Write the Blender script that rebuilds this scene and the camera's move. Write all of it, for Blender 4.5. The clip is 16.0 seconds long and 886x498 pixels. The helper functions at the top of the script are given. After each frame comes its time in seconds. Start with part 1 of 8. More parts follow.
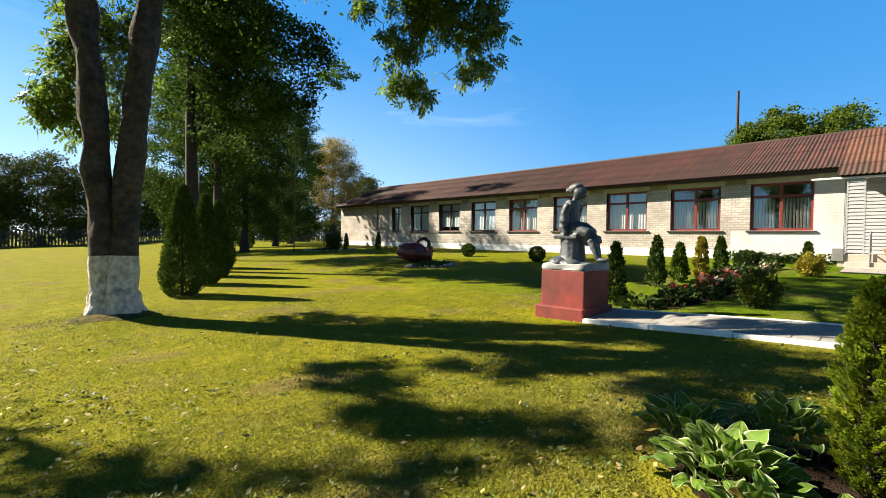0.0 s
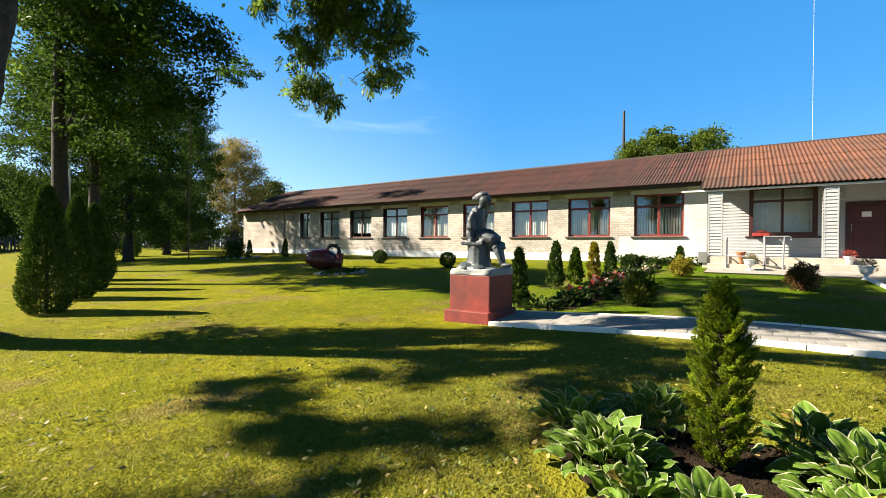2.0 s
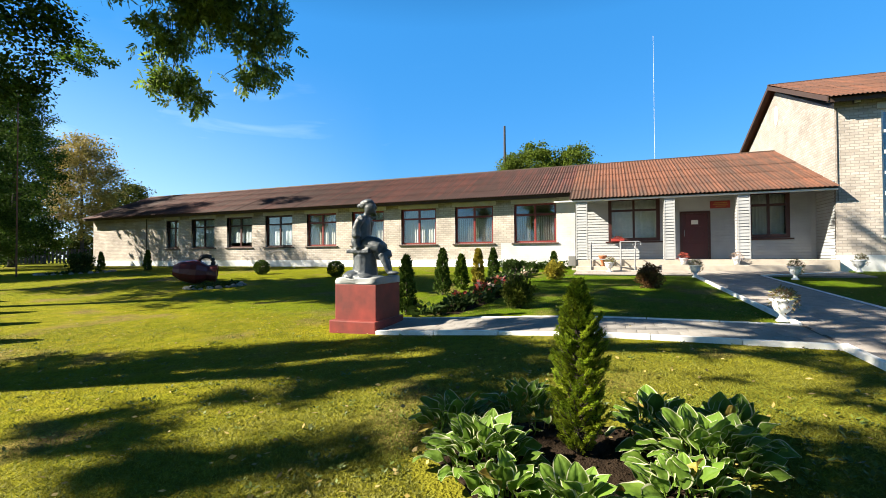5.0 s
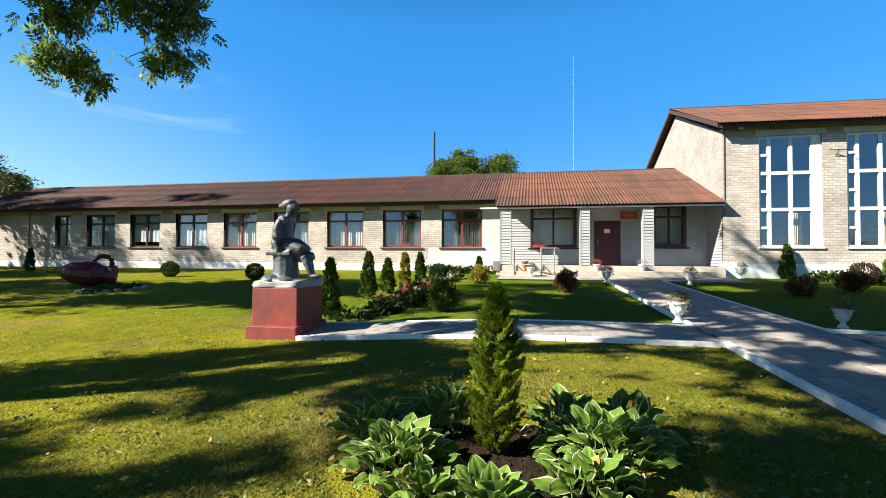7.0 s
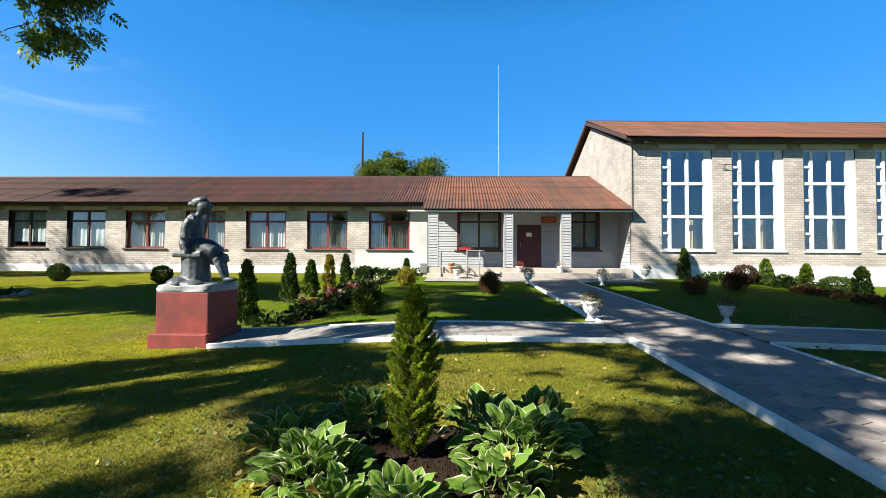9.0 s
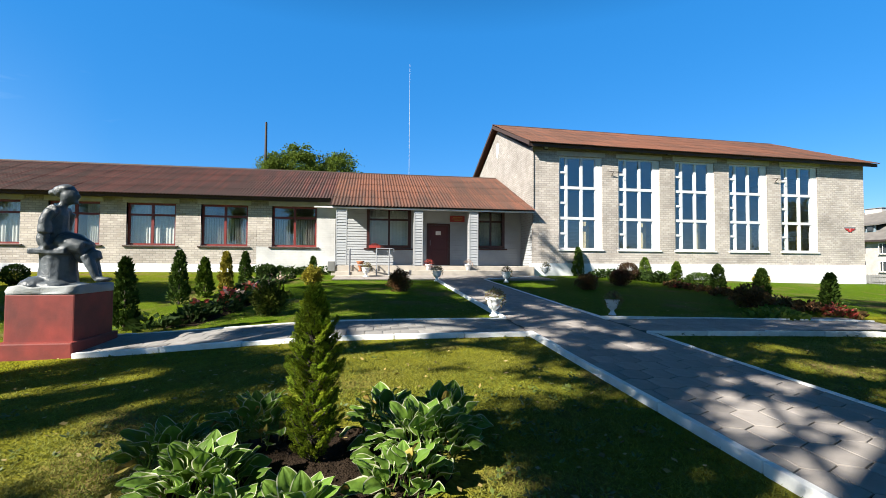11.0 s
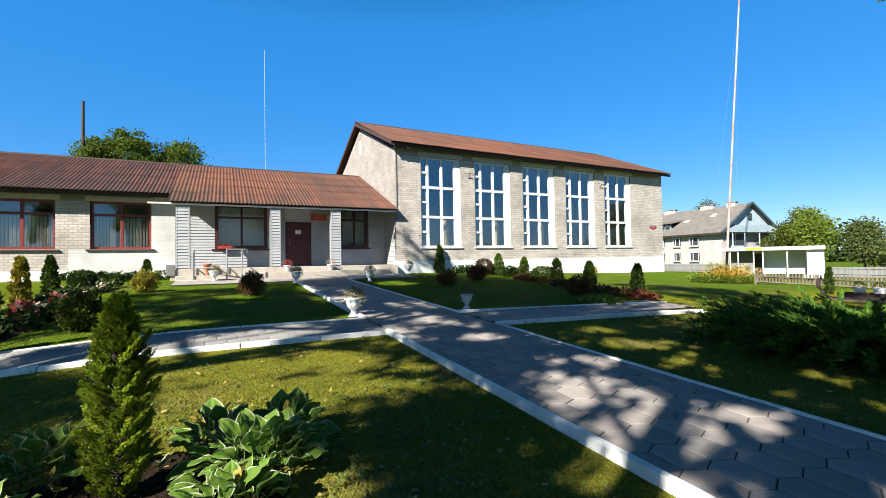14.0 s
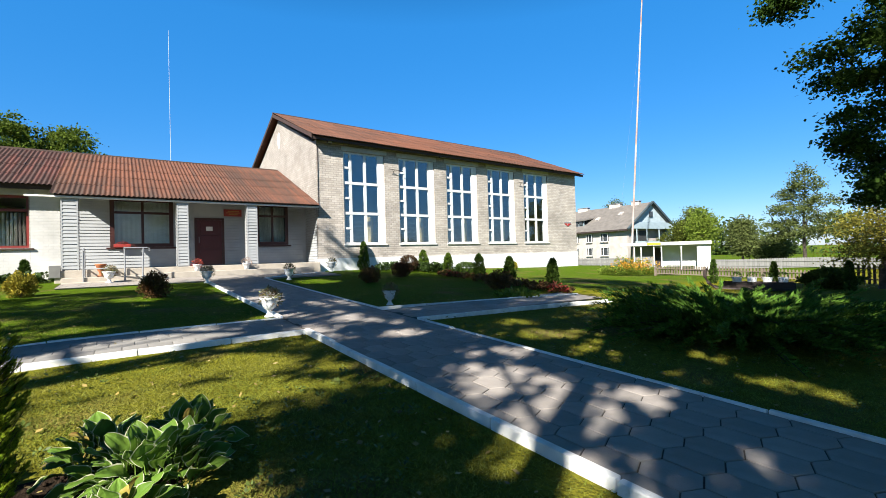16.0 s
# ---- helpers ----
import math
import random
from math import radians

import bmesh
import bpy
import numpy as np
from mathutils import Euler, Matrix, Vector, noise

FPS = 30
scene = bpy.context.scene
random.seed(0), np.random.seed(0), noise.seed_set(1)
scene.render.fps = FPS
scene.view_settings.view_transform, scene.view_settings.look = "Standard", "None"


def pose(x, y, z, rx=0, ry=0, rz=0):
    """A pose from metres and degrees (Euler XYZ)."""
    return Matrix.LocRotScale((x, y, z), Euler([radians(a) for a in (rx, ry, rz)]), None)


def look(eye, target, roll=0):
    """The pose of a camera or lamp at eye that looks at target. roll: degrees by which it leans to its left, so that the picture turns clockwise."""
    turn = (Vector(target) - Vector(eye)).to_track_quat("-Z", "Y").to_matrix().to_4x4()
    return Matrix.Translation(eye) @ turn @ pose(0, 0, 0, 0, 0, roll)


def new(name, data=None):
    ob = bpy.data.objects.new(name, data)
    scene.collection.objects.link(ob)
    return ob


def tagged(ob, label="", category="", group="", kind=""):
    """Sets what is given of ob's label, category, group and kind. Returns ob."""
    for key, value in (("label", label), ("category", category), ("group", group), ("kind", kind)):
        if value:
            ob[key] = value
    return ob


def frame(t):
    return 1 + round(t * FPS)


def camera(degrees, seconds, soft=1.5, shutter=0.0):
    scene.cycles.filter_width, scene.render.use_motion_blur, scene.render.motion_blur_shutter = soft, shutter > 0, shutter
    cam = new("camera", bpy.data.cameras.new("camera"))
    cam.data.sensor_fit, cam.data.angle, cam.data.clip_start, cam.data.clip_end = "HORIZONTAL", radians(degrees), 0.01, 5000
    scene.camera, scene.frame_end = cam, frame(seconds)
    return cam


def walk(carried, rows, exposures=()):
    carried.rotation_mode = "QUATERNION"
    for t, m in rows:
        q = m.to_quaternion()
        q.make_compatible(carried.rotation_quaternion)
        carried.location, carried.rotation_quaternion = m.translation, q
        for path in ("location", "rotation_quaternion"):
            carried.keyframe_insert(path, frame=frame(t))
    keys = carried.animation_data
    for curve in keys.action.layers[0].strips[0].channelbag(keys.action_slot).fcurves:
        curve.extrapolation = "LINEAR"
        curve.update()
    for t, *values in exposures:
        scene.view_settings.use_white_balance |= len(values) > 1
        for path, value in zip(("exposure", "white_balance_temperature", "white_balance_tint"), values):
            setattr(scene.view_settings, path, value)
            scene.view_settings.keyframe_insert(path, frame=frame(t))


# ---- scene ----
cam = camera(89.8, 16.0, 0.75)
PATH = [
    (0, (0.712, -2.176, 1.42), (2.113, -0.749, 1.383), 1.1),
    (0.5, (0.737, -2.19, 1.428), (2.195, -0.822, 1.398), 1.0),
    (1, (0.692, -2.214, 1.44), (2.234, -0.941, 1.42), 0.9),
    (1.5, (0.696, -2.223, 1.441), (2.301, -1.029, 1.427), 1.0),
    (2, (0.745, -2.241, 1.429), (2.395, -1.111, 1.426), 0.7),
    (2.5, (0.758, -2.256, 1.435), (2.451, -1.192, 1.438), 0.4),
    (3, (0.78, -2.263, 1.429), (2.513, -1.264, 1.438), 0.1),
    (3.5, (0.777, -2.273, 1.434), (2.548, -1.344, 1.446), 0.1),
    (4, (0.787, -2.293, 1.433), (2.595, -1.437, 1.454), -0.3),
    (4.5, (0.81, -2.305, 1.428), (2.652, -1.525, 1.456), -0.4),
    (7, (0.836, -2.356, 1.427), (2.796, -1.963, 1.479), 0.4),
    (7.5, (0.84, -2.366, 1.431), (2.813, -2.042, 1.485), 0.6),
    (8, (0.847, -2.386, 1.425), (2.83, -2.133, 1.486), 0.4),
    (8.5, (0.853, -2.407, 1.422), (2.845, -2.239, 1.487), 0.3),
    (9, (0.852, -2.425, 1.428), (2.85, -2.348, 1.492), 0.4),
    (11.5, (0.87, -2.491, 1.42), (2.824, -2.91, 1.478), 0.3),
    (12, (0.858, -2.523, 1.42), (2.791, -3.035, 1.476), 0.2),
    (12.5, (0.863, -2.553, 1.425), (2.769, -3.156, 1.475), 0.0),
    (13, (0.858, -2.584, 1.427), (2.732, -3.28, 1.477), -0.4),
    (13.5, (0.85, -2.612, 1.435), (2.688, -3.401, 1.484), -0.7),
    (14, (0.846, -2.638, 1.426), (2.64, -3.521, 1.475), -1.0),
    (14.5, (0.841, -2.672, 1.421), (2.594, -3.634, 1.463), -1.1),
    (15, (0.833, -2.702, 1.424), (2.541, -3.741, 1.455), -1.4),
    (15.5, (0.822, -2.714, 1.425), (2.487, -3.822, 1.452), -1.6),
    (16, (0.806, -2.707, 1.414), (2.431, -3.873, 1.441), -1.6),
]
walk(cam, [(t, look(eye, target, roll)) for t, eye, target, roll in PATH], [(0.0, 1.68, 7500, 10), (2.0, 1.82, 7500, 10), (4.5, 1.80, 7300, 10), (9.0, 1.58, 6580, 10), (12.0, 1.455, 6500, 10), (16.0, 1.48, 6500, 10)])

# ---- light ----
SUN_AZ = Vector((-0.49, 0.872, 0)).normalized()
SUN_EL = 36.0
world = bpy.data.worlds.new("sky")
scene.world = world
world.use_nodes = True
wn = world.node_tree.nodes
sky = wn.new("ShaderNodeTexSky")
sky.sky_type = 'NISHITA'
sky.sun_disc = False
sky.sun_elevation = radians(SUN_EL)
sky.sun_rotation = math.atan2(SUN_AZ.x, SUN_AZ.y)
sky.altitude = 150
sky.air_density, sky.dust_density, sky.ozone_density = 1.0, 0.1, 3.0
wn["Background"].inputs[1].default_value = 0.050
deep = wn.new("ShaderNodeHueSaturation")
deep.inputs["Saturation"].default_value = 1.36
world.node_tree.links.new(sky.outputs[0], deep.inputs["Color"])
even = wn.new("ShaderNodeMix")
even.data_type = 'RGBA'
even.inputs[0].default_value = 0.45
even.inputs[7].default_value = (0.35, 3.2, 8.9, 1)
world.node_tree.links.new(deep.outputs[0], even.inputs[6])
# thin wisps of cloud low over the lawn's far side
wl = world.node_tree.links
wco, wmap, wsep, wisp, wramp = wn.new("ShaderNodeTexCoord"), wn.new("ShaderNodeMapping"), wn.new("ShaderNodeSeparateXYZ"), wn.new("ShaderNodeTexNoise"), wn.new("ShaderNodeMapRange")
wmap.inputs["Scale"].default_value = (2.6, 2.6, 15.0)
wmap.inputs["Location"].default_value = (0.4, 1.7, 0.3)
wisp.inputs["Scale"].default_value, wisp.inputs["Detail"].default_value, wisp.inputs["Distortion"].default_value = 1.3, 8, 0.4
wramp.inputs[1].default_value, wramp.inputs[2].default_value, wramp.inputs[4].default_value = 0.58, 0.80, 0.32
wl.new(wco.outputs["Generated"], wmap.inputs["Vector"])
wl.new(wco.outputs["Generated"], wsep.inputs[0])
wl.new(wmap.outputs[0], wisp.inputs["Vector"])
wl.new(wisp.outputs["Fac"], wramp.inputs[0])
wlow, wside, wa, wb, wcloud = wn.new("ShaderNodeMapRange"), wn.new("ShaderNodeMapRange"), wn.new("ShaderNodeMath"), wn.new("ShaderNodeMath"), wn.new("ShaderNodeMix")
wlow.inputs[1].default_value, wlow.inputs[2].default_value, wlow.inputs[3].default_value, wlow.inputs[4].default_value = 0.25, 0.42, 1.0, 0.0
wside.inputs[1].default_value, wside.inputs[2].default_value = 0.30, 0.60
wa.operation = wb.operation = 'MULTIPLY'
wl.new(wsep.outputs["Z"], wlow.inputs[0])
wl.new(wsep.outputs["Y"], wside.inputs[0])
wl.new(wramp.outputs[0], wa.inputs[0])
wl.new(wlow.outputs[0], wa.inputs[1])
wl.new(wa.outputs[0], wb.inputs[0])
wl.new(wside.outputs[0], wb.inputs[1])
wcloud.data_type = 'RGBA'
wcloud.inputs[7].default_value = (7.5, 9.5, 11.5, 1)
wl.new(wb.outputs[0], wcloud.inputs[0])
wl.new(even.outputs[2], wcloud.inputs[6])
# a pale haze low in the sunward sky
wfar, wlo2, wmul, whaze = wn.new("ShaderNodeMapRange"), wn.new("ShaderNodeMapRange"), wn.new("ShaderNodeMath"), wn.new("ShaderNodeMix")
wfar.inputs[1].default_value, wfar.inputs[2].default_value = 0.45, 0.98
wlo2.inputs[1].default_value, wlo2.inputs[2].default_value, wlo2.inputs[3].default_value, wlo2.inputs[4].default_value = 0.0, 0.40, 0.42, 0.0
wmul.operation = 'MULTIPLY'
whaze.data_type = 'RGBA'
whaze.inputs[7].default_value = (7.5, 10.0, 12.0, 1)
wl.new(wsep.outputs["Y"], wfar.inputs[0])
wl.new(wsep.outputs["Z"], wlo2.inputs[0])
wl.new(wfar.outputs[0], wmul.inputs[0])
wl.new(wlo2.outputs[0], wmul.inputs[1])
wl.new(wmul.outputs[0], whaze.inputs[0])
wl.new(wcloud.outputs[2], whaze.inputs[6])
# unseen zenith darkened well below a clear sky's, to weaken the fill light
wzen, wdeep = wn.new("ShaderNodeMapRange"), wn.new("ShaderNodeVectorMath")
wzen.inputs[1].default_value, wzen.inputs[2].default_value, wzen.inputs[3].default_value, wzen.inputs[4].default_value = 0.46, 0.78, 1.0, 0.08
wdeep.operation = 'SCALE'
wl.new(wsep.outputs["Z"], wzen.inputs[0])
wl.new(whaze.outputs[2], wdeep.inputs[0])
wl.new(wzen.outputs[0], wdeep.inputs["Scale"])
wl.new(wdeep.outputs[0], wn["Background"].inputs[0])
sun = new("sun", bpy.data.lights.new("sun", 'SUN'))
sun.data.energy, sun.data.angle, sun.data.color = 5.0, radians(0.53), (1.0, 0.945, 0.84)
sun.matrix_world = look(SUN_AZ * 100 + Vector((0, 0, 100 * math.tan(radians(SUN_EL)))), (0, 0, 0))


# ---- materials ----
DIM = 0.85          # scales every base colour down to offset the raised exposure


def material(name, base, rough=0.8, vary=0.12, scale=6.0, fine=60.0, bump=0.15, metal=0.0, second=None, mix_scale=1.5,
             amount=0.5, per_object=0.0, per_island=0.0, spec=0.5, translucent=0.0):
    """Base colour with two scales of variation, a second colour in patches, fine relief."""
    base, second = [c * DIM for c in base], [c * DIM for c in second] if second else None
    m = bpy.data.materials.new(name)
    m.use_nodes = True
    n, l = m.node_tree.nodes, m.node_tree.links
    p = n["Principled BSDF"]
    p.inputs["Roughness"].default_value = rough
    p.inputs["Metallic"].default_value = metal
    p.inputs["Specular IOR Level"].default_value = spec
    co = n.new("ShaderNodeTexCoord")
    big = n.new("ShaderNodeTexNoise")
    big.inputs["Scale"].default_value, big.inputs["Detail"].default_value = mix_scale, 5
    small = n.new("ShaderNodeTexNoise")
    small.inputs["Scale"].default_value, small.inputs["Detail"].default_value = scale, 6
    grain = n.new("ShaderNodeTexNoise")
    grain.inputs["Scale"].default_value, grain.inputs["Detail"].default_value = fine, 3
    for t in (big, small, grain):
        l.new(co.outputs["Object"], t.inputs["Vector"])
    col = n.new("ShaderNodeMix")
    col.data_type = 'RGBA'
    col.inputs[6].default_value = (*base, 1)
    col.inputs[7].default_value = (*(second or [c * 0.7 for c in base]), 1)
    ramp = n.new("ShaderNodeMapRange")
    ramp.inputs[1].default_value, ramp.inputs[2].default_value = 0.42, 0.68
    ramp.inputs[4].default_value = amount
    l.new(big.outputs["Fac"], ramp.inputs[0])
    l.new(ramp.outputs[0], col.inputs[0])
    hsv = n.new("ShaderNodeHueSaturation")
    val = n.new("ShaderNodeMapRange")
    val.inputs[1].default_value, val.inputs[2].default_value = 0.3, 0.7
    val.inputs[3].default_value, val.inputs[4].default_value = 1 - vary, 1 + vary
    l.new(small.outputs["Fac"], val.inputs[0])
    last = val.outputs[0]
    if per_object or per_island:
        src = n.new("ShaderNodeObjectInfo").outputs["Random"] if per_object else n.new("ShaderNodeNewGeometry").outputs["Random Per Island"]
        amp = per_object or per_island
        r = n.new("ShaderNodeMapRange")
        r.inputs[3].default_value, r.inputs[4].default_value = 1 - amp, 1 + amp
        l.new(src, r.inputs[0])
        mul = n.new("ShaderNodeMath")
        mul.operation = 'MULTIPLY'
        l.new(last, mul.inputs[0])
        l.new(r.outputs[0], mul.inputs[1])
        last = mul.outputs[0]
    l.new(last, hsv.inputs["Value"])
    l.new(col.outputs[2], hsv.inputs["Color"])
    l.new(hsv.outputs[0], p.inputs["Base Color"])
    if bump:
        b = n.new("ShaderNodeBump")
        b.inputs["Strength"].default_value, b.inputs["Distance"].default_value = bump, 0.02
        add = n.new("ShaderNodeMath")
        l.new(grain.outputs["Fac"], add.inputs[0])
        l.new(small.outputs["Fac"], add.inputs[1])
        l.new(add.outputs[0], b.inputs["Height"])
        l.new(b.outputs[0], p.inputs["Normal"])
    if translucent:
        tr = n.new("ShaderNodeBsdfTranslucent")
        mx = n.new("ShaderNodeMixShader")
        mx.inputs[0].default_value = translucent
        l.new(hsv.outputs[0], tr.inputs[0])
        l.new(p.outputs[0], mx.inputs[1])
        l.new(tr.outputs[0], mx.inputs[2])
        l.new(mx.outputs[0], n["Material Output"].inputs[0])
    return m


def brick_material(name, plane="yz", paint=None, tone=(0.60, 0.54, 0.45)):
    """Pale silicate brick with recessed joints; a painted variant keeps the relief."""
    tone, paint = [c * DIM for c in tone], [c * DIM for c in paint] if paint else None
    m = bpy.data.materials.new(name)
    m.use_nodes = True
    n, l = m.node_tree.nodes, m.node_tree.links
    p = n["Principled BSDF"]
    p.inputs["Roughness"].default_value = 0.9
    co = n.new("ShaderNodeTexCoord")
    sep, com = n.new("ShaderNodeSeparateXYZ"), n.new("ShaderNodeCombineXYZ")
    l.new(co.outputs["Object"], sep.inputs[0])
    l.new(sep.outputs["Y" if plane == "yz" else "X"], com.inputs[0])
    l.new(sep.outputs["Z"], com.inputs[1])
    br = n.new("ShaderNodeTexBrick")
    br.inputs["Scale"].default_value = 1.0
    br.inputs["Brick Width"].default_value, br.inputs["Row Height"].default_value = 0.26, 0.1
    br.inputs["Mortar Size"].default_value, br.inputs["Mortar Smooth"].default_value = 0.013, 0.2
    br.inputs["Color1"].default_value = (*tone, 1)
    br.inputs["Color2"].default_value = (*[c * k for c, k in zip(tone, (0.76, 0.74, 0.72))], 1)
    br.inputs["Mortar"].default_value = (*[c * 0.64 for c in tone], 1)
    l.new(com.outputs[0], br.inputs["Vector"])
    big = n.new("ShaderNodeTexNoise")
    big.inputs["Scale"].default_value, big.inputs["Detail"].default_value = 0.9, 7
    fine = n.new("ShaderNodeTexNoise")
    fine.inputs["Scale"].default_value, fine.inputs["Detail"].default_value = 35, 4
    l.new(co.outputs["Object"], big.inputs["Vector"])
    l.new(co.outputs["Object"], fine.inputs["Vector"])
    hsv = n.new("ShaderNodeHueSaturation")
    v = n.new("ShaderNodeMapRange")
    v.inputs[1].default_value, v.inputs[2].default_value, v.inputs[3].default_value, v.inputs[4].default_value = 0.3, 0.7, 0.74, 1.16
    l.new(big.outputs["Fac"], v.inputs[0])
    l.new(v.outputs[0], hsv.inputs["Value"])
    if paint:
        mx = n.new("ShaderNodeMix")
        mx.data_type = 'RGBA'
        mx.inputs[0].default_value = 0.80
        mx.inputs[7].default_value = (*paint, 1)
        l.new(br.outputs["Color"], mx.inputs[6])
        l.new(mx.outputs[2], hsv.inputs["Color"])
    else:
        l.new(br.outputs["Color"], hsv.inputs["Color"])
    l.new(hsv.outputs[0], p.inputs["Base Color"])
    h = n.new("ShaderNodeMath")
    h.operation = 'SUBTRACT'
    g = n.new("ShaderNodeMath")
    g.operation = 'MULTIPLY'
    g.inputs[1].default_value = 0.35
    l.new(fine.outputs["Fac"], g.inputs[0])
    l.new(g.outputs[0], h.inputs[0])
    l.new(br.outputs["Fac"], h.inputs[1])
    b = n.new("ShaderNodeBump")
    b.inputs["Strength"].default_value, b.inputs["Distance"].default_value = (0.3 if paint else 0.7), 0.012
    l.new(h.outputs[0], b.inputs["Height"])
    l.new(b.outputs[0], p.inputs["Normal"])
    return m


def glass_material(name, tint=(0.9, 0.95, 0.95), base=0.10):
    m = bpy.data.materials.new(name)
    m.use_nodes = True
    n, l = m.node_tree.nodes, m.node_tree.links
    fr, gl, tr, mx = n.new("ShaderNodeLayerWeight"), n.new("ShaderNodeBsdfGlossy"), n.new("ShaderNodeBsdfTransparent"), n.new("ShaderNodeMixShader")
    fr.inputs[0].default_value = 0.5
    up, gain = n.new("ShaderNodeMath"), n.new("ShaderNodeMath")
    up.operation, gain.operation = 'POWER', 'MULTIPLY_ADD'
    up.inputs[1].default_value = 4.0
    gain.inputs[1].default_value, gain.inputs[2].default_value = 0.9, base
    l.new(fr.outputs["Facing"], up.inputs[0])
    l.new(up.outputs[0], gain.inputs[0])
    gl.inputs["Roughness"].default_value = 0.01
    tr.inputs[0].default_value = (*tint, 1)
    l.new(gain.outputs[0], mx.inputs[0])
    l.new(tr.outputs[0], mx.inputs[1])
    l.new(gl.outputs[0], mx.inputs[2])
    l.new(mx.outputs[0], n["Material Output"].inputs[0])
    return m


BRICK = brick_material("silicate_brick", tone=(0.585, 0.535, 0.485))
BRICK_SIDE = brick_material("silicate_brick_gable", "xz")
# grey brick for the eaves bands, with the eaves' shade put into the tone
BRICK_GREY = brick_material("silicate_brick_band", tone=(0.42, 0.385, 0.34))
BRICK_WHITE = brick_material("whitewashed_brick", paint=(0.70, 0.70, 0.695), tone=(0.50, 0.49, 0.47))
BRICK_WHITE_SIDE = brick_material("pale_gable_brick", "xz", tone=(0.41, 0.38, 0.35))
PLINTH = material("plinth_whitewash", (0.86, 0.875, 0.89), 0.9, 0.06, 5, 70, 0.25, second=(0.62, 0.63, 0.62), mix_scale=1.2, amount=0.5)
CONCRETE_PALE = material("pale_concrete", (0.47, 0.42, 0.36), 0.9, 0.1, 4, 60, 0.25, second=(0.36, 0.33, 0.28))


def slate_material(name="painted_slate", low=0.82, high=1.22, fresh=(0.122, 0.044, 0.024), old=(0.050, 0.027, 0.020)):
    """Red-painted corrugated slate, weathered to dark brown in streaks down the slope."""
    m = material(name, (0.150, 0.052, 0.032), 0.8, 0.2, 9, 60, 0.3, per_object=0.10)
    n, l = m.node_tree.nodes, m.node_tree.links
    hsv = next(k for k in n if k.bl_idname == "ShaderNodeHueSaturation")
    geo, stretch, blotch, streak = n.new("ShaderNodeNewGeometry"), n.new("ShaderNodeMapping"), n.new("ShaderNodeTexNoise"), n.new("ShaderNodeTexNoise")
    stretch.inputs["Scale"].default_value = (0.35, 7.0, 0.35)
    blotch.inputs["Scale"].default_value, blotch.inputs["Detail"].default_value = 0.16, 6
    streak.inputs["Scale"].default_value, streak.inputs["Detail"].default_value = 1.0, 7
    l.new(geo.outputs["Position"], stretch.inputs["Vector"])
    l.new(geo.outputs["Position"], blotch.inputs["Vector"])
    l.new(stretch.outputs[0], streak.inputs["Vector"])
    add, ramp, mix = n.new("ShaderNodeMath"), n.new("ShaderNodeMapRange"), n.new("ShaderNodeMix")
    l.new(blotch.outputs["Fac"], add.inputs[0])
    l.new(streak.outputs["Fac"], add.inputs[1])
    ramp.inputs[1].default_value, ramp.inputs[2].default_value, ramp.inputs[4].default_value = low, high, 0.92
    l.new(add.outputs[0], ramp.inputs[0])
    mix.data_type = 'RGBA'
    mix.inputs[6].default_value = (*fresh, 1)
    mix.inputs[7].default_value = (*old, 1)
    l.new(ramp.outputs[0], mix.inputs[0])
    l.new(mix.outputs[2], hsv.inputs["Color"])
    return m


SLATE = slate_material()
SLATE_OLD = slate_material("weathered_slate", 0.66, 1.12, (0.120, 0.032, 0.024), (0.030, 0.014, 0.012))
FASCIA = material("dark_fascia_board", (0.055, 0.030, 0.022), 0.7, 0.15, 8, 60, 0.2)
FRAME_RED = material("red_brown_window_paint", (0.20, 0.028, 0.024), 0.45, 0.1, 12, 90, 0.08)
FRAME_DARK = material("dark_brown_window_paint", (0.050, 0.013, 0.011), 0.45, 0.1, 12, 90, 0.08)
FRAME_WHITE = material("white_window_plastic", (0.74, 0.75, 0.76), 0.35, 0.03, 10, 90, 0.03)
WHITE_PAINT = material("white_lime_paint", (0.80, 0.79, 0.76), 0.85, 0.08, 7, 80, 0.25, second=(0.66, 0.65, 0.61), amount=0.4)
GREY_TRIM = material("grey_cement_trim", (0.52, 0.51, 0.48), 0.85, 0.1, 6, 60, 0.2)
SIDING = material("grey_vinyl_siding", (0.40, 0.415, 0.43), 0.5, 0.04, 6, 60, 0.04)
RED_TROUGH = material("red_planter_paint", (0.33, 0.035, 0.028), 0.5, 0.1, 8, 60, 0.08)
DOOR_RED = material("dark_red_door_paint", (0.075, 0.010, 0.012), 0.4, 0.1, 12, 60, 0.06)
PED_RED = material("red_pedestal_paint", (0.235, 0.030, 0.021), 0.65, 0.2, 5, 45, 0.08, second=(0.115, 0.022, 0.018), mix_scale=2.2, amount=0.85)
STATUE = material("grey_statue_paint", (0.060, 0.073, 0.086), 0.45, 0.25, 9, 60, 0.35, second=(0.115, 0.13, 0.142), mix_scale=5, amount=0.7)
STATUE_BASE = material("worn_plinth_cement", (0.36, 0.38, 0.38), 0.8, 0.18, 6, 50, 0.35, second=(0.20, 0.21, 0.22), mix_scale=3, amount=0.7)
GLASS = glass_material("window_glass")
GLASS_HALL = glass_material("hall_glass", base=0.14)
GLASS_PLAIN = glass_material("porch_glass", base=0.035)
ROOM = material("room_plaster", (0.36, 0.33, 0.28), 0.9, 0.06, 3, 40, 0.1)
CURTAIN = material("pale_curtain", (0.60, 0.57, 0.52), 0.9, 0.08, 5, 50, 0.1)
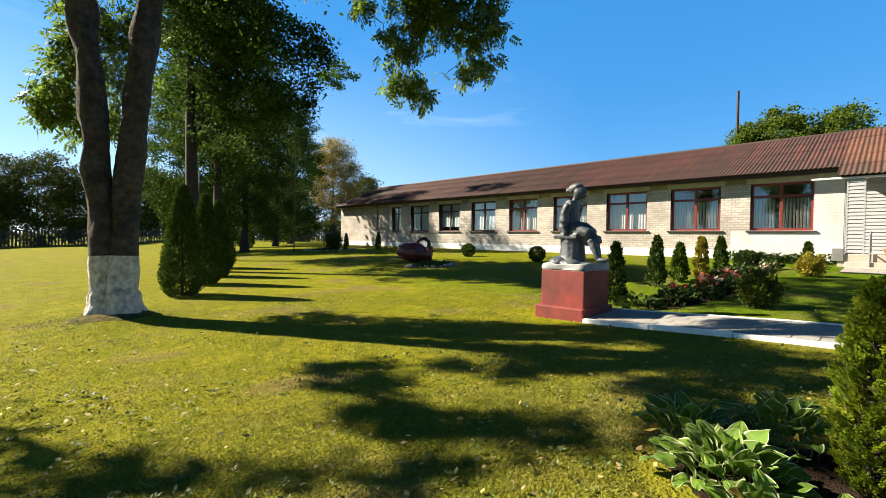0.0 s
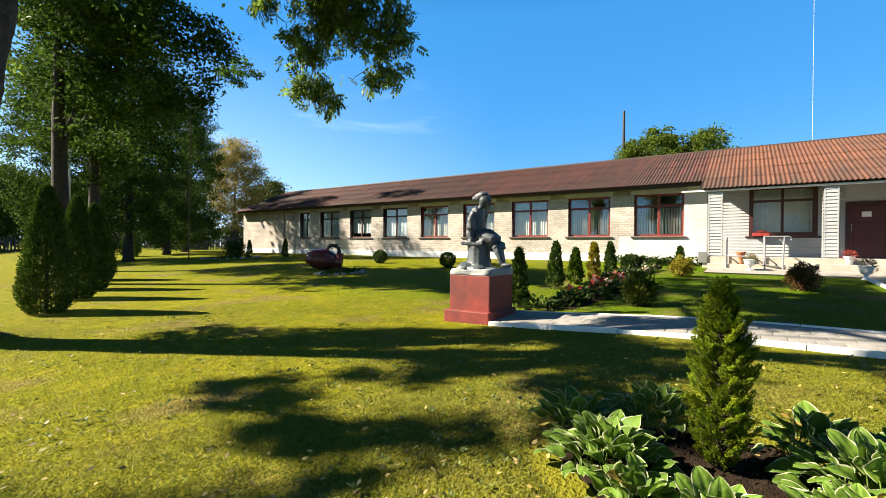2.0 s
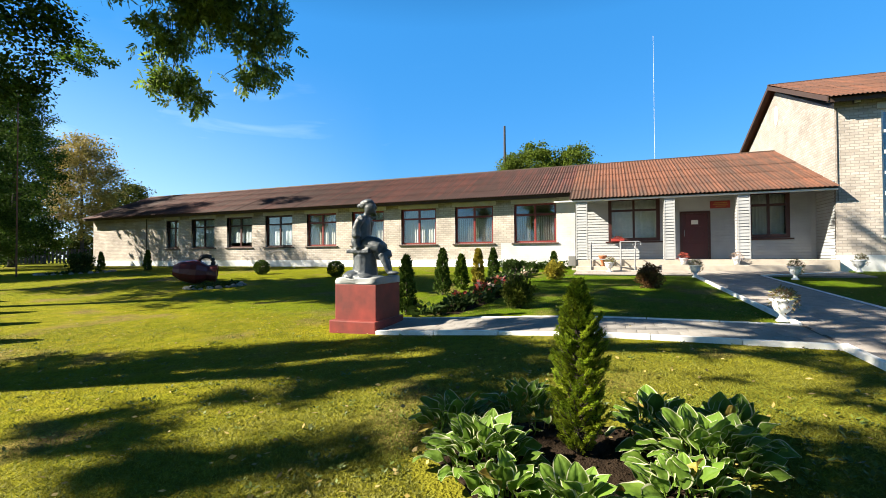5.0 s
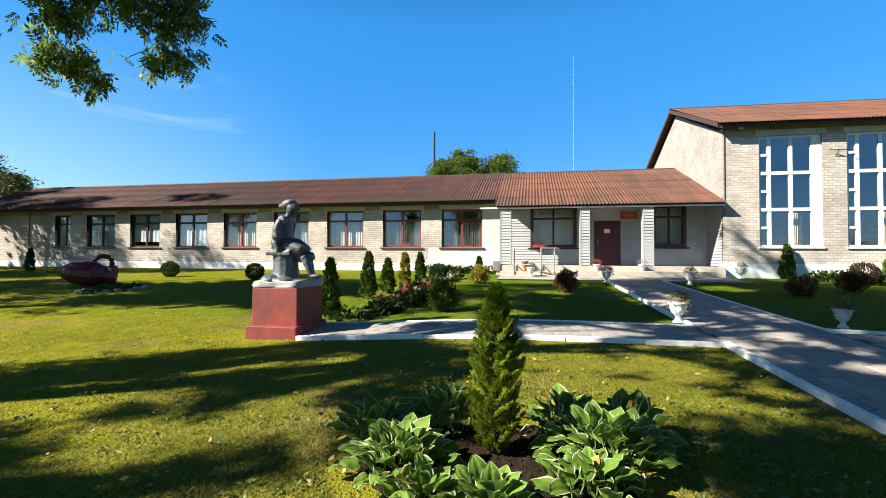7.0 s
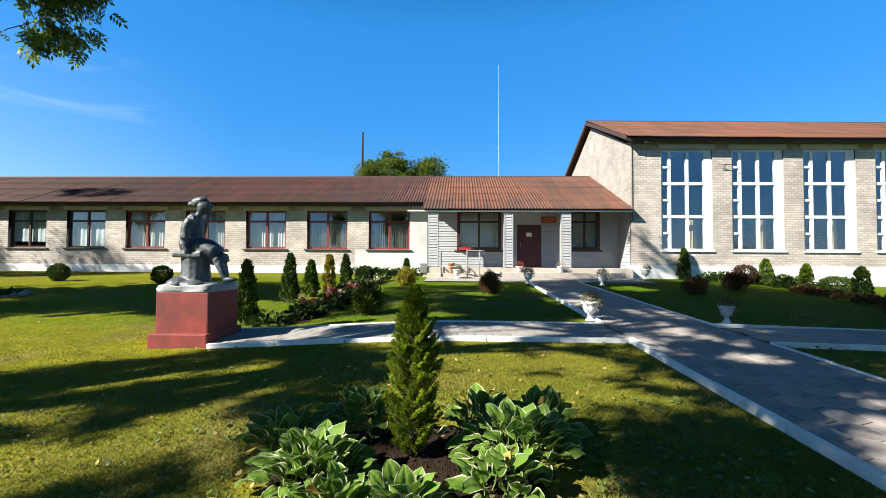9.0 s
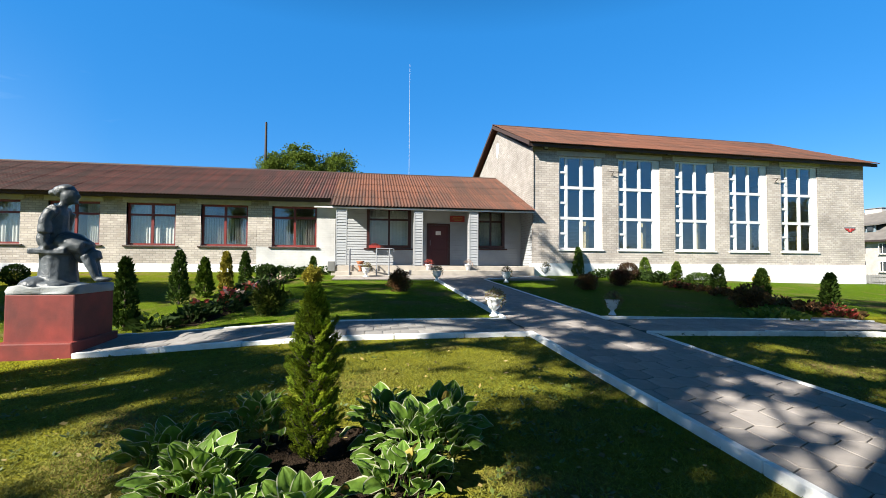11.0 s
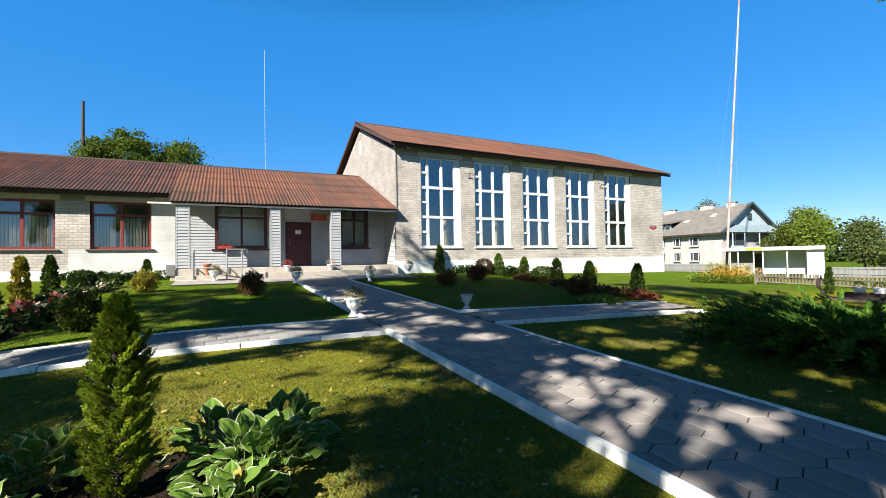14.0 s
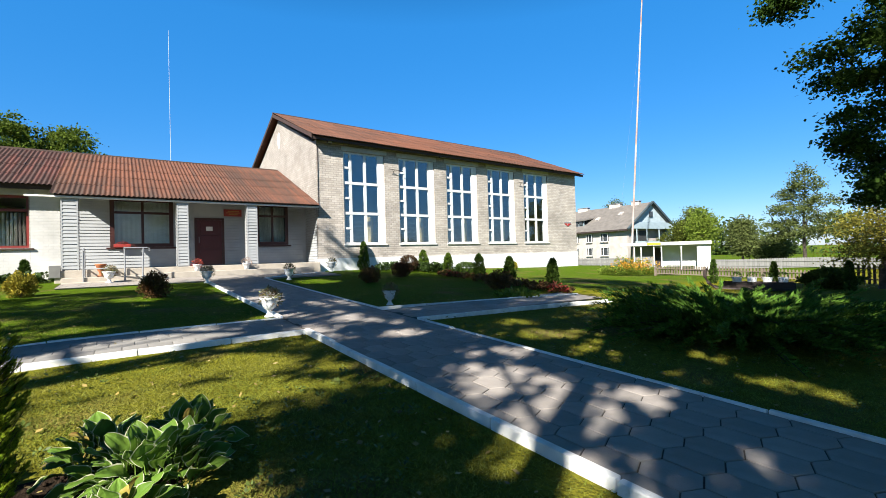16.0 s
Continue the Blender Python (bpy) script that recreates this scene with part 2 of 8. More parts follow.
CURTAIN_GOLD = material("yellow_curtain", (0.62, 0.47, 0.26), 0.9, 0.08, 5, 50, 0.1)
# bluish white cloth that imitates sky reflected in the far windows
SKY_CLOTH = material("sky_reflection_cloth", (0.58, 0.61, 0.64), 0.9, 0.08, 5, 50, 0.1)
BLIND = material("vertical_blind_cloth", (0.62, 0.60, 0.56), 0.8, 0.05, 5, 50, 0.05)
METAL_GREY = material("grey_painted_steel", (0.24, 0.25, 0.27), 0.5, 0.08, 10, 60, 0.05)
METAL_DARK = material("dark_rusty_steel", (0.036, 0.022, 0.019), 0.7, 0.2, 10, 60, 0.2)
RUST = material("rusty_red_steel", (0.42, 0.40, 0.39), 0.7, 0.15, 6, 60, 0.2, second=(0.30, 0.12, 0.07), mix_scale=0.7, amount=0.8)
MAST = material("pale_mast_paint", (0.62, 0.62, 0.60), 0.5, 0.1, 4, 50, 0.05)
PAVER = material("hexagon_concrete_paver", (0.325, 0.292, 0.267), 0.85, 0.14, 7, 90, 0.3, second=(0.23, 0.21, 0.195), mix_scale=2.0, amount=0.6, per_object=0.12)
PAVER_PALE = material("pale_concrete_paver", (0.30, 0.285, 0.265), 0.85, 0.12, 7, 90, 0.3, second=(0.19, 0.18, 0.17), mix_scale=2.0, amount=0.6, per_object=0.1)
PATH_BED = material("sandy_joint_bed", (0.085, 0.075, 0.064), 0.95, 0.2, 9, 90, 0.4)
BED_PALE = material("pale_joint_sand", (0.23, 0.215, 0.195), 0.95, 0.2, 9, 90, 0.4)
KERB = material("whitewashed_kerb", (1.02, 1.02, 1.0), 0.85, 0.1, 8, 80, 0.3, second=(0.66, 0.65, 0.61), mix_scale=3.5, amount=0.4, per_object=0.05)
URN = material("white_urn_paint", (0.78, 0.80, 0.82), 0.5, 0.06, 8, 60, 0.12, second=(0.55, 0.57, 0.58), mix_scale=5, amount=0.4)
SOIL = material("dark_soil", (0.032, 0.022, 0.015), 0.95, 0.4, 14, 80, 1.0, spec=0.05)
SOIL_DRY = material("dry_earth", (0.11, 0.09, 0.035), 0.95, 0.4, 10, 60, 1.0, second=(0.06, 0.07, 0.015), mix_scale=3, amount=0.9, spec=0.05)
BARREL = material("maroon_barrel_paint", (0.145, 0.022, 0.022), 0.35, 0.12, 7, 50, 0.1, second=(0.09, 0.018, 0.018))
RUBBER = material("black_rubber", (0.022, 0.022, 0.024), 0.7, 0.1, 9, 60, 0.2)
STONE = material("field_stone", (0.26, 0.25, 0.23), 0.9, 0.2, 6, 60, 0.5, second=(0.38, 0.37, 0.35), per_object=0.3)
BARK = material("tree_bark", (0.068, 0.052, 0.040), 0.95, 0.5, 11, 45, 1.0, second=(0.022, 0.019, 0.015), mix_scale=3, amount=0.95)
# darker copy of the bark, with the row's shade put into its colour
BARK_ROW = material("shaded_row_bark", (0.036, 0.029, 0.023), 0.95, 0.4, 9, 45, 0.8)
LIME = material("lime_washed_bark", (0.66, 0.63, 0.58), 0.95, 0.28, 14, 50, 1.0, second=(0.30, 0.27, 0.23), mix_scale=8, amount=0.85, spec=0.1)
LEAF = material("ash_leaf", (0.060, 0.130, 0.016), 0.55, 0.2, 3, 20, 0, second=(0.105, 0.180, 0.02), mix_scale=0.6, per_island=0.4, translucent=0.5, spec=0.12)
LEAF_DARK = material("dark_leaf", (0.040, 0.072, 0.016), 0.6, 0.2, 3, 20, 0, second=(0.05, 0.085, 0.022), mix_scale=0.5, per_island=0.35, translucent=0.3, spec=0.12)
LEAF_YELLOW = material("yellowing_leaf", (0.36, 0.28, 0.08), 0.6, 0.2, 3, 20, 0, second=(0.10, 0.12, 0.03), mix_scale=0.6, per_island=0.35, translucent=0.35, spec=0.12)
LEAF_BRIGHT = material("light_green_leaf", (0.20, 0.27, 0.04), 0.55, 0.2, 3, 20, 0, second=(0.13, 0.21, 0.03), mix_scale=0.6, per_island=0.35, translucent=0.4, spec=0.12)
THUJA = material("thuja_green", (0.050, 0.090, 0.014), 0.65, 0.25, 8, 40, 0, second=(0.085, 0.145, 0.022), mix_scale=3, per_island=0.4, translucent=0.2, spec=0.12)
THUJA_GOLD = material("golden_thuja", (0.33, 0.27, 0.034), 0.65, 0.2, 8, 40, 0, second=(0.10, 0.14, 0.02), mix_scale=4, per_island=0.35, translucent=0.25, spec=0.12)
THUJA_NEAR = material("fresh_thuja_green", (0.18, 0.265, 0.022), 0.7, 0.3, 9, 40, 0, second=(0.40, 0.42, 0.034), mix_scale=11, per_island=0.55, translucent=0.55, spec=0.12)
THUJA_FRESH = material("mid_thuja_green", (0.070, 0.125, 0.012), 0.7, 0.3, 9, 40, 0, second=(0.15, 0.20, 0.018), mix_scale=9, per_island=0.5, translucent=0.25, spec=0.12)
BARBERRY = material("reddish_shrub", (0.165, 0.078, 0.036), 0.65, 0.25, 8, 40, 0, second=(0.12, 0.13, 0.03), mix_scale=5, per_island=0.4, translucent=0.25, spec=0.12)
BARBERRY_DARK = material("dark_red_shrub", (0.075, 0.034, 0.022), 0.65, 0.25, 8, 40, 0, second=(0.05, 0.065, 0.016), mix_scale=5, per_island=0.4, translucent=0.25, spec=0.12)
JUNIPER = material("juniper_green", (0.066, 0.145, 0.018), 0.65, 0.25, 6, 40, 0, second=(0.11, 0.20, 0.024), mix_scale=2, per_island=0.4, translucent=0.15, spec=0.12)
# brighter copy of the ash leaf: sunlight on the sprays is put into the colour
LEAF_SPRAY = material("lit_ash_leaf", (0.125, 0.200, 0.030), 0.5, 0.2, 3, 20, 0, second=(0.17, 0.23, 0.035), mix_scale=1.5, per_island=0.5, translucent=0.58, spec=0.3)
# darker leaf copy: the shaded side of the trees is put into the colour
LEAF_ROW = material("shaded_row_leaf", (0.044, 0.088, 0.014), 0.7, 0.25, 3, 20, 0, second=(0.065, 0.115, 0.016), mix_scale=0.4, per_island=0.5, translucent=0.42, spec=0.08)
# leaf for the trees over the roof, its sunlit look put into the colour
LEAF_HIGH = material("sunlit_high_leaf", (0.115, 0.165, 0.022), 0.6, 0.25, 3, 20, 0, second=(0.07, 0.11, 0.018), mix_scale=0.5, per_island=0.45, translucent=0.45, spec=0.1)
LEAF_AUTUMN = material("yellow_olive_leaf", (0.22, 0.20, 0.035), 0.6, 0.25, 3, 20, 0, second=(0.12, 0.14, 0.025), mix_scale=0.8, per_island=0.45, translucent=0.4, spec=0.1)
LEAF_AIRY = material("grey_green_leaf", (0.115, 0.145, 0.045), 0.65, 0.25, 3, 20, 0, second=(0.075, 0.10, 0.03), mix_scale=0.5, per_island=0.45, translucent=0.3, spec=0.1)
LEAF_OLIVE = material("olive_leaf", (0.085, 0.105, 0.016), 0.65, 0.25, 3, 20, 0, second=(0.045, 0.075, 0.014), mix_scale=0.5, per_island=0.4, translucent=0.2, spec=0.1)
PICKET = material("weathered_picket", (0.11, 0.085, 0.065), 0.9, 0.2, 6, 50, 0.3, per_object=0.25)
PICKET_DARK = material("dark_picket", (0.075, 0.052, 0.040), 0.9, 0.2, 6, 50, 0.3, per_object=0.25)
BOARD_GREY = material("grey_fence_board", (0.21, 0.21, 0.205), 0.9, 0.12, 6, 50, 0.25, per_object=0.12)


# ---- building helpers ----
def box(bm, x0, y0, z0, x1, y1, z1, m=None):
    v = [bm.verts.new((x, y, z)) for z in (z0, z1) for y in (y0, y1) for x in (x0, x1)]
    if m is not None:
        for a in v:
            a.co = m @ a.co
    for f in ((0, 2, 3, 1), (4, 5, 7, 6), (0, 1, 5, 4), (2, 6, 7, 3), (0, 4, 6, 2), (1, 3, 7, 5)):
        bm.faces.new([v[i] for i in f])
    return v


def tube(bm, points, radii, sides=10, cap=True):
    """A tapered tube along points."""
    rings = []
    pts = [Vector(p) for p in points]
    for i, p in enumerate(pts):
        d = (pts[min(i + 1, len(pts) - 1)] - pts[max(i - 1, 0)]).normalized()
        a = d.orthogonal().normalized() if abs(d.z) < 0.9 else Vector((1, 0, 0)).cross(d).normalized()
        b = d.cross(a)
        r = radii[i] if not isinstance(radii, (int, float)) else radii
        rings.append([bm.verts.new(p + (a * math.cos(2 * math.pi * k / sides) + b * math.sin(2 * math.pi * k / sides)) * r) for k in range(sides)])
    for i in range(len(rings) - 1):
        q = rings[i], rings[i + 1]
        for k in range(sides):
            bm.faces.new((q[0][k], q[0][(k + 1) % sides], q[1][(k + 1) % sides], q[1][k]))
    if cap:
        bm.faces.new(rings[0][::-1])
        bm.faces.new(rings[-1])


def lathe(bm, profile, sides=24, centre=(0, 0, 0)):
    """Turn (radius, height) pairs round the z axis."""
    c = Vector(centre)
    rings = [[bm.verts.new(c + Vector((r * math.cos(2 * math.pi * k / sides), r * math.sin(2 * math.pi * k / sides), z))) for k in range(sides)] for r, z in profile]
    for a, b in zip(rings, rings[1:]):
        for k in range(sides):
            bm.faces.new((a[k], a[(k + 1) % sides], b[(k + 1) % sides], b[k]))
    bm.faces.new(rings[0][::-1])
    bm.faces.new(rings[-1])


def bevelled(bm, width=0.01, segments=1):
    bmesh.ops.bevel(bm, geom=list(bm.edges), offset=width, segments=segments, affect='EDGES', profile=0.6)


def to_mesh(name, bm, mat, smooth=False):
    bmesh.ops.recalc_face_normals(bm, faces=list(bm.faces))
    me = bpy.data.meshes.new(name)
    bm.to_mesh(me)
    bm.free()
    me.materials.append(mat)
    if smooth:
        me.shade_smooth()
    return me


def part(name, bm, mat, parent=None, label="", smooth=False):
    """One mesh object, under a thing or a part where one is given."""
    ob = new(name, to_mesh(name, bm, mat, smooth))
    if parent is not None:
        ob.parent = parent
    return tagged(ob, label)


def thing(name, label, category, group="", kind="", at=(0, 0, 0)):
    ob = new(name)
    ob.location = at
    ob.empty_display_size = 0.2
    return tagged(ob, label, category, group, kind)


def soup(name, verts, faces, mat, parent=None, label=""):
    """One mesh from numpy arrays: verts (n, 3), faces (m, k)."""
    me = bpy.data.meshes.new(name)
    k = faces.shape[1]
    me.vertices.add(len(verts))
    me.vertices.foreach_set("co", np.ascontiguousarray(verts, dtype=np.float32).ravel())
    me.loops.add(faces.size)
    me.loops.foreach_set("vertex_index", np.ascontiguousarray(faces, dtype=np.int32).ravel())
    me.polygons.add(len(faces))
    me.polygons.foreach_set("loop_start", np.arange(0, faces.size, k, dtype=np.int32))
    me.update(calc_edges=True)
    me.validate()
    me.materials.append(mat)
    ob = new(name, me)
    if parent is not None:
        ob.parent = parent
    return tagged(ob, label)


def smooth_step(a, b, v):
    k = min(1.0, max(0.0, (v - a) / (b - a)))
    return k * k * (3 - 2 * k)


def ground_z(x, y):
    """The lawn climbs gently towards the building and falls away along the hall."""
    z = 0.043 * (min(max(x, -2.0), 22.0) - 0.9)
    z -= 0.19 * smooth_step(-2.5, 2.5, y) * (1 - smooth_step(9, 17, x))
    z -= 0.42 * smooth_step(9, 28, -y) * smooth_step(10, 19, x)
    z -= 0.8 * smooth_step(8, 42, -y) * (1 - smooth_step(15, 20, x) * (1 - smooth_step(28, 36, -y)))
    d = math.hypot(x - 2.1, y - 7.8)
    z += 0.14 * max(0.0, 1 - d / 1.6) ** 1.5
    return z


# ---- ground ----
def grass_material():
    m = bpy.data.materials.new("mown_lawn")
    m.use_nodes = True
    n, l = m.node_tree.nodes, m.node_tree.links
    p = n["Principled BSDF"]
    p.inputs["Roughness"].default_value = 0.9
    p.inputs["Specular IOR Level"].default_value = 0.05
    co = n.new("ShaderNodeTexCoord")
    tex = []
    for s, d in ((0.7, 6), (2.6, 6), (38.0, 6), (9.0, 6)):
        t = n.new("ShaderNodeTexNoise")
        t.inputs["Scale"].default_value, t.inputs["Detail"].default_value = s, d
        l.new(co.outputs["Object"], t.inputs["Vector"])
        tex.append(t)
    ramp = n.new("ShaderNodeValToRGB")
    ramp.color_ramp.elements[0].position, ramp.color_ramp.elements[0].color = 0.36, (0.140, 0.150, 0.004, 1)
    ramp.color_ramp.elements[1].position, ramp.color_ramp.elements[1].color = 0.66, (0.205, 0.190, 0.010, 1)
    l.new(tex[1].outputs["Fac"], ramp.inputs[0])
    dry = n.new("ShaderNodeMix")
    dry.data_type = 'RGBA'
    dry.inputs[7].default_value = (0.17, 0.118, 0.055, 1)
    dr = n.new("ShaderNodeMapRange")
    dr.inputs[1].default_value, dr.inputs[2].default_value, dr.inputs[4].default_value = 0.55, 0.70, 0.8
    l.new(tex[0].outputs["Fac"], dr.inputs[0])
    l.new(dr.outputs[0], dry.inputs[0])
    # greener turf between the paths and the building, with some of its shade put into the colour
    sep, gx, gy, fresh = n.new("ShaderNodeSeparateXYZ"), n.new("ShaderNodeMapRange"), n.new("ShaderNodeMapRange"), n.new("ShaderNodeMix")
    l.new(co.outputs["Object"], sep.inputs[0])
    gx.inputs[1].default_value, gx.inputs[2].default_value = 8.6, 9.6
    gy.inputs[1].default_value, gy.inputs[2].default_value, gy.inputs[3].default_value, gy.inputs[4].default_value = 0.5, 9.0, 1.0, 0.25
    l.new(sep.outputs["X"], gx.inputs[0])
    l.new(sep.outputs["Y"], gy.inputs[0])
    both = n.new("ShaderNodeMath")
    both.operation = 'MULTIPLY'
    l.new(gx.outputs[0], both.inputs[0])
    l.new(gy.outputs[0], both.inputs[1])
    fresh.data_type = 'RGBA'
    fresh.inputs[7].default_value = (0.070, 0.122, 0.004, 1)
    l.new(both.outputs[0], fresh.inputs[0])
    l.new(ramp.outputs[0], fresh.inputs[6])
    # worn, drier turf about the hosta bed
    hx, hy, worn, near = n.new("ShaderNodeMapRange"), n.new("ShaderNodeMapRange"), n.new("ShaderNodeMix"), n.new("ShaderNodeMath")
    hx.inputs[1].default_value, hx.inputs[2].default_value, hx.inputs[3].default_value, hx.inputs[4].default_value = 6.0, 8.5, 0.85, 0.0
    hy.inputs[1].default_value, hy.inputs[2].default_value, hy.inputs[3].default_value, hy.inputs[4].default_value = -0.5, 3.5, 1.0, 0.15
    l.new(sep.outputs["X"], hx.inputs[0])
    l.new(sep.outputs["Y"], hy.inputs[0])
    near.operation = 'MULTIPLY'
    l.new(hx.outputs[0], near.inputs[0])
    l.new(hy.outputs[0], near.inputs[1])
    worn.data_type = 'RGBA'
    worn.inputs[7].default_value = (0.138, 0.134, 0.016, 1)
    l.new(near.outputs[0], worn.inputs[0])
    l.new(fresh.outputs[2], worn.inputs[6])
    l.new(worn.outputs[2], dry.inputs[6])
    hsv = n.new("ShaderNodeHueSaturation")
    v = n.new("ShaderNodeMapRange")
    v.inputs[1].default_value, v.inputs[2].default_value, v.inputs[3].default_value, v.inputs[4].default_value = 0.62, 1.38, 0.60, 1.36
    tuft = n.new("ShaderNodeMath")
    l.new(tex[2].outputs["Fac"], tuft.inputs[0])
    l.new(tex[3].outputs["Fac"], tuft.inputs[1])
    l.new(tuft.outputs[0], v.inputs[0])
    l.new(v.outputs[0], hsv.inputs["Value"])
    l.new(dry.outputs[2], hsv.inputs["Color"])
    l.new(hsv.outputs[0], p.inputs["Base Color"])
    b = n.new("ShaderNodeBump")
    b.inputs["Strength"].default_value, b.inputs["Distance"].default_value = 0.9, 0.05
    l.new(tuft.outputs[0], b.inputs["Height"])
    l.new(b.outputs[0], p.inputs["Normal"])
    return m


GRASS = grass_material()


def spread(lo, hi, near_lo, near_hi, step):
    out = list(np.arange(near_lo, near_hi + 1e-6, step))
    s, v = step, near_hi
    while v < hi:
        s *= 1.35
        v += s
        out.append(v)
    s, v = step, near_lo
    while v > lo:
        s *= 1.35
        v -= s
        out.insert(0, v)
    return out


def build_ground():
    xs, ys = spread(-900, 1500, -6, 24, 0.5), spread(-1500, 1500, -32, 36, 0.5)
    verts = np.array([(x, y, ground_z(x, y)) for x in xs for y in ys])
    ny = len(ys)
    faces = np.array([(i * ny + j, (i + 1) * ny + j, (i + 1) * ny + j + 1, i * ny + j + 1) for i in range(len(xs) - 1) for j in range(ny - 1)])
    ob = soup("ground", verts, faces, GRASS)
    ob.data.shade_smooth()
    tagged(ob, "mown yellow-green lawn rising gently to the school", "lawn", kind="structure")


build_ground()


# ---- school building ----
X1, XH = 22.0, 20.42          # front planes of the long wing and of the hall
Y_END, Y_PORCH, Y_HALL, Y_HALL_END = 32.55, -0.85, -9.85, -28.2
SILL, HEAD = 2.07, 3.92       # wing windows
H_SILL, H_HEAD = 2.06, 6.42   # hall windows
BASE = 0.30                   # footing below the lawn


def holed_wall(bm, x0, x1, y0, y1, z0, z1, holes):
    """An upright wall in the y-z plane between x0 and x1, with openings (y0, y1, z0, z1) through it."""
    ys = sorted({y0, y1, *[v for h in holes for v in h[:2]]})
    zs = sorted({z0, z1, *[v for h in holes for v in h[2:]]})

    def solid(i, j):
        if i < 0 or j < 0 or i >= len(ys) - 1 or j >= len(zs) - 1:
            return False
        cy, cz = (ys[i] + ys[i + 1]) / 2, (zs[j] + zs[j + 1]) / 2
        return not any(h[0] < cy < h[1] and h[2] < cz < h[3] for h in holes)

    def quad(*pts):
        bm.faces.new([bm.verts.new(p) for p in pts])

    for i in range(len(ys) - 1):
        for j in range(len(zs) - 1):
            if not solid(i, j):
                continue
            a, b, c, d = ys[i], ys[i + 1], zs[j], zs[j + 1]
            for x in (x0, x1):
                quad((x, a, c), (x, b, c), (x, b, d), (x, a, d))
            if not solid(i - 1, j):
                quad((x0, a, c), (x1, a, c), (x1, a, d), (x0, a, d))
            if not solid(i + 1, j):
                quad((x0, b, c), (x1, b, c), (x1, b, d), (x0, b, d))
            if not solid(i, j - 1):
                quad((x0, a, c), (x1, a, c), (x1, b, c), (x0, b, c))
            if not solid(i, j + 1):
                quad((x0, a, d), (x1, a, d), (x1, b, d), (x0, b, d))
    bmesh.ops.remove_doubles(bm, verts=list(bm.verts), dist=0.0005)


school = thing("school_building", "long single-storey pale brick school with a taller hall and red-brown slate roof", "school building", kind="structure")

WING_WINDOWS = [(3.0 * k, 3.0 * k + 1.965) for k in range(8)] + [(24.12, 25.22)]
wing_holes = [(a, b, SILL, HEAD) for a, b in WING_WINDOWS]
porch_win = [(-4.36, -2.28, 2.06, 3.98), (-8.98, -7.56, 2.10, 3.98)]
door_hole = (-6.25, -5.12, 1.27, 3.27)
HALL_WINDOWS = [(-13.31 - 3.0 * k, -11.14 - 3.0 * k) for k in range(5)]
hall_holes = [(a, b, H_SILL, H_HEAD) for a, b in HALL_WINDOWS]

bm = bmesh.new()
holed_wall(bm, X1, X1 + 0.4, 2.62, Y_END, 1.27, 3.74, wing_holes[1:])
part("front_wall", bm, BRICK, school, "pale cream silicate brick wall between the windows")
bm = bmesh.new()
holed_wall(bm, X1, X1 + 0.4, -0.03, 2.616, SILL, 3.74, wing_holes[:1])
part("front_wall", bm, BRICK, school, "pale cream silicate brick round the window by the porch")
bm = bmesh.new()
holed_wall(bm, X1 - 0.004, X1 + 0.4, Y_PORCH, -0.034, BASE, 4.4, [])
part("whitewashed_wall", bm, BRICK_WHITE, school, "whitewashed brick wall beside the porch")
bm = bmesh.new()
holed_wall(bm, X1 - 0.004, X1 + 0.4, -0.03, 2.616, BASE, SILL - 0.004, [])
part("whitewashed_wall", bm, BRICK_WHITE, school, "whitewashed brick under the window by the porch")
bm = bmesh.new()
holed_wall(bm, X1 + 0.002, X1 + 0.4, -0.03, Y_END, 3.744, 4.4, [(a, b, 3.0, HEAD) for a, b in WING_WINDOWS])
part("eaves_band", bm, BRICK_GREY, school, "grey brick band under the eaves, shade worked into its tone")
bm = bmesh.new()
box(bm, X1 - 0.03, 2.62, BASE, X1 + 0.4, Y_END + 0.02, 1.27)
part("plinth", bm, PLINTH, school, "white-painted plinth with flaking edges")
bm = bmesh.new()
holed_wall(bm, X1 + 0.003, X1 + 0.4, Y_HALL + 0.006, Y_PORCH - 0.002, BASE, 4.3, [*porch_win, door_hole])
part("porch_back_wall", bm, SIDING, school, "grey siding wall behind the porch")

# end wall, back wall, ceilings and room floors that close the wing
bm = bmesh.new()
gable = [(X1, BASE), (31.0, BASE), (31.0, 4.4), (26.5, 6.36), (X1, 4.4)]
for y in (Y_END, Y_END - 0.35):
    bm.faces.new([bm.verts.new((x, y, z)) for x, z in gable])
part("end_wall", bm, BRICK_SIDE, school)
bm = bmesh.new()
box(bm, 30.6, Y_HALL_END, BASE, 31.0, Y_END - 0.4, 4.4)
part("back_wall", bm, BRICK, school)
bm = bmesh.new()
box(bm, X1 + 0.42, Y_HALL + 0.3, 4.0, 30.5, Y_END - 0.4, 4.1)
part("wing_ceiling", bm, ROOM, school)
bm = bmesh.new()
box(bm, X1 + 0.42, Y_HALL + 0.3, 1.0, 30.5, Y_END - 0.4, 1.2)
part("wing_floor", bm, ROOM, school)
for y in (-0.6, 5.5, 11.5, 17.5, 23.5):
    bm = bmesh.new()
    box(bm, X1 + 0.42, y - 0.06, 1.21, 27.0, y + 0.06, 3.99)
    part("partition", bm, ROOM, school)
bm = bmesh.new()
box(bm, 27.0, Y_HALL + 0.3, 1.21, 27.1, Y_END - 0.4, 3.99)
part("corridor_wall", bm, ROOM, school)

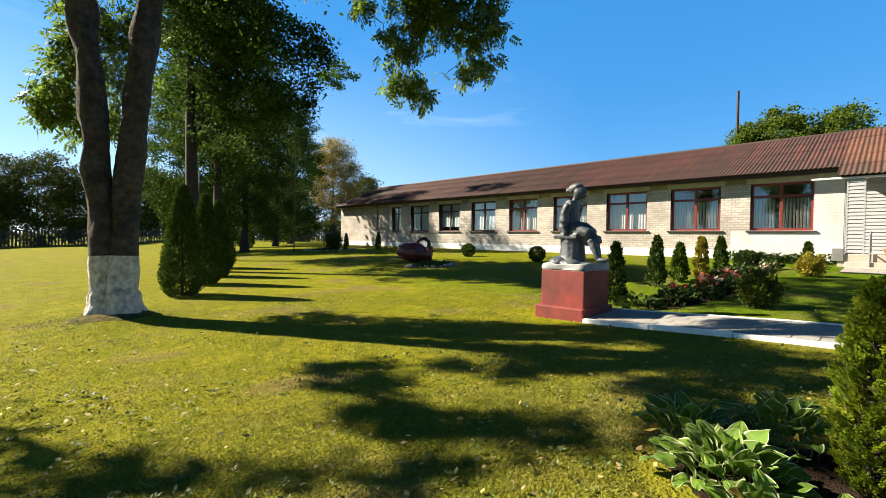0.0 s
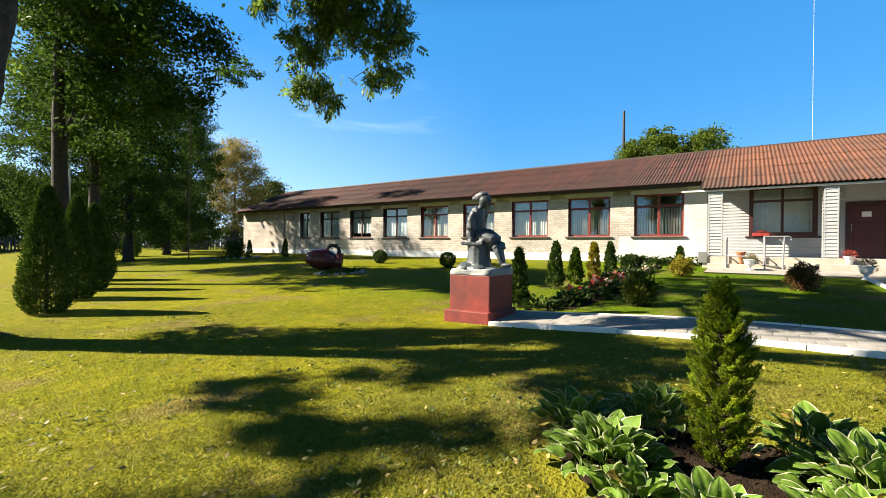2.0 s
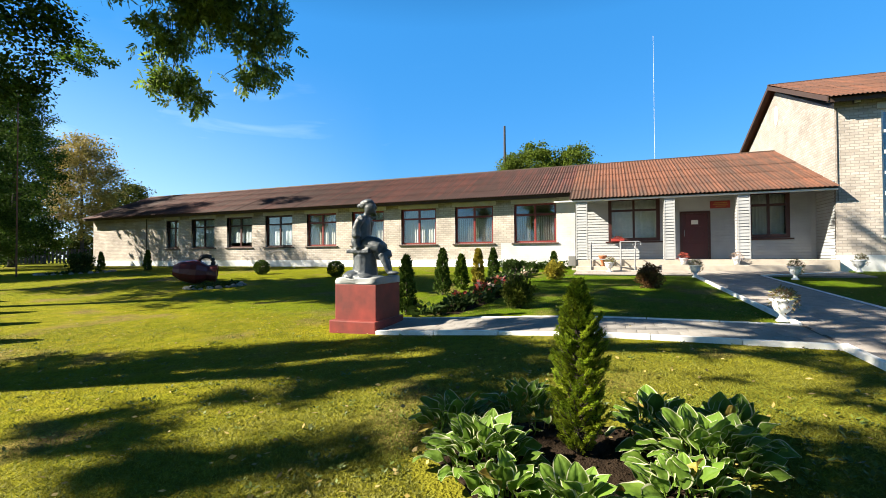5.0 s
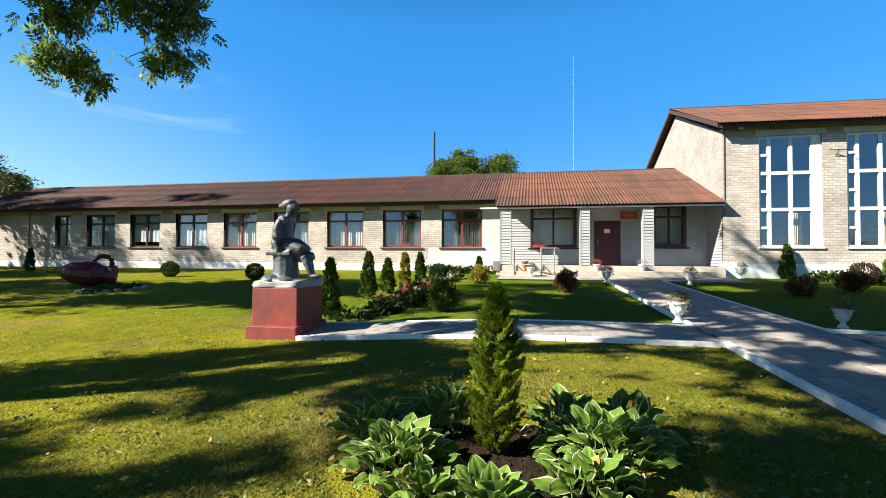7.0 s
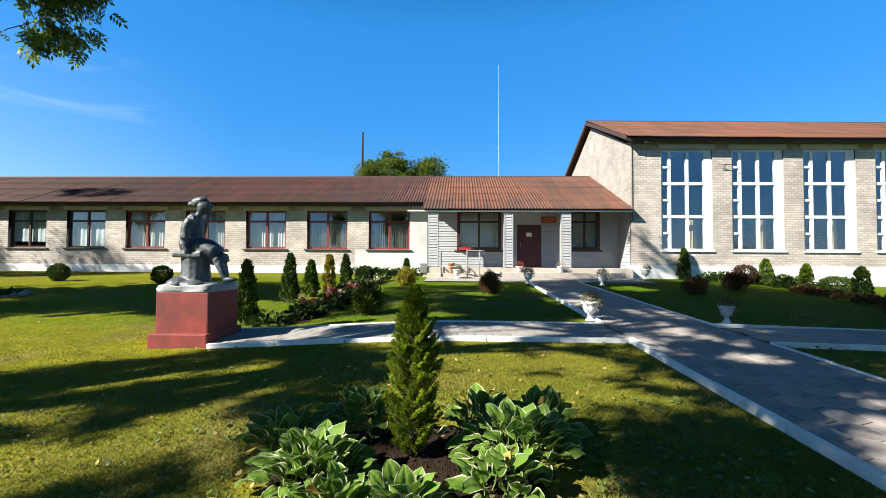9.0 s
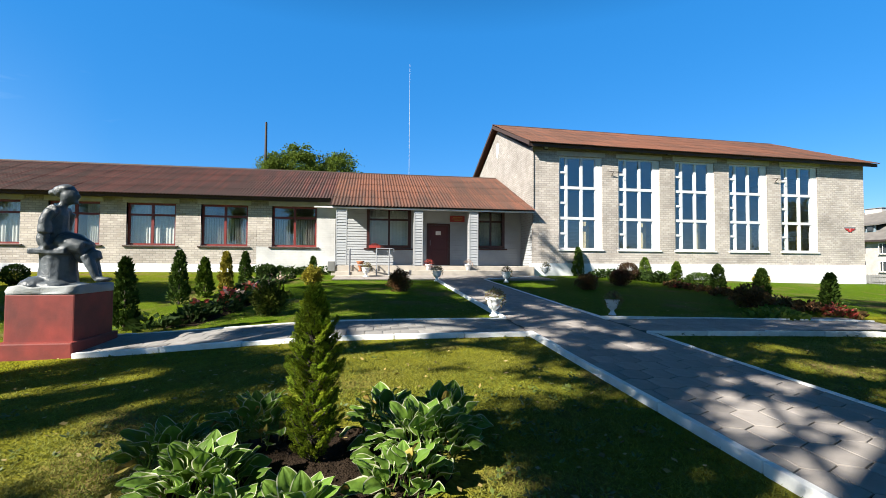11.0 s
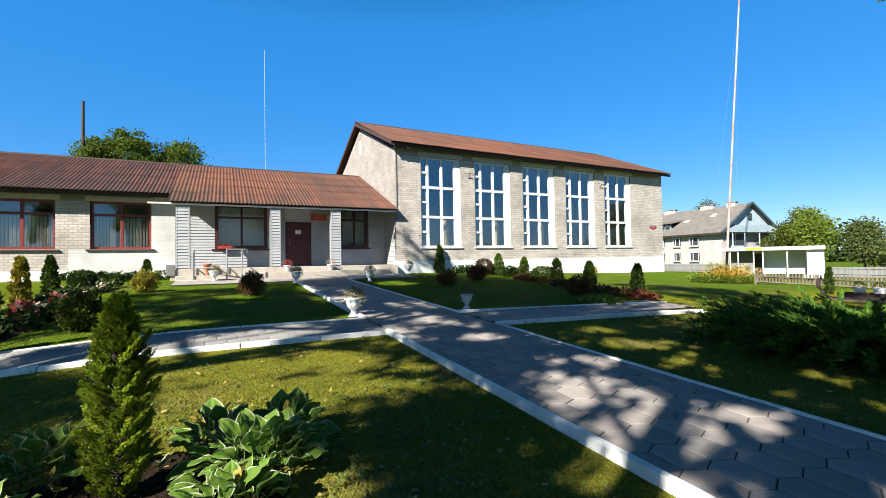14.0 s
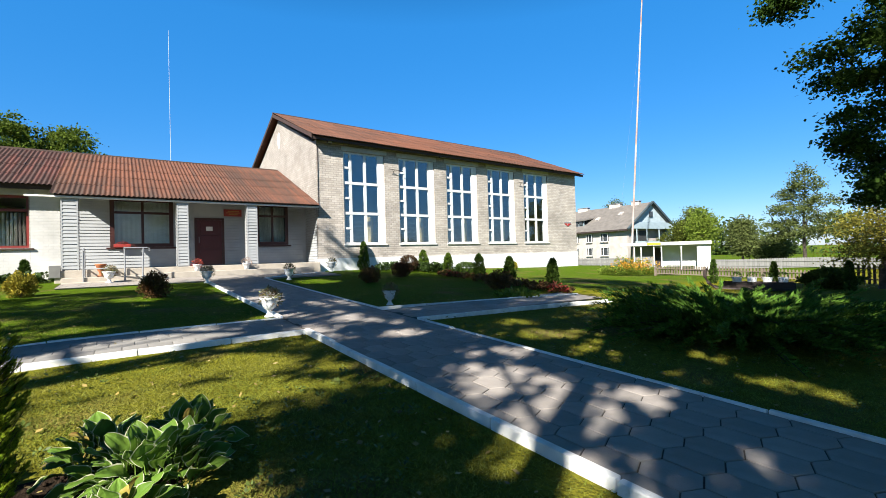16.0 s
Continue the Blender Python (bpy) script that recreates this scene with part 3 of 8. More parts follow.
# hall
bm = bmesh.new()
holed_wall(bm, XH, XH + 0.45, Y_HALL_END, Y_HALL, 1.40, 6.28, hall_holes)
part("hall_front_wall", bm, BRICK, school, "pale cream brick front of the hall")
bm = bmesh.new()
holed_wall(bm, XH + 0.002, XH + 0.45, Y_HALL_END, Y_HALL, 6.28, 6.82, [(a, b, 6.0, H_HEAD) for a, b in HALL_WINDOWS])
part("hall_eaves_band", bm, BRICK_GREY, school, "grey brick band under the hall eaves, shade worked into its tone")
bm = bmesh.new()
box(bm, XH - 0.03, Y_HALL_END - 0.02, -0.2, XH + 0.45, Y_HALL + 0.02, 1.40)
part("hall_plinth", bm, PLINTH, school, "white-painted hall plinth")
HALL_RIDGE, HALL_BACK = 26.25, 32.1
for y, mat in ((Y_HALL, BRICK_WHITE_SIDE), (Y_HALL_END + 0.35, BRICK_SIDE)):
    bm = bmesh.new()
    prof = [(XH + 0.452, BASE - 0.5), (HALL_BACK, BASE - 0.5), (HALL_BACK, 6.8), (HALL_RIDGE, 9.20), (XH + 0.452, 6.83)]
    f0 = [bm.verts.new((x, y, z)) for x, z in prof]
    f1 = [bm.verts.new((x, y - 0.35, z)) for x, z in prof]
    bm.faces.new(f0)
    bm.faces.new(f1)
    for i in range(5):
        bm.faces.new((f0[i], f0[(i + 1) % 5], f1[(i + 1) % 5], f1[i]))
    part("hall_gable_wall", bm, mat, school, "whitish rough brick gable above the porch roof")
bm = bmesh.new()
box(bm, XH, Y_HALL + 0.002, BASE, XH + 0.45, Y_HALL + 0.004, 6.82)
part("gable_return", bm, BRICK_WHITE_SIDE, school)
bm = bmesh.new()
box(bm, HALL_BACK - 0.4, Y_HALL_END, -0.2, HALL_BACK, Y_HALL - 0.36, 6.9)
box(bm, XH + 0.47, Y_HALL_END + 0.4, 0.9, HALL_BACK - 0.45, Y_HALL - 0.4, 1.05)
box(bm, XH + 0.47, Y_HALL_END + 0.4, 6.62, HALL_BACK - 0.45, Y_HALL - 0.4, 6.75)
part("hall_shell", bm, ROOM, school)


# roofs of corrugated slate sheets
def sheet_mesh(length, mat, waves=8, pitch=0.1356, height=0.019):
    """A corrugated sheet; x runs down the slope, y along the eaves."""
    bm = bmesh.new()
    n = waves * 6
    rows = []
    for s in (0.0, length):
        rows.append([(s, pitch * waves * (i / n), height * math.cos(2 * math.pi * waves * i / n)) for i in range(n + 1)])
    top = [[bm.verts.new(p) for p in r] for r in rows]
    low = [[bm.verts.new((p[0], p[1], p[2] - 0.008)) for p in r] for r in rows]
    for i in range(n):
        bm.faces.new((top[0][i], top[1][i], top[1][i + 1], top[0][i + 1]))
        bm.faces.new((low[0][i], low[0][i + 1], low[1][i + 1], low[1][i]))
        bm.faces.new((top[1][i], low[1][i], low[1][i + 1], top[1][i + 1]))
    return to_mesh("roof_sheet", bm, mat, True)


def slate_roof(roof, eave, ridge, y0, y1, rows, rng, mat=SLATE):
    """Sheets from the ridge (x, z) to the eaves (x, z) between y0 and y1, lapped row over row."""
    (xe, ze), (xr, zr) = eave, ridge
    run, rise = xe - xr, ze - zr
    total = math.hypot(run, rise)
    tilt = math.atan2(-rise, abs(run))
    length = total / rows + 0.12
    me = sheet_mesh(length, mat)
    width = 0.1356 * 8
    count = int(round((y1 - y0) / (width - 0.0)))
    for r in range(rows):
        s = (total / rows) * r
        for c in range(count):
            ob = new("roof_sheet", me)
            ob.parent = roof
            px = xr + run * s / total
            pz = zr + rise * s / total + 0.012 * (rows - r)
            k = (y1 - y0) / (count * width)
            y = y0 + c * width * k
            lift = rng.uniform(-0.004, 0.004)
            if run < 0:
                ob.matrix_basis = Matrix.Translation((px, y + width * k, pz + lift)) @ Euler((0, tilt + rng.uniform(-0.004, 0.004), math.pi), 'XYZ').to_matrix().to_4x4() @ Matrix.Diagonal((1, k, 1, 1))
            else:
                ob.matrix_basis = Matrix.Translation((px, y, pz + lift)) @ Euler((0, tilt, 0), 'XYZ').to_matrix().to_4x4() @ Matrix.Diagonal((1, k, 1, 1))


rng = random.Random(4)
SLOPE = 0.418
W_EAVE, W_RIDGE = (21.52, 4.30), (26.5, 4.30 + SLOPE * 4.98)
P_EAVE = (20.15, 3.84)
Y_ROOF_END = Y_END + 0.35


def roof_frame(name, label, y0, y1, eave, ridge, fascia=0.2):
    bm = bmesh.new()
    (xe, ze), (xr, zr) = eave, ridge
    s = (zr - ze) / (xr - xe)
    under = [bm.verts.new(p) for p in ((xe + 0.02, y0, ze - 0.06), (xr, y0, zr - 0.06), (xr, y1, zr - 0.06), (xe + 0.02, y1, ze - 0.06))]
    bm.faces.new(under)
    box(bm, xe + 0.03, y0, ze - fascia, xe + 0.06, y1, ze - 0.05 + 0.03 * s)
    tube(bm, [(xr, y0, zr + 0.02), (xr, y1, zr + 0.02)], 0.08, 10)
    return part(name, bm, FASCIA, school, label)


roof = roof_frame("roof", "red-brown corrugated slate roof of the long wing", Y_PORCH - 0.02, Y_ROOF_END, W_EAVE, W_RIDGE)
slate_roof(roof, W_EAVE, W_RIDGE, Y_PORCH + 0.1, Y_ROOF_END, 4, rng, SLATE_OLD)
porch_roof = roof_frame("porch_roof", "red-brown corrugated slate roof carried down over the porch", Y_HALL + 0.02, Y_PORCH, P_EAVE, W_RIDGE, 0.12)
slate_roof(porch_roof, P_EAVE, W_RIDGE, Y_HALL + 0.03, Y_PORCH + 0.1, 5, rng)
bm = bmesh.new()
for y0, y1 in ((Y_HALL, Y_ROOF_END),):
    f = [bm.verts.new(p) for p in ((W_RIDGE[0], y0, W_RIDGE[1]), (31.5, y0, 4.2), (31.5, y1, 4.2), (W_RIDGE[0], y1, W_RIDGE[1]))]
    bm.faces.new(f)
part("back_roof_slope", bm, SLATE, school)
H_EAVE, H_RIDGE = (20.0, 6.94), (HALL_RIDGE, 9.52)
YH0, YH1 = Y_HALL_END - 0.40, Y_HALL + 0.34
hall_roof = roof_frame("hall_roof", "red-brown corrugated slate roof of the hall", YH0, YH1, H_EAVE, H_RIDGE)
slate_roof(hall_roof, H_EAVE, H_RIDGE, YH0, YH1, 5, rng)
# the old roof has settled towards its far end
hall_roof.matrix_basis = Matrix.Translation((0, YH1, 7.0)) @ Matrix.Rotation(radians(0.62), 4, 'X') @ Matrix.Translation((0, -YH1, -7.0))
bm = bmesh.new()
bm.faces.new([bm.verts.new(p) for p in ((H_RIDGE[0], YH0, H_RIDGE[1]), (32.5, YH0, 6.9), (32.5, YH1, 6.9), (H_RIDGE[0], YH1, H_RIDGE[1]))])
part("back_slope", bm, SLATE, hall_roof)
# barge boards on the hall gable
for (xa, za), (xb, zb) in ((H_EAVE, H_RIDGE), (H_RIDGE, (32.5, 6.9))):
    bm = bmesh.new()
    q = [(xa, za - 0.17), (xb, zb - 0.17), (xb, zb + 0.02), (xa, za + 0.02)]
    f0, f1 = [bm.verts.new((x, YH1 + 0.004, z)) for x, z in q], [bm.verts.new((x, YH1 - 0.03, z)) for x, z in q]
    bm.faces.new(f0)
    bm.faces.new(f1)
    for i in range(4):
        bm.faces.new((f0[i], f0[(i + 1) % 4], f1[(i + 1) % 4], f1[i]))
    part("barge_board", bm, FASCIA, hall_roof)


def window(name, x, y0, y1, z0, z1, frame_mat, bars_y, bars_z, label, sill_mat=FASCIA, w=0.085, deep=0.09, sill=True, set_back=0.13, glass=GLASS):
    """A frame with mullions at bars_y and transoms at bars_z (fractions), panes and a sill."""
    bm = bmesh.new()
    a, b = x + set_back, x + set_back + deep
    box(bm, a, y0, z0, b, y0 + w, z1)
    box(bm, a, y1 - w, z0, b, y1, z1)
    box(bm, a, y0 + w, z0, b, y1 - w, z0 + w)
    box(bm, a, y0 + w, z1 - w, b, y1 - w, z1)
    ob = part(name, bm, frame_mat, school, label)
    for f, t in bars_y:
        bm = bmesh.new()
        c = y0 + (y1 - y0) * f
        box(bm, a + 0.004, c - t / 2, z0 + w, b - 0.004, c + t / 2, z1 - w)
        part("mullion", bm, frame_mat, ob)
    for f, t, f0, f1 in bars_z:
        bm = bmesh.new()
        c = z0 + (z1 - z0) * f
        box(bm, a - 0.003, y0 + (y1 - y0) * f0 + w * (f0 == 0), c - t / 2, b - 0.008, y0 + (y1 - y0) * f1 - w * (f1 == 1), c + t / 2)
        part("transom", bm, frame_mat, ob)
    bm = bmesh.new()
    box(bm, a + 0.04, y0 + w * 0.5, z0 + w * 0.5, a + 0.046, y1 - w * 0.5, z1 - w * 0.5)
    pane = part("pane", bm, glass, ob)
    pane.visible_shadow = False
    if sill:
        bm = bmesh.new()
        box(bm, x - 0.07, y0 - 0.12, z0 - 0.075, x + set_back + 0.01, y1 + 0.12, z0 - 0.01)
        bevelled(bm, 0.008)
        part("sill", bm, sill_mat, ob, "dark window sill")
    return ob


for k, (a, b) in enumerate(WING_WINDOWS):
    red = k < 5
    bars = [(0.5, 0.10)] if b - a > 1.5 else [(0.42, 0.06)]
    w = window("window", X1, a, b, SILL, HEAD, FRAME_RED if red else FRAME_DARK, bars, [(0.72, 0.09, 0, 1)],
               "red-brown framed window with pale blinds" if red else "dark brown framed window with four lights")
    bm = bmesh.new()
    box(bm, X1 - 0.05, a - 0.14, HEAD + 0.004, X1 + 0.3, b + 0.14, HEAD + 0.20)
    part("lintel", bm, GREY_TRIM, school, "pale concrete lintel over a window")
    # cloths behind the glass
    if k in (0, 1):
        for i in range(16):
            y = a + 0.12 + (b - a - 0.24) * (i + 0.5) / 16
            if k == 0 and i == 9:
                continue
            bm = bmesh.new()
            box(bm, -0.002, -0.045, SILL + 0.1, 0.002, 0.045, HEAD - 0.6)
            s = part("blind_slat", bm, BLIND, w)
            s.matrix_basis = Matrix.Translation((X1 + 0.36, y, 0)) @ Matrix.Rotation(0.9 + 0.1 * math.sin(i * 2.1), 4, 'Z')
    else:
        # k > 4: an added full-width cloth stands in for reflected sky
        for s0, s1 in (((0.05, 0.95),) if k > 4 else ((0.06, 0.34), (0.66, 0.94)) if k % 2 else ((0.05, 0.5), (0.55, 0.95))):
            bm = bmesh.new()
            n = 26
            top, low = [], []
            for i in range(n + 1):
                y = a + (b - a) * (s0 + (s1 - s0) * i / n)
                x = X1 + (0.26 if k > 4 else 0.36) + 0.02 * math.sin(i * 1.6)
                top.append(bm.verts.new((x, y, HEAD - 0.05)))
                low.append(bm.verts.new((x, y, SILL + (0.06 if k != 6 else 0.3))))
            for i in range(n):
                bm.faces.new((low[i], low[i + 1], top[i + 1], top[i]))
            part("curtain", bm, SKY_CLOTH if k > 4 else CURTAIN, w, "pale cloth behind the glass", True)

for k, (a, b) in enumerate(HALL_WINDOWS):
    w = window("hall_window", XH, a + 0.28, b, H_SILL, H_HEAD, FRAME_WHITE, [(0.40, 0.125), (0.80, 0.125)],
               [(0.335, 0.13, 0, 1), (0.665, 0.13, 0, 1), (0.17, 0.10, 0.80, 1), (0.50, 0.10, 0.80, 1), (0.83, 0.10, 0.80, 1)],
               "tall white plastic hall window with many lights", GREY_TRIM, w=0.07, deep=0.10, set_back=0.05, sill=False, glass=GLASS_HALL)
    bm = bmesh.new()
    box(bm, XH + 0.045, a + 0.002, H_SILL + 0.002, XH + 0.24, a + 0.278, H_HEAD - 0.002)
    part("white_panel", bm, WHITE_PAINT, w, "white-painted infill beside the lights")
    bm = bmesh.new()
    box(bm, XH - 0.06, a - 0.06, H_SILL - 0.07, XH + 0.14, b + 0.06, H_SILL - 0.004)
    part("sill", bm, WHITE_PAINT, w, "white window sill")
    bm = bmesh.new()
    box(bm, XH - 0.05, a - 0.12, H_HEAD + 0.03, XH + 0.3, b + 0.12, H_HEAD + 0.24)
    part("lintel", bm, GREY_TRIM, school, "pale concrete lintel over a hall window")
    bm = bmesh.new()
    n = 20
    top, low = [], []
    for i in range(n + 1):
        y = a + (b - a) * (0.22 + 0.15 * i / n)
        x = XH + 0.42 + 0.03 * math.sin(i * 1.7)
        top.append(bm.verts.new((x, y, H_SILL + 1.35)))
        low.append(bm.verts.new((x, y, H_SILL + 0.08)))
    for i in range(n):
        bm.faces.new((low[i], low[i + 1], top[i + 1], top[i]))
    part("curtain", bm, CURTAIN_GOLD, w, "yellowish curtain behind the glass", True)


# ---- porch ----
for k, (a, b, z0, z1) in enumerate(porch_win):
    w = window("porch_window", X1, a, b, z0, z1, FRAME_DARK, [(0.5, 0.09)], [(0.70, 0.09, 0, 1)], "dark brown framed porch window with pale curtains", FRAME_DARK, w=0.14, set_back=-0.03, glass=GLASS_PLAIN)
    bm = bmesh.new()
    n = 40
    top, low = [], []
    for i in range(n + 1):
        y = a + (b - a) * (0.06 + 0.88 * i / n)
        x = X1 + 0.33 + 0.02 * math.sin(i * 1.8)
        top.append(bm.verts.new((x, y, z1 - 0.08)))
        low.append(bm.verts.new((x, y, z0 + 0.1)))
    for i in range(n):
        bm.faces.new((low[i], low[i + 1], top[i + 1], top[i]))
    part("curtain", bm, CURTAIN, w, "cream curtain behind the glass", True)
bm = bmesh.new()
a, b, z0, z1 = door_hole
box(bm, X1 - 0.03, a, z0, X1 + 0.1, a + 0.09, z1)
box(bm, X1 - 0.03, b - 0.09, z0, X1 + 0.1, b, z1)
box(bm, X1 - 0.03, a + 0.09, z1 - 0.09, X1 + 0.1, b - 0.09, z1)
door = part("door_1", bm, FRAME_DARK, school, "closed dark red panelled entrance door with a white notice")
bm = bmesh.new()
box(bm, X1 + 0.01, a + 0.092, z0, X1 + 0.05, b - 0.092, z1 - 0.092)
part("leaf", bm, DOOR_RED, door)
for i in range(3):
    bm = bmesh.new()
    box(bm, X1 - 0.004, a + 0.22, z0 + 0.15 + 0.6 * i, X1 + 0.012, b - 0.22, z0 + 0.65 + 0.6 * i)
    bevelled(bm, 0.006)
    part("door_panel", bm, DOOR_RED, door)
bm = bmesh.new()
tube(bm, [(X1 - 0.05, b - 0.16, z0 + 0.95), (X1 - 0.05, b - 0.16, z0 + 1.2)], 0.014, 8)
box(bm, X1 - 0.05, b - 0.17, z0 + 0.96, X1 + 0.01, b - 0.15, z0 + 0.98)
box(bm, X1 - 0.05, b - 0.17, z0 + 1.17, X1 + 0.01, b - 0.15, z0 + 1.19)
part("door_handle", bm, METAL_GREY, door, "steel door handle")


# ---- pedestal and statue ----
def build_pedestal():
    ped = thing("pedestal", "red-painted square masonry pedestal with a wider footing", "pedestal", at=(0, 0, 0))
    x0, y0, z0 = 7.50, 1.42, 0.02
    bm = bmesh.new()
    box(bm, x0, y0, z0, x0 + 1.10, y0 + 0.93, z0 + 0.30)
    bevelled(bm, 0.02, 2)
    part("footing", bm, PED_RED, ped)
    bm = bmesh.new()
    box(bm, x0 + 0.10, y0 + 0.04, z0 + 0.27, x0 + 1.02, y0 + 0.87, z0 + 0.935)
    bevelled(bm, 0.018, 2)
    part("block", bm, PED_RED, ped)
    return x0 + 0.55, y0 + 0.46, z0 + 0.93


PX, PY, PZ = build_pedestal()


def build_statue(px, py, pz):
    """A seated figure on a stump, leaning on its seat, one leg stretched forward; facing along -y."""
    bm = bmesh.new()

    def ball(c, r):
        bmesh.ops.create_icosphere(bm, subdivisions=2, radius=1, matrix=Matrix.Translation(Vector((px, py, pz)) + Vector(c)) @ Matrix.Diagonal((*r, 1)))

    def limb(pts, radii):
        tube(bm, [Vector((px, py, pz)) + Vector(p) for p in pts], radii, 12)

    # rocks and the stump seat
    for c, r in (((0.0, 0.34, 0.06), (0.2, 0.14, 0.12)), ((-0.2, 0.22, 0.05), (0.2, 0.18, 0.12)), ((-0.22, -0.02, 0.04), (0.18, 0.2, 0.08)), ((0.2, 0.25, 0.04), (0.2, 0.2, 0.1)), ((-0.05, -0.2, 0.03), (0.2, 0.2, 0.06))):
        ball(c, r)
    limb([(0, 0.06, 0.02), (0, 0.06, 0.30), (0, 0.06, 0.52)], [0.25, 0.215, 0.215])
    box(bm, px - 0.23, py - 0.14, pz + 0.49, px + 0.23, py + 0.32, pz + 0.565)
    # hips, back, jacket and shoulders
    ball((0, 0.10, 0.64), (0.19, 0.19, 0.12))
    limb([(0, 0.12, 0.58), (0, 0.13, 0.74), (0, 0.12, 0.90), (0, 0.09, 1.06), (0, 0.06, 1.17)], [0.165, 0.165, 0.16, 0.14, 0.085])
    ball((0, 0.15, 0.82), (0.20, 0.165, 0.10))
    ball((0, 0.21, 0.875), (0.15, 0.11, 0.03))
    ball((0, 0.22, 0.70), (0.17, 0.10, 0.15))
    limb([(-0.17, 0.07, 1.11), (0.17, 0.07, 1.11)], [0.075, 0.075])
    # neck, head and gathered hair
    limb([(0, 0.04, 1.15), (0, 0.0, 1.26)], [0.06, 0.055])
    ball((0, -0.05, 1.33), (0.10, 0.125, 0.135))
    ball((0, -0.01, 1.425), (0.105, 0.115, 0.075))
    ball((0, 0.05, 1.39), (0.11, 0.105, 0.095))
    ball((0, 0.15, 1.37), (0.075, 0.065, 0.055))
    ball((0, -0.175, 1.32), (0.02, 0.028, 0.032))
    ball((0, -0.13, 1.24), (0.05, 0.045, 0.04))
    # arms straight down to the seat, with wide sleeves
    limb([(-0.20, 0.05, 1.10), (-0.24, 0.10, 0.95), (-0.235, 0.10, 0.78)], [0.075, 0.075, 0.085])
    limb([(-0.235, 0.10, 0.80), (-0.23, 0.10, 0.66), (-0.22, 0.07, 0.58)], [0.055, 0.045, 0.045])
    limb([(0.19, 0.05, 1.10), (0.23, 0.12, 0.85), (0.21, 0.10, 0.58)], [0.07, 0.065, 0.045])
    # lap and skirt falling over the knees
    limb([(0, 0.02, 0.66), (0, -0.16, 0.64), (0, -0.31, 0.58)], [0.16, 0.15, 0.11])
    limb([(-0.10, 0.0, 0.66), (-0.11, -0.18, 0.62), (-0.11, -0.32, 0.58)], [0.11, 0.105, 0.09])
    limb([(0.10, 0.0, 0.66), (0.11, -0.18, 0.62), (0.11, -0.30, 0.58)], [0.11, 0.105, 0.09])
    limb([(0, -0.30, 0.60), (0, -0.36, 0.50), (0, -0.39, 0.40)], [0.105, 0.115, 0.11])
    limb([(0, -0.22, 0.56), (0, -0.28, 0.46), (0, -0.31, 0.40)], [0.12, 0.12, 0.10])
    # shins and feet stretched forward
    limb([(-0.09, -0.34, 0.48), (-0.09, -0.42, 0.30), (-0.09, -0.47, 0.16)], [0.08, 0.066, 0.05])
    ball((-0.09, -0.555, 0.13), (0.048, 0.12, 0.042))
    limb([(0.10, -0.30, 0.48), (0.10, -0.36, 0.30), (0.10, -0.40, 0.16)], [0.08, 0.066, 0.05])
    ball((0.10, -0.48, 0.12), (0.048, 0.115, 0.04))
    ob = part("statue", bm, STATUE, None)
    re = ob.modifiers.new("merge", 'REMESH')
    re.mode, re.voxel_size, re.use_smooth_shade = 'VOXEL', 0.016, True
    sm = ob.modifiers.new("ease", 'SMOOTH')
    sm.iterations = 2
    rough = bpy.data.textures.new("hewn", 'CLOUDS')
    rough.noise_scale, rough.noise_depth = 0.07, 3
    di = ob.modifiers.new("hewn", 'DISPLACE')
    di.texture, di.strength, di.mid_level = rough, 0.016, 0.5
    tagged(ob, "dark grey painted statue of a seated figure on a stump", "statue")


bm = bmesh.new()
box(bm, PX - 0.45, PY - 0.43, PZ + 0.0, PX + 0.45, PY + 0.40, PZ + 0.11)
bmesh.ops.subdivide_edges(bm, edges=list(bm.edges), cuts=5, use_grid_fill=True)
for v in bm.verts:
    if v.co.z > PZ + 0.02:
        v.co += Vector((noise.noise(v.co * 5), noise.noise(v.co * 5 + Vector((7, 0, 0))), noise.noise(v.co * 6))) * 0.05
tagged(part("statue_slab", bm, STATUE_BASE, smooth=True), "worn grey cement slab under the statue", "slab")
build_statue(PX, PY, PZ + 0.06)


# ---- plants ----
def leaf_quads(pos, axis, width_dir, length, width):
    """Diamond leaves: arrays of base points, unit axes and side directions."""
    n = len(pos)
    L, W = np.reshape(length, (-1, 1)), np.reshape(width, (-1, 1))
    v = np.empty((n, 4, 3))
    v[:, 0] = pos
    v[:, 1] = pos + axis * L * 0.45 + width_dir * W * 0.5
    v[:, 2] = pos + axis * L
    v[:, 3] = pos + axis * L * 0.45 - width_dir * W * 0.5
    return v.reshape(-1, 3), np.arange(4 * n).reshape(n, 4)


def unit(a):
    return a / np.maximum(np.linalg.norm(a, axis=1, keepdims=True), 1e-9)


def cross_dirs(axis, rs):
    return unit(np.cross(axis, rs.normal(size=axis.shape)))


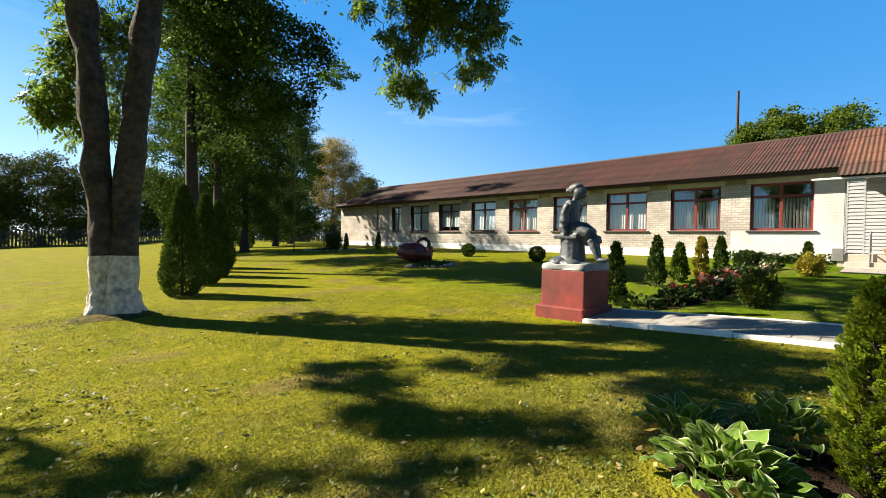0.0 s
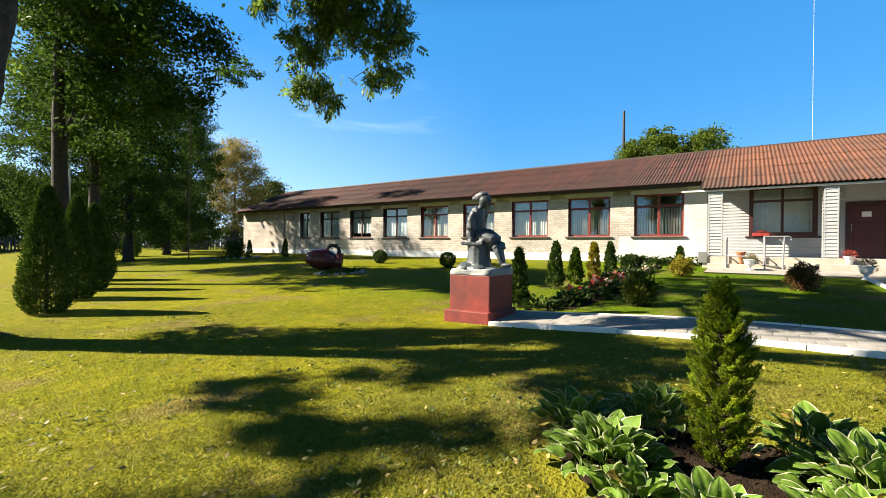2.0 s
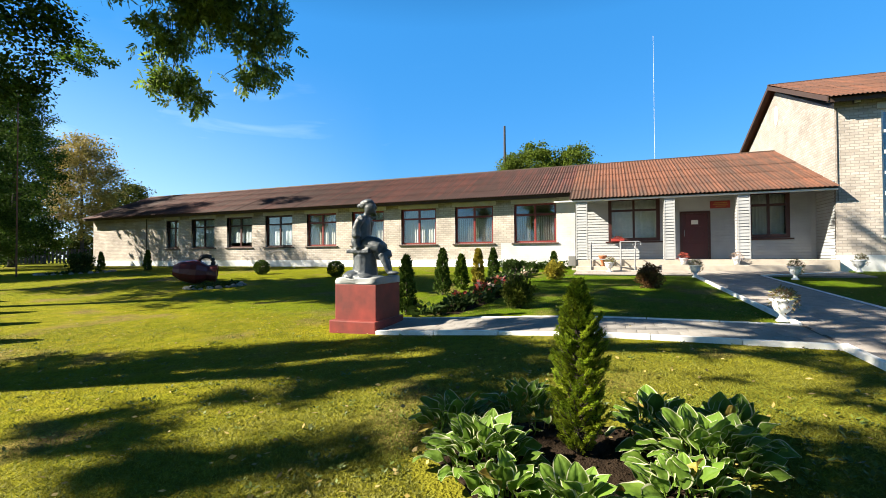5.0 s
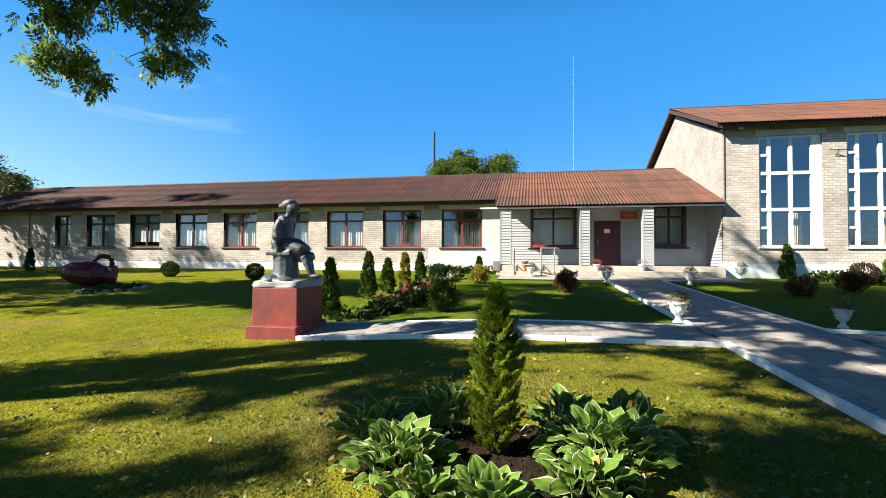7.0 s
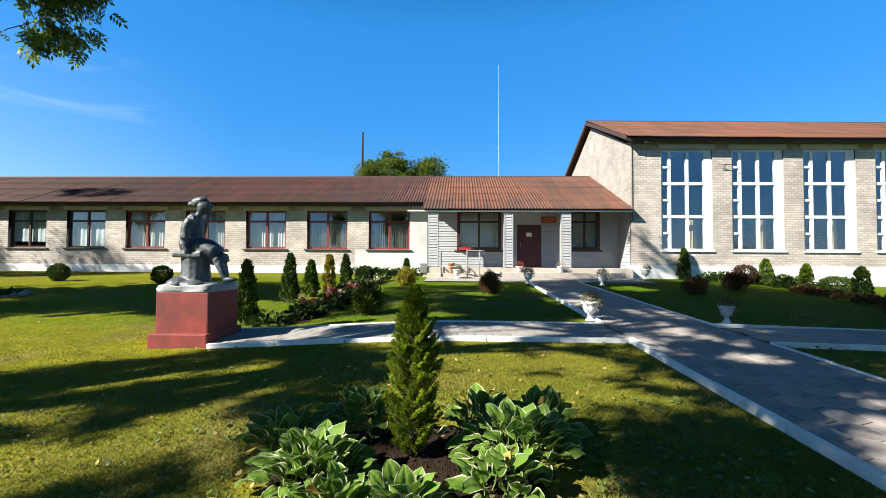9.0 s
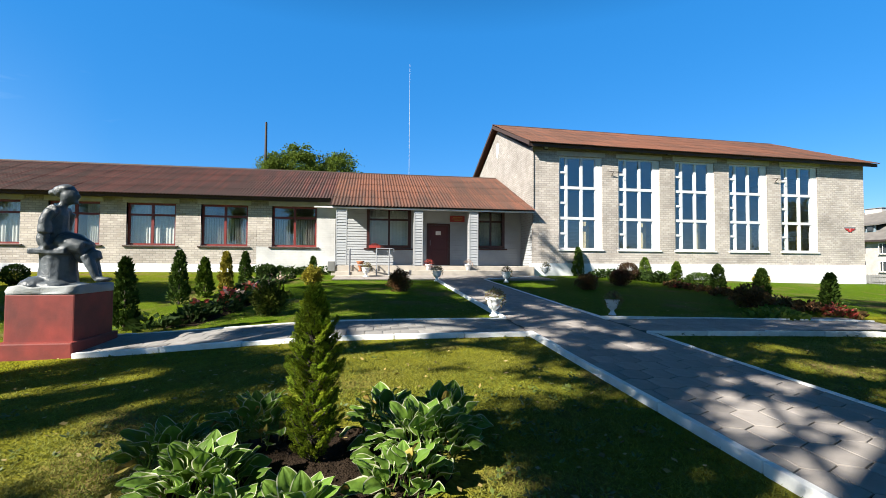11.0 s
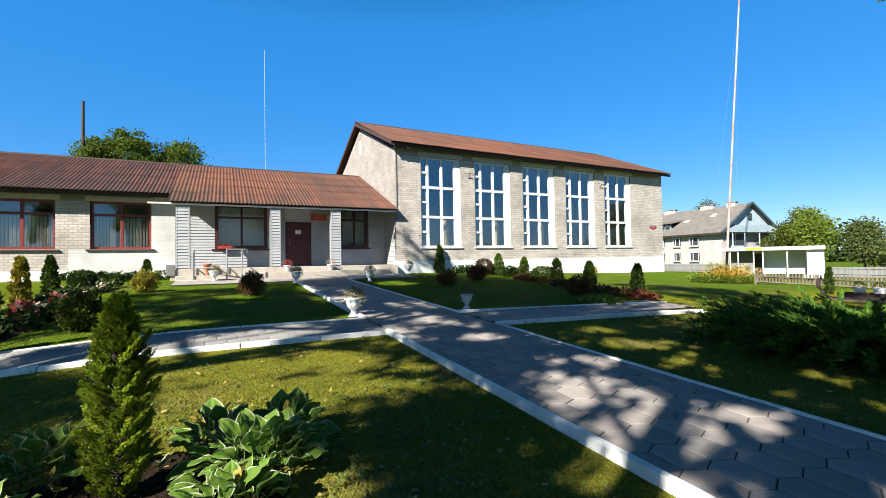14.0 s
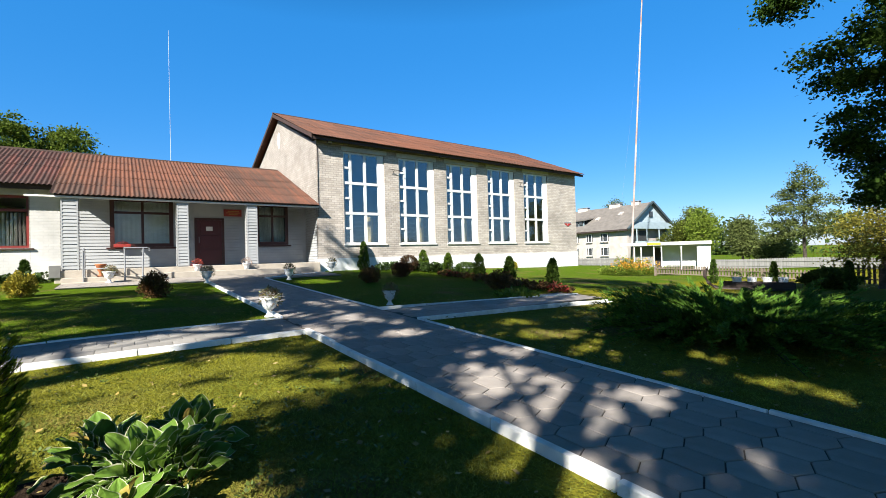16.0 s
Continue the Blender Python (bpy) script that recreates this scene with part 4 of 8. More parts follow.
def conifer(name, label, x, y, height, radius, mat, seed, count=2600, size=0.09, category="thuja", group="", blunt=0.5, trunk=0.05, sway=0.08, low=0.0):
    """A columnar or conical thuja: upright sprays over a lumpy body."""
    rs = np.random.RandomState(seed)
    z0 = ground_z(x, y)
    ob = thing(name, label, category, group, at=(x, y, z0))
    bm = bmesh.new()
    tube(bm, [(0, 0, -0.05), (0, 0, height * 0.3), (0, 0, height * 0.85)], [trunk, trunk * 0.7, trunk * 0.2], 7)
    part("trunk", bm, BARK, ob)
    t = rs.uniform(0, 1, count) ** 0.85
    prof = np.minimum(1.0, 0.55 + 0.45 * (t / 0.14) ** 0.6) * np.clip(1 - t, 0, 1) ** blunt
    ang = rs.uniform(0, 2 * math.pi, count)
    lump = 1 + sway * np.sin(ang * 3 + t * 11 + seed) + sway * np.sin(ang * 5 - t * 17 + seed * 2) + rs.normal(0, 0.07, count)
    tuft = rs.uniform(0, 1, (max(12, count // 70), 2))
    pick = rs.randint(0, len(tuft), count)
    own = rs.uniform(0, 1, count) < 0.6
    t = np.where(own, np.clip(tuft[pick, 0] + rs.normal(0, 0.022, count), 0, 1), t)
    ang = np.where(own, tuft[pick, 1] * 2 * math.pi + rs.normal(0, 0.16, count), ang)
    prof = np.minimum(1.0, 0.55 + 0.45 * (t / 0.14) ** 0.6) * np.clip(1 - t, 0, 1) ** blunt
    lump = np.where(own, 1.06 + sway * np.sin(pick * 7.3), lump)
    depth = np.clip(rs.beta(4, 1.2, count), 0.25, 1)
    r = radius * prof * lump * depth
    pos = np.stack([r * np.cos(ang), r * np.sin(ang), low * height + t * height * (1 - low) * 0.97], 1)
    out = np.stack([np.cos(ang), np.sin(ang), np.zeros(count)], 1)
    axis = unit(out * 0.55 + np.array([0, 0, 0.8]) + rs.normal(0, 0.35, (count, 3)))
    L = size * rs.uniform(0.6, 1.5, count)
    v, f = leaf_quads(pos, axis, cross_dirs(axis, rs), L, L * 0.55)
    soup("foliage", v, f, mat, ob)
    return ob


def shrub(name, label, x, y, radius, height, mat, seed, count=2600, size=0.05, category="shrub", group="", clipped=True, z=None):
    rs = np.random.RandomState(seed)
    z0 = ground_z(x, y) if z is None else z
    ob = thing(name, label, category, group, at=(x, y, z0))
    bm = bmesh.new()
    for i in range(5):
        a = i * 1.257 + seed
        tube(bm, [(0, 0, -0.04), (0.3 * radius * math.cos(a), 0.3 * radius * math.sin(a), height * 0.35), (0.7 * radius * math.cos(a), 0.7 * radius * math.sin(a), height * 0.75)], [0.02, 0.014, 0.006], 6)
    part("stems", bm, BARK, ob)
    d = unit(rs.normal(size=(count, 3)))
    k = rs.beta(6, 1.0, count) if clipped else rs.beta(3, 1.1, count)
    lump = 1 + (0.03 if clipped else 0.18) * np.sin(d[:, 0] * 5 + seed) + (0.03 if clipped else 0.14) * np.sin(d[:, 1] * 7 + d[:, 2] * 5 + seed)
    pos = d * (k * lump)[:, None] * np.array([radius, radius, height / 2]) + np.array([0, 0, height / 2])
    pos[:, 2] = np.maximum(pos[:, 2], 0.02)
    axis = unit(d * 0.8 + np.array([0, 0, 0.5]) + rs.normal(0, 0.45, (count, 3)))
    L = size * rs.uniform(0.6, 1.5, count)
    v, f = leaf_quads(pos, axis, cross_dirs(axis, rs), L, L * 0.6)
    soup("foliage", v, f, mat, ob)
    return ob


def grow(rs, bm, base, direction, length, radius, levels, tips, bend=0.25, sides=7):
    """Limbs that fork; the ends go into tips."""
    p, d = Vector(base), Vector(direction).normalized()
    pts, rad = [p.copy()], [radius]
    steps = 4
    for i in range(steps):
        d = (d + Vector(rs.normal(0, bend, 3)) * 0.5 + Vector((0, 0, 0.05))).normalized()
        p = p + d * (length / steps)
        pts.append(p.copy())
        rad.append(radius * (1 - 0.5 * (i + 1) / steps))
    tube(bm, pts, rad, sides, cap=False)
    if levels == 0:
        tips.append(p.copy())
        tips.append(pts[2].copy())
        return
    for i in range(3 if levels > 1 else 4):
        q = pts[2 + i % 3]
        nd = (d + Vector(rs.normal(0, 0.75, 3))).normalized()
        grow(rs, bm, q, nd, length * rs.uniform(0.55, 0.75), radius * 0.45, levels - 1, tips, bend, max(4, sides - 2))


def crown_points(rs, centre, radii, n, hollow=0.45):
    d = unit(rs.normal(size=(n, 3)))
    k = rs.uniform(hollow ** 3, 1, n) ** (1 / 3)
    return np.array(centre) + d * k[:, None] * np.array(radii)


def foliage(rs, centres, per, spread, size, droop=0.2, aspect=0.62):
    n = len(centres) * per
    c = np.repeat(np.asarray(centres), per, axis=0)
    pos = c + rs.normal(0, 1, (n, 3)) * np.array([spread, spread, spread * 0.6])
    axis = unit(rs.normal(0, 1, (n, 3)) * np.array([1, 1, 0.7]) + np.array([0, 0, -droop]))
    L = size * rs.uniform(0.6, 1.4, n)
    return leaf_quads(pos, axis, cross_dirs(axis, rs), L, L * aspect)


# gaps cut into the leaves to put sunlight on chosen spots: ground ellipses (x, y, rx, ry)
JUNIPER_SUN = [(4.7, -10.5, 0.4, 0.3), (3.7, -11.3, 0.35, 0.3), (3.0, -10.4, 0.4, 0.28), (5.3, -11.5, 0.4, 0.3), (2.5, -11.2, 0.35, 0.3), (4.3, -9.9, 0.4, 0.2), (3.3, -12.0, 0.5, 0.25)]
OVER_PATH_NEAR = [(1.81, -5.72, 0.14, 0.14), (1.9, -7.6, 0.27, 0.17), (2.08, -5.85, 0.14, 0.14), (2.23, -6.65, 0.14, 0.17), (2.3, -7.85, 0.41, 0.17), (2.52, -7.73, 0.3, 0.25), (2.67, -6.1, 0.14, 0.2), (2.82, -6.55, 0.14, 0.2),
    (2.86, -6.28, 0.2, 0.31), (3.05, -5.45, 0.38, 0.56), (3.1, -6.3, 0.2, 0.28), (3.14, -7.3, 0.27, 0.2), (3.2, -8.2, 0.3, 0.12), (3.31, -8.29, 0.3, 0.25), (3.43, -5.65, 0.16, 0.2), (3.63, -6.1, 0.34, 0.31),
    (3.95, -5.45, 0.3, 0.35), (4.15, -5.85, 0.54, 0.36), (4.3, -7.5, 0.41, 0.35)]
OVER_PATH_FAR = [(4.51, -8.01, 0.3, 0.25), (4.6, -12.2, 1.0, 0.5), (4.7, -8.6, 0.3, 0.12), (4.78, -6.6, 0.34, 0.28), (5.0, -8.4, 0.4, 0.15), (5.04, -6.22, 0.27, 0.2), (5.39, -7.85, 0.54, 0.42), (5.6, -8.0, 0.3, 0.15),
    (5.69, -10.24, 0.3, 0.3), (6.32, -8.26, 0.38, 0.3), (6.5, -6.25, 0.42, 0.3), (6.56, -6.07, 0.3, 0.25), (7.0, -5.2, 0.3, 0.14), (7.2, -6.6, 0.3, 0.15), (7.6, -5.3, 0.45, 0.16), (7.76, -6.37, 0.3, 0.2),
    (8.3, -6.1, 0.45, 0.28), (8.3, -5.9, 0.35, 0.12), (8.81, -6.3, 0.5, 0.18)]
OVER_BED = [(3.8, -2.95, 0.5, 0.45), (5.3, -3.85, 0.5, 0.3), (6.6, -2.84, 0.75, 0.5), (7.1, -3.75, 0.35, 0.35), (5.2, -2.6, 0.7, 0.55), (6.5, -4.1, 0.4, 0.26), (3.8, -2.6, 0.8, 0.72), (8.2, -2.2, 0.9, 2.4), (4.15, -2.85, 0.55, 0.5),
    (2.6, -4.61, 0.27, 0.22), (6.32, -3.97, 0.49, 0.4), (5.25, -3.96, 0.3, 0.3), (7.43, -3.74, 0.38, 0.39), (6.36, -3.85, 0.57, 0.39), (5.36, -3.3, 0.5, 0.3), (6.62, -3.06, 0.65, 0.37), (7.19, -2.64, 0.45, 0.33),
    (2.67, -4.73, 0.3, 0.3), (5.61, -4.6, 0.25, 0.25), (5.12, -4.23, 0.3, 0.3), (6.15, -4.19, 0.37, 0.32), (2.46, -4.73, 0.3, 0.3)]
OVER_LAWN = [(3.05, -1.5, 0.45, 0.42), (8.7, 5.4, 1.9, 2.8), (6.6, 8.4, 2.2, 2.6), (5.2, 5.2, 1.3, 1.6), (3.2, 5.2, 1.3, 1.8), (8.5, 0.8, 1.0, 1.5), (0.5, 7.5, 2.5, 2.0), (4.66, 4.97, 0.2, 0.33),
    (5.21, 4.23, 0.2, 0.33), (5.81, 3.55, 0.2, 0.33), (6.5, 2.91, 0.2, 0.34), (5.74, 3.75, 0.3, 0.5), (4.52, 6.2, 1.09, 1.6), (3.68, 5.81, 0.3, 0.39), (4.19, 5.41, 0.3, 0.41), (4.79, 5.05, 0.3, 0.43),
    (5.4, 4.57, 0.3, 0.44), (6.07, 4.04, 0.3, 0.46), (6.81, 3.46, 0.3, 0.49), (4.48, 2.98, 0.3, 0.3), (4.8, 5.14, 0.5, 0.9), (4.16, 5.88, 0.3, 0.5), (5.54, 4.03, 0.3, 0.52)]
OVER_FRONT_NEAR = [(9.35, -5.05, 0.35, 0.3), (9.3, -7.5, 0.3, 0.3), (9.4, -5.5, 0.6, 0.26), (9.4, -1.5, 1.1, 1.6), (10.2, -2.25, 0.38, 0.25), (10.25, -6.9, 0.8, 0.19), (10.3, -6.4, 0.8, 0.19), (11.2, -1.2, 0.5, 0.15), (11.6, -5.6, 1.2, 0.22), (11.7, -1.23, 0.54, 0.3),
    (11.86, -5.9, 0.8, 0.22), (12, 2.6, 0.9, 0.7), (12.4, 1.4, 3.6, 0.75), (12.5, -8.6, 0.7, 0.15), (12.6, -5.15, 0.8, 0.19)]
OVER_FRONT_FAR = [(12.6, -3.4, 0.6, 0.12), (13.2, -6.2, 1.3, 0.19), (14, -3.4, 0.6, 0.6), (14.5, -1.6, 0.7, 0.14), (14.6, -10.2, 0.8, 0.15), (15.2, -5.4, 1.2, 0.24), (16, -8.6, 1, 0.8), (16.4, 1, 1.8, 1.5),
    (17.2, -0.3, 1.3, 0.8), (17.2, 11.8, 2.4, 4.6), (17.3, -3.2, 0.6, 0.9), (17.4, -1.2, 1.5, 1.3), (22.3, -6.5, 1.9, 6.5), (23.7, 29.5, 1.6, 3.8)]
OPENINGS = JUNIPER_SUN + OVER_PATH_NEAR + OVER_PATH_FAR + OVER_BED + OVER_LAWN + OVER_FRONT_NEAR + OVER_FRONT_FAR
REACH = 1 / math.tan(radians(SUN_EL))


# stretch of lawn, corner by corner, cleared of leaf shade but for the added dapple clumps
SUNNY = [(0.62, 10.25), (4.34, 7.03), (7.07, 3.13), (6.69, 0.04), (4.46, -0.8), (2.94, -1.02), (0.68, 1.59)]


def thin_out(verts, faces, at):
    """Leaves out the four-cornered leaves that would close an opening."""
    p = verts.reshape(-1, 4, 3)
    q = p[:, 0] + np.array(at)
    h = q[:, 2] - 0.2
    u, v = q[:, 0] - SUN_AZ.x * REACH * h, q[:, 1] - SUN_AZ.y * REACH * h
    keep = np.ones(len(p), bool)
    wave = 0.30 * np.sin(u * 4.1 + 1) * np.sin(v * 5.3) + 0.2 * np.sin(u * 9 + v * 7)
    for a, b, c, d in OPENINGS:
        keep &= ((u - a) / c) ** 2 + ((v - b) / d) ** 2 > 1 + wave
    inside = np.ones(len(p), bool)
    for (ax, ay), (bx, by) in zip(SUNNY, SUNNY[1:] + SUNNY[:1]):
        inside &= (bx - ax) * (v - ay) - (by - ay) * (u - ax) < 0
    p = p[keep & ~inside]
    return p.reshape(-1, 3), np.arange(4 * len(p)).reshape(-1, 4)


def shade_clumps(rs, patches, density=7.0):
    """Unseen leaf clumps added to cast the patches of shade: (x, y, rx, ry, height)."""
    out = []
    for a, b, c, d, h in patches:
        for _ in range(int(density * math.pi * c * d) + 3):
            k, w = math.sqrt(rs.uniform()), rs.uniform(0, 2 * math.pi)
            z = h + rs.uniform(-0.5, 0.5)
            out.append((a + c * k * math.cos(w) + SUN_AZ.x * REACH * z, b + d * k * math.sin(w) + SUN_AZ.y * REACH * z, z + 0.2))
    return out


def dapples(rs, patches, height, density):
    """Unseen leaf clumps added to cast slanting patches of shade: (x, y, and the two half axes)."""
    out = []
    for a, b, ux, uy, vx, vy in patches:
        for _ in range(int(density * math.pi * abs(ux * vy - uy * vx)) + 2):
            k, w = 1.25 * math.sqrt(rs.uniform()), rs.uniform(0, 2 * math.pi)
            z = height + rs.uniform(-0.8, 0.8)
            out.append((a + k * (ux * math.cos(w) + vx * math.sin(w)) + SUN_AZ.x * REACH * z, b + k * (uy * math.cos(w) + vy * math.sin(w)) + SUN_AZ.y * REACH * z, z + 0.2))
    return out


def tree(name, label, x, y, height, crown, mat, seed, trunk=0.25, lean=(0, 0), clusters=260, per=34, leaf=0.16, spread=0.55, limbs=9, first=0.3, lime=0.0, category="tree", group="", bark=None, droop=0.2):
    """Tapered trunk, limbs that reach into the crown, and clustered leaves. crown: list of (dx, dy, z, rx, ry, rz)."""
    rs = np.random.RandomState(seed)
    z0 = ground_z(x, y)
    ob = thing(name, label, category, group, at=(x, y, z0))
    pts = [(lean[0] * s + 0.1 * math.sin(4 * s + seed), lean[1] * s + 0.1 * math.cos(3 * s + seed), -0.1 + height * 0.86 * s) for s in (0, 0.03, 0.1, 0.25, 0.45, 0.7, 1)]
    off = Vector((pts[0][0], pts[0][1], 0))
    pts = [Vector(p) - off for p in pts]
    bm = bmesh.new()
    tube(bm, pts, [trunk * k for k in (1.6, 1.25, 1.02, 0.9, 0.7, 0.42, 0.1)], 14)
    part("trunk", bm, bark or BARK, ob, smooth=True)
    centres = np.concatenate([crown_points(rs, c[:3], c[3:], max(8, int(clusters * c[3] * c[4] * c[5] / sum(q[3] * q[4] * q[5] for q in crown)))) for c in crown])
    bm = bmesh.new()
    for i in range(limbs):
        s = first + (0.95 - first) * i / limbs
        k = s * (len(pts) - 1)
        # start on the trunk at that height
        h = s * pts[-1].z
        j = max(a for a in range(len(pts) - 1) if pts[a].z <= h)
        b = pts[j].lerp(pts[j + 1], (h - pts[j].z) / max(1e-6, pts[j + 1].z - pts[j].z))
        goal = Vector(centres[rs.randint(len(centres))])
        goal = b.lerp(goal, 0.85)
        mid = b.lerp(goal, 0.5) + Vector((0, 0, 0.25 * (goal - b).length * 0.5))
        r = trunk * 0.28 * (1 - 0.6 * s)
        tube(bm, [b, b.lerp(mid, 0.6), mid, goal], [r, r * 0.7, r * 0.5, r * 0.12], 6, cap=False)
        for _ in range(4):
            g2 = Vector(centres[rs.randint(len(centres))])
            if (g2 - mid).length < 3.2:
                tube(bm, [mid, mid.lerp(g2, 0.5) + Vector((0, 0, 0.15)), g2], [r * 0.4, r * 0.25, 0.012], 5, cap=False)
    part("branching", bm, bark or BARK, ob, smooth=True)
    v, f = thin_out(*foliage(rs, centres, per, spread, leaf, droop), (x, y, z0))
    soup("crown", v, f, mat, ob)
    return ob


def furrow(bm):
    """Uneven, furrowed bark."""
    for v in bm.verts:
        p = v.co
        v.co = p + Vector((noise.noise(Vector((p.x * 4, p.y * 4, p.z * 1.3))), noise.noise(Vector((p.y * 4 + 9, p.x * 4, p.z * 1.3))), 0)) * 0.075 \
            + Vector((noise.noise(Vector((p.x * 17, p.y * 17, p.z * 5))), noise.noise(Vector((p.y * 17 + 5, p.x * 17, p.z * 5))), 0)) * 0.022


# twin-stemmed ash on the lawn
def twin_ash():
    rs = np.random.RandomState(11)
    x, y = 2.14, 7.85
    z0 = ground_z(x, y) - 0.1
    ob = thing("ash_tree", "twin-stemmed ash with whitewashed trunk foot", "tree", at=(x, y, z0))
    stems = [[(-0.17, 0.07, 0), (-0.18, 0.08, 0.5), (-0.215, 0.09, 1.6), (-0.28, 0.10, 3.2), (-0.50, 0.15, 5.6), (-1.3, 0.3, 10.5), (-2.0, 0.5, 16.0)],
             [(0.09, 0.0, 0), (0.09, 0.0, 0.5), (0.12, 0.0, 1.6), (0.24, 0.0, 3.2), (0.44, -0.1, 5.6), (1.3, -0.3, 10.5), (2.2, -0.6, 16.0)]]
    rads = [[0.29, 0.205, 0.18, 0.20, 0.21, 0.15, 0.05], [0.42, 0.29, 0.235, 0.225, 0.215, 0.16, 0.05]]
    for st, rd in zip(stems, rads):
        bm = bmesh.new()
        pts, rr = [], []
        for i in range(len(st) - 1):
            for k in range(12):
                s = k / 12
                pts.append(Vector(st[i]).lerp(Vector(st[i + 1]), s))
                rr.append((rd[i] * (1 - s) + rd[i + 1] * s) * (1 + 0.03 * math.sin(i * 4 + k * 0.8)))
        low = [i for i, p in enumerate(pts) if p.z < 1.22]
        cut = low[-1] + 1
        tube(bm, pts[cut - 1:], rr[cut - 1:], 30, cap=False)
        furrow(bm)
        part("stem", bm, BARK, ob, "dark furrowed bark", True)
        bm = bmesh.new()
        tube(bm, pts[:cut], [r * 1.012 for r in rr[:cut]], 30, cap=False)
        furrow(bm)
        part("limewash", bm, LIME, ob, "whitewashed foot of the trunk", True)
    centres, bm = [], bmesh.new()
    for st in stems:
        for i in range(9):
            b = Vector(st[4]).lerp(Vector(st[6]), 0.25 + 0.73 * i / 9)
            a = i * 2.4 + st[0][0] * 9
            reach = 5.0 - 0.3 * i
            goal = b + Vector((math.cos(a) * reach, math.sin(a) * reach, 0.8 + rs.uniform(-0.6, 1.2)))
            mid = b.lerp(goal, 0.5) + Vector((0, 0, 0.6))
            tube(bm, [b, mid, goal], [0.10, 0.06, 0.02], 6, cap=False)
            for k in range(16):
                centres.append(mid.lerp(goal, rs.uniform(-0.1, 1.15)) + Vector(rs.normal(0, 0.7, 3)))
    for cx, cy, cz, rx, ry, rz, n in ((4.6, -1.0, 10.8, 4.6, 4.0, 2.2, 420), (0.2, 0.5, 12.5, 4.0, 4.0, 3.0, 180), (3.2, -1.6, 14.5, 4.2, 3.6, 2.2, 260), (7.0, -2.6, 12.6, 3.0, 2.6, 1.6, 160)):
        for q in crown_points(rs, (cx, cy, cz), (rx, ry, rz), n, 0.3):
            if q[2] > 0.66 * math.hypot(q[0] + x - 0.7, q[1] + y + 2.2) + 1.7:
                centres.append(Vector(q))
    # a long bough that reaches over the lawn and hangs down
    bough = [Vector(p) for p in ((0.95, -0.15, 6.4), (2.2, -1.7, 7.3), (3.3, -3.2, 7.2), (4.0, -4.2, 6.6), (4.35, -4.7, 5.7))]
    tube(bm, bough, [0.11, 0.08, 0.055, 0.035, 0.015], 7, cap=False)
    part("boughs", bm, BARK, ob, smooth=True)
    v, f = thin_out(*foliage(rs, [tuple(c) for c in centres], 60, 0.42, 0.17, 0.5), (x, y, z0))
    soup("crown", v, f, LEAF, ob)
    # loose clumps out of view, added only to shade chosen ground and walls
    over = shade_clumps(rs, [(6.95, 0.0, 0.4, 1.2, 9.6), (5.2, -0.8, 0.5, 0.4, 9.2), (5.9, -1.2, 0.5, 0.5, 9.4), (3.6, -3.75, 0.6, 0.35, 9.9), (4.2, -1.25, 0.5, 0.4, 9.3), (4.25, -1.45, 0.4, 0.35, 9.6), (6.4, -0.9, 0.5, 0.4, 9.6),
                       (5.4, -5.7, 0.7, 0.7, 10.5), (2.0, -5.9, 0.8, 0.8, 9.8), (6.9, -6.4, 0.5, 0.5, 10.5), (3.7, -4.3, 1.1, 0.6, 10.0), (6.85, -3.5, 0.4, 0.4, 9.5), (7.58, 0.15, 0.5, 0.42, 9.6), (6.99, -0.71, 0.5, 0.3, 9.5)])
    over += shade_clumps(rs, [(13.2, -2.6, 3.6, 2.3, 14.0), (13.5, -9.7, 3.6, 2.2, 14.0), (6.0, -9.2, 1.6, 1.4, 13.0), (8.5, -14.5, 2.0, 0.5, 13.5), (10.5, -16.6, 3.2, 1.5, 14.0), (6.5, -16.2, 2.6, 1.5, 13.5), (21.3, -13.0, 0.8, 0.9, 14.0), (26.3, 11.0, 0.9, 1.9, 13.0)], 4.5)
    v, f = foliage(rs, [(a - x, b - y, c - z0) for a, b, c in over], 60, 0.2, 0.17, 0.5)
    v, f = thin_out(v, f, (x, y, z0))
    soup("shade_leaves", v, f, LEAF, ob)
    # more unseen clumps, set so that their shadows dapple the near lawn
    patches = [(3.43, -0.45, 0.13, -0.17, -0.09, -0.06), (2.73, 1.39, 0.2, -0.24, -0.05, -0.09), (2.83, 0.43, 0.21, -0.25, -0.08, -0.1), (0.97, 1.97, 0.3, -0.32, -0.01, -0.13), (3.31, 1.62, 0.19, -0.23, -0.09, -0.13),
               (2.96, 0.97, 0.22, -0.27, -0.08, -0.11), (4.76, -0.57, 0.12, -0.15, -0.24, -0.1), (4.54, 0.84, 0.18, -0.25, -0.13, -0.11), (2.44, 0.02, 0.22, -0.26, -0.1, -0.12), (3.39, -0.02, 0.23, -0.29, -0.13, -0.11),
               (5.4, 1.34, 0.3, -0.41, -0.14, -0.11), (3.43, 2.25, 0.35, -0.39, -0.16, -0.26), (5.13, 0.65, 0.3, -0.41, -0.31, -0.2), (5.55, 0.04, 0.25, -0.37, -0.53, -0.25), (6.22, 2.41, 0.6, -0.75, -0.2, -0.18),
               (6.85, 0.86, 0.43, -0.66, -0.4, -0.2)]
